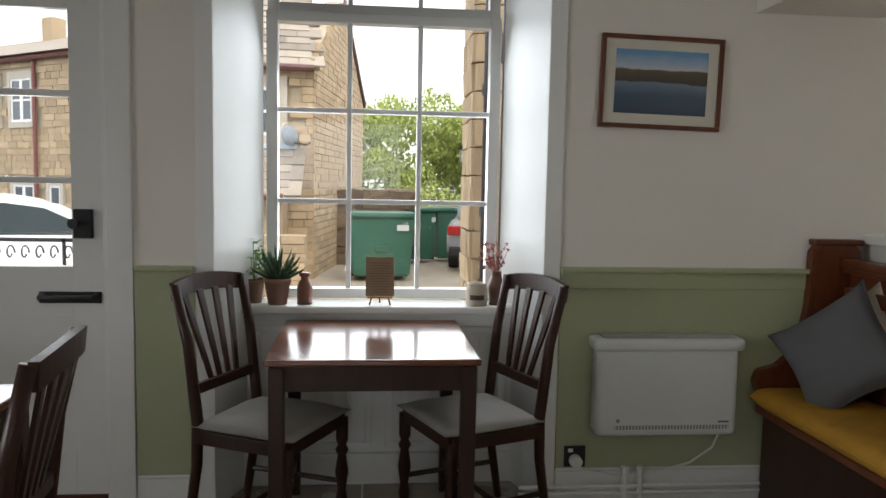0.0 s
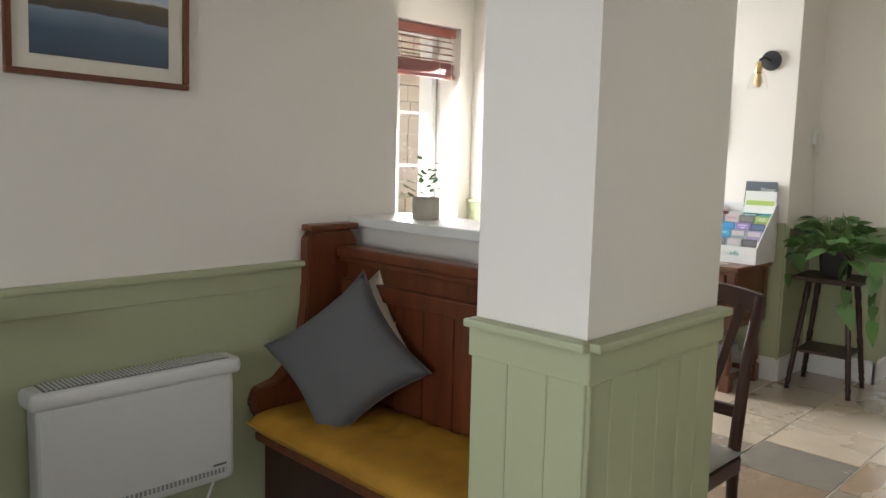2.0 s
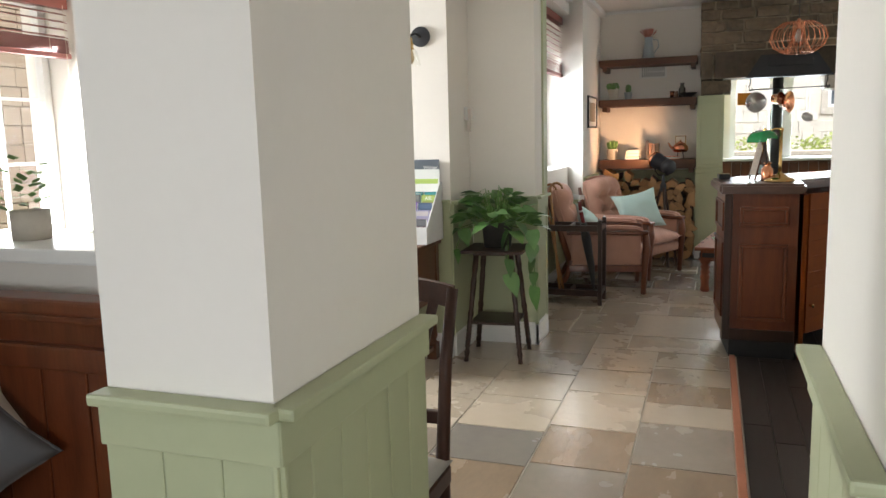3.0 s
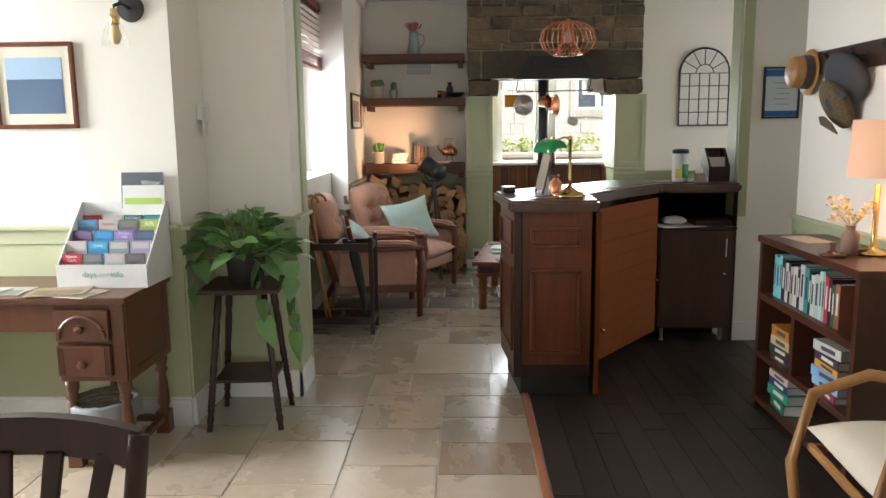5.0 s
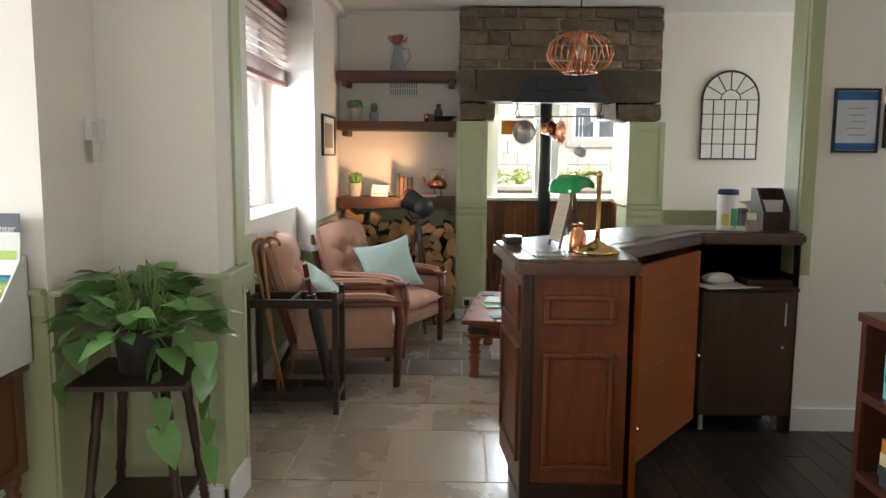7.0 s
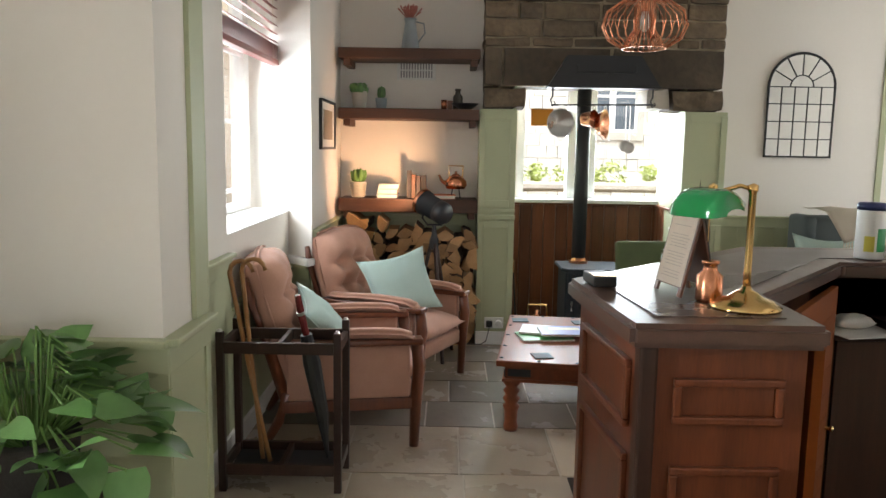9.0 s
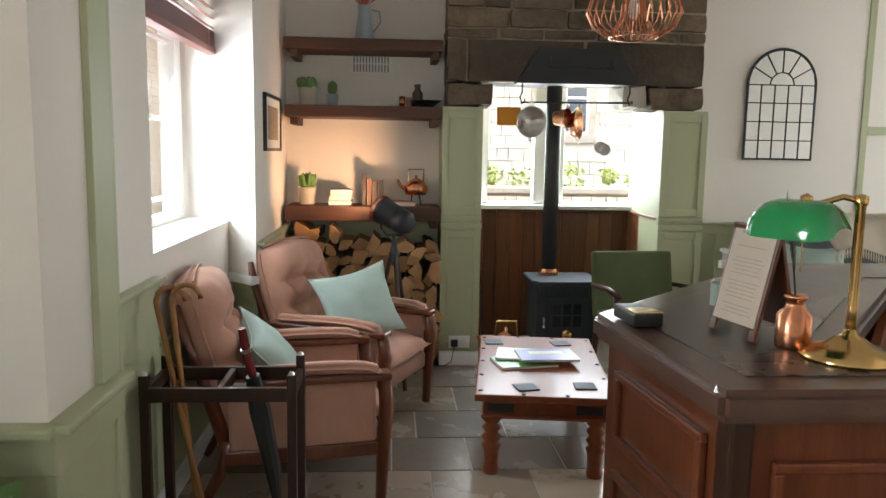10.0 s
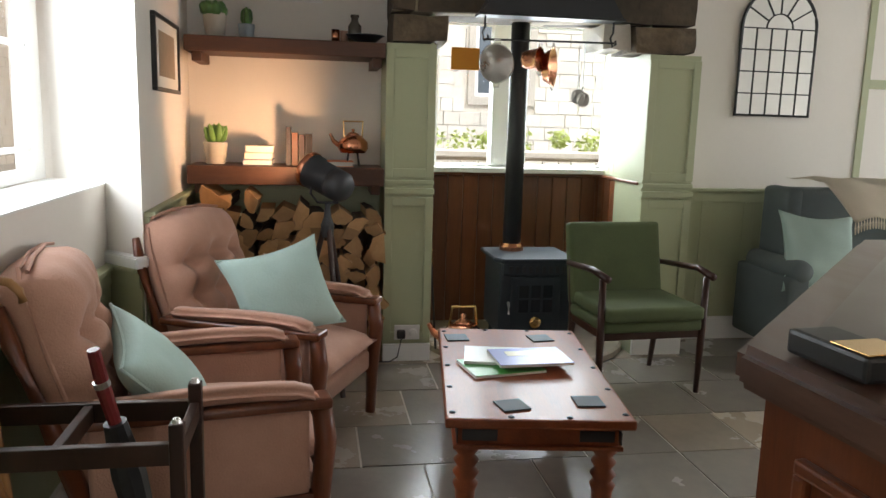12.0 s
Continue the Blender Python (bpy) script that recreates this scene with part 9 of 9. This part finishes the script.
def flag(x0, x1, y0, y1, mix=(5, 2, 2, 0)):
    g = 0.009
    w, d = x1 - x0 - g, y1 - y0 - g
    bm = bmesh.new()
    n = 3
    top = [[bm.verts.new(((i / n - 0.5) * w * (1 if 0 < i < n else 1), (j / n - 0.5) * d, 0 if (i in (0, n) or j in (0, n)) else rf.uniform(-0.0005, 0.002))) for j in range(n + 1)] for i in range(n + 1)]
    for i in range(n):
        for j in range(n):
            bm.faces.new((top[i][j], top[i + 1][j], top[i + 1][j + 1], top[i][j + 1]))
    ring = [top[i][0] for i in range(n)] + [top[n][j] for j in range(n)] + [top[n - i][n] for i in range(n)] + [top[0][n - j] for j in range(n)]
    low = [bm.verts.new((v.co.x * 1.004, v.co.y * 1.004, -0.012)) for v in ring]
    for i in range(len(ring)):
        bm.faces.new((ring[i], low[i], low[(i + 1) % len(ring)], ring[(i + 1) % len(ring)]))
    # Flags from x 4 to 7.7 mostly take the colour with painted-in sheen.
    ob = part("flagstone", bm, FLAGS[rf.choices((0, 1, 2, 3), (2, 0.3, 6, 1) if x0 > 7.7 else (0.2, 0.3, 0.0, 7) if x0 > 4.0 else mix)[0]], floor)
    ob.matrix_basis = pose((x0 + x1) / 2, (y0 + y1) / 2, rf.uniform(-0.001, 0.001))


def lane(y0, y1, cuts):
    for a, b in zip(cuts, cuts[1:]):
        flag(a, b, y0, y1)


def course(x0, x1, cuts):
    for a, b in zip(cuts, cuts[1:]):
        flag(x0, x1, a, b)


def split(a, b, lo, hi):
    cuts = [a]
    while b - cuts[-1] > hi * 1.3:
        cuts.append(cuts[-1] + rf.uniform(lo, hi))
    return cuts + [b]


lane(0.95, 1.38, [2.3, 2.75, 3.4, 3.95, 4.45, 4.75, 5.08, 5.4, 5.72])
lane(1.38, 1.8, [2.3, 2.9, 3.4, 3.85, 4.3, 4.83, 5.25, 5.72])
lane(1.8, 2.25, [2.3, 2.7, 3.3, 3.8, 4.2, 4.65, 5.1, 5.55, 6.1])
lane(2.25, 2.63, [2.3, 2.95, 3.5, 4.1, 4.55, 4.95, 5.3, 5.72])
for y in (2.63, 3.1, 3.6, 4.15, 4.75):
    lane(y, min(y + (0.47, 0.5, 0.55, 0.6, 0.6)[(2.63, 3.1, 3.6, 4.15, 4.75).index(y)], 5.35), split(2.45, 5.3, 0.5, 0.8))
course(5.72, 6.1, [0.95, 1.13, 1.58, 1.8])
course(6.1, 6.75, [0.6, 1.1, 1.58, 2.03, 2.49])
course(6.75, 7.2, [0.3, 0.9, 1.38, 1.9, 2.49])
course(7.2, 7.8, [-5, -4.4, -3.8, -3.1, -2.5, -1.9, -1.3, -0.7, -0.1, 0.45, 0.93, 1.4, 1.95, 2.5])
course(7.8, 8.21, [-5, -4.4, -3.8, -3.1, -2.5, -1.9, -1.3, -0.75, -0.28, 0.09, 0.75, 1.2, 1.58, 2.05, 2.5])
course(8.21, 8.62, [-5, -4.3, -3.6, -3.0, -2.4, -1.8, -1.3, -0.7, -0.28, 0.09, 0.5, 0.97, 1.45, 1.95, 2.5])
course(8.62, 9.07, [-5, -4.4, -3.8, -3.1, -2.5, -1.9, -1.3, -0.8, -0.3, 0.25, 0.75, 1.2, 1.75, 2.32])
course(9.07, 9.5, [-5, -4.3, -3.6, -3.0, -2.4, -1.8, -1.2, -0.6, -0.1, 0.45, 1.0, 1.55, 2.32])
course(9.5, 10.3, [-5, -4.2, -3.4, -2.7, -2.0, -1.3, -0.56, 0.2, 0.9, 1.6, 2.32])
for x0, x1 in ((-3.5, -2.7), (-2.7, -2.0), (-2.0, -1.3), (-1.3, -0.6), (-0.6, 0.1), (0.1, 0.8), (0.8, 1.5), (1.5, 2.3)):
    course(x0, x1, split(-5.0, 3.34, 0.6, 1.0))
strip = struct("threshold_strip", boxes((2.3, 5.74, 0.915, 0.95, -0.004, 0.012), bevel=0.004), mat("copper_strip", (0.4, 0.16, 0.09), 0.4, (0.25, 0.09, 0.05), 4, 40, 0.8, 0.1), "reddish wooden strip between stone and dark boards", "threshold")
for i in range(12):
    y0 = -0.63 + i * 0.128
    y1 = min(y0 + 0.128, 0.914)
    off = rf.uniform(0, 1.0)
    xs = [2.3] + [v for v in (2.3 + off + k * 1.3 for k in range(5)) if 2.5 < v < 7.0] + [7.18]
    for a, b in zip(xs, xs[1:]):
        part("floorboard", boxes((a + 0.002, b - 0.002, y0 + 0.001, y1 - 0.001, -0.008, 0.004), bevel=0.0015), BLACKFL, floor)
for i in range(8):
    part("floorboard", boxes((6.06, 6.8, -0.75 - i * 0.128, -0.632 - i * 0.128, -0.008, 0.004)), BLACKFL, floor)
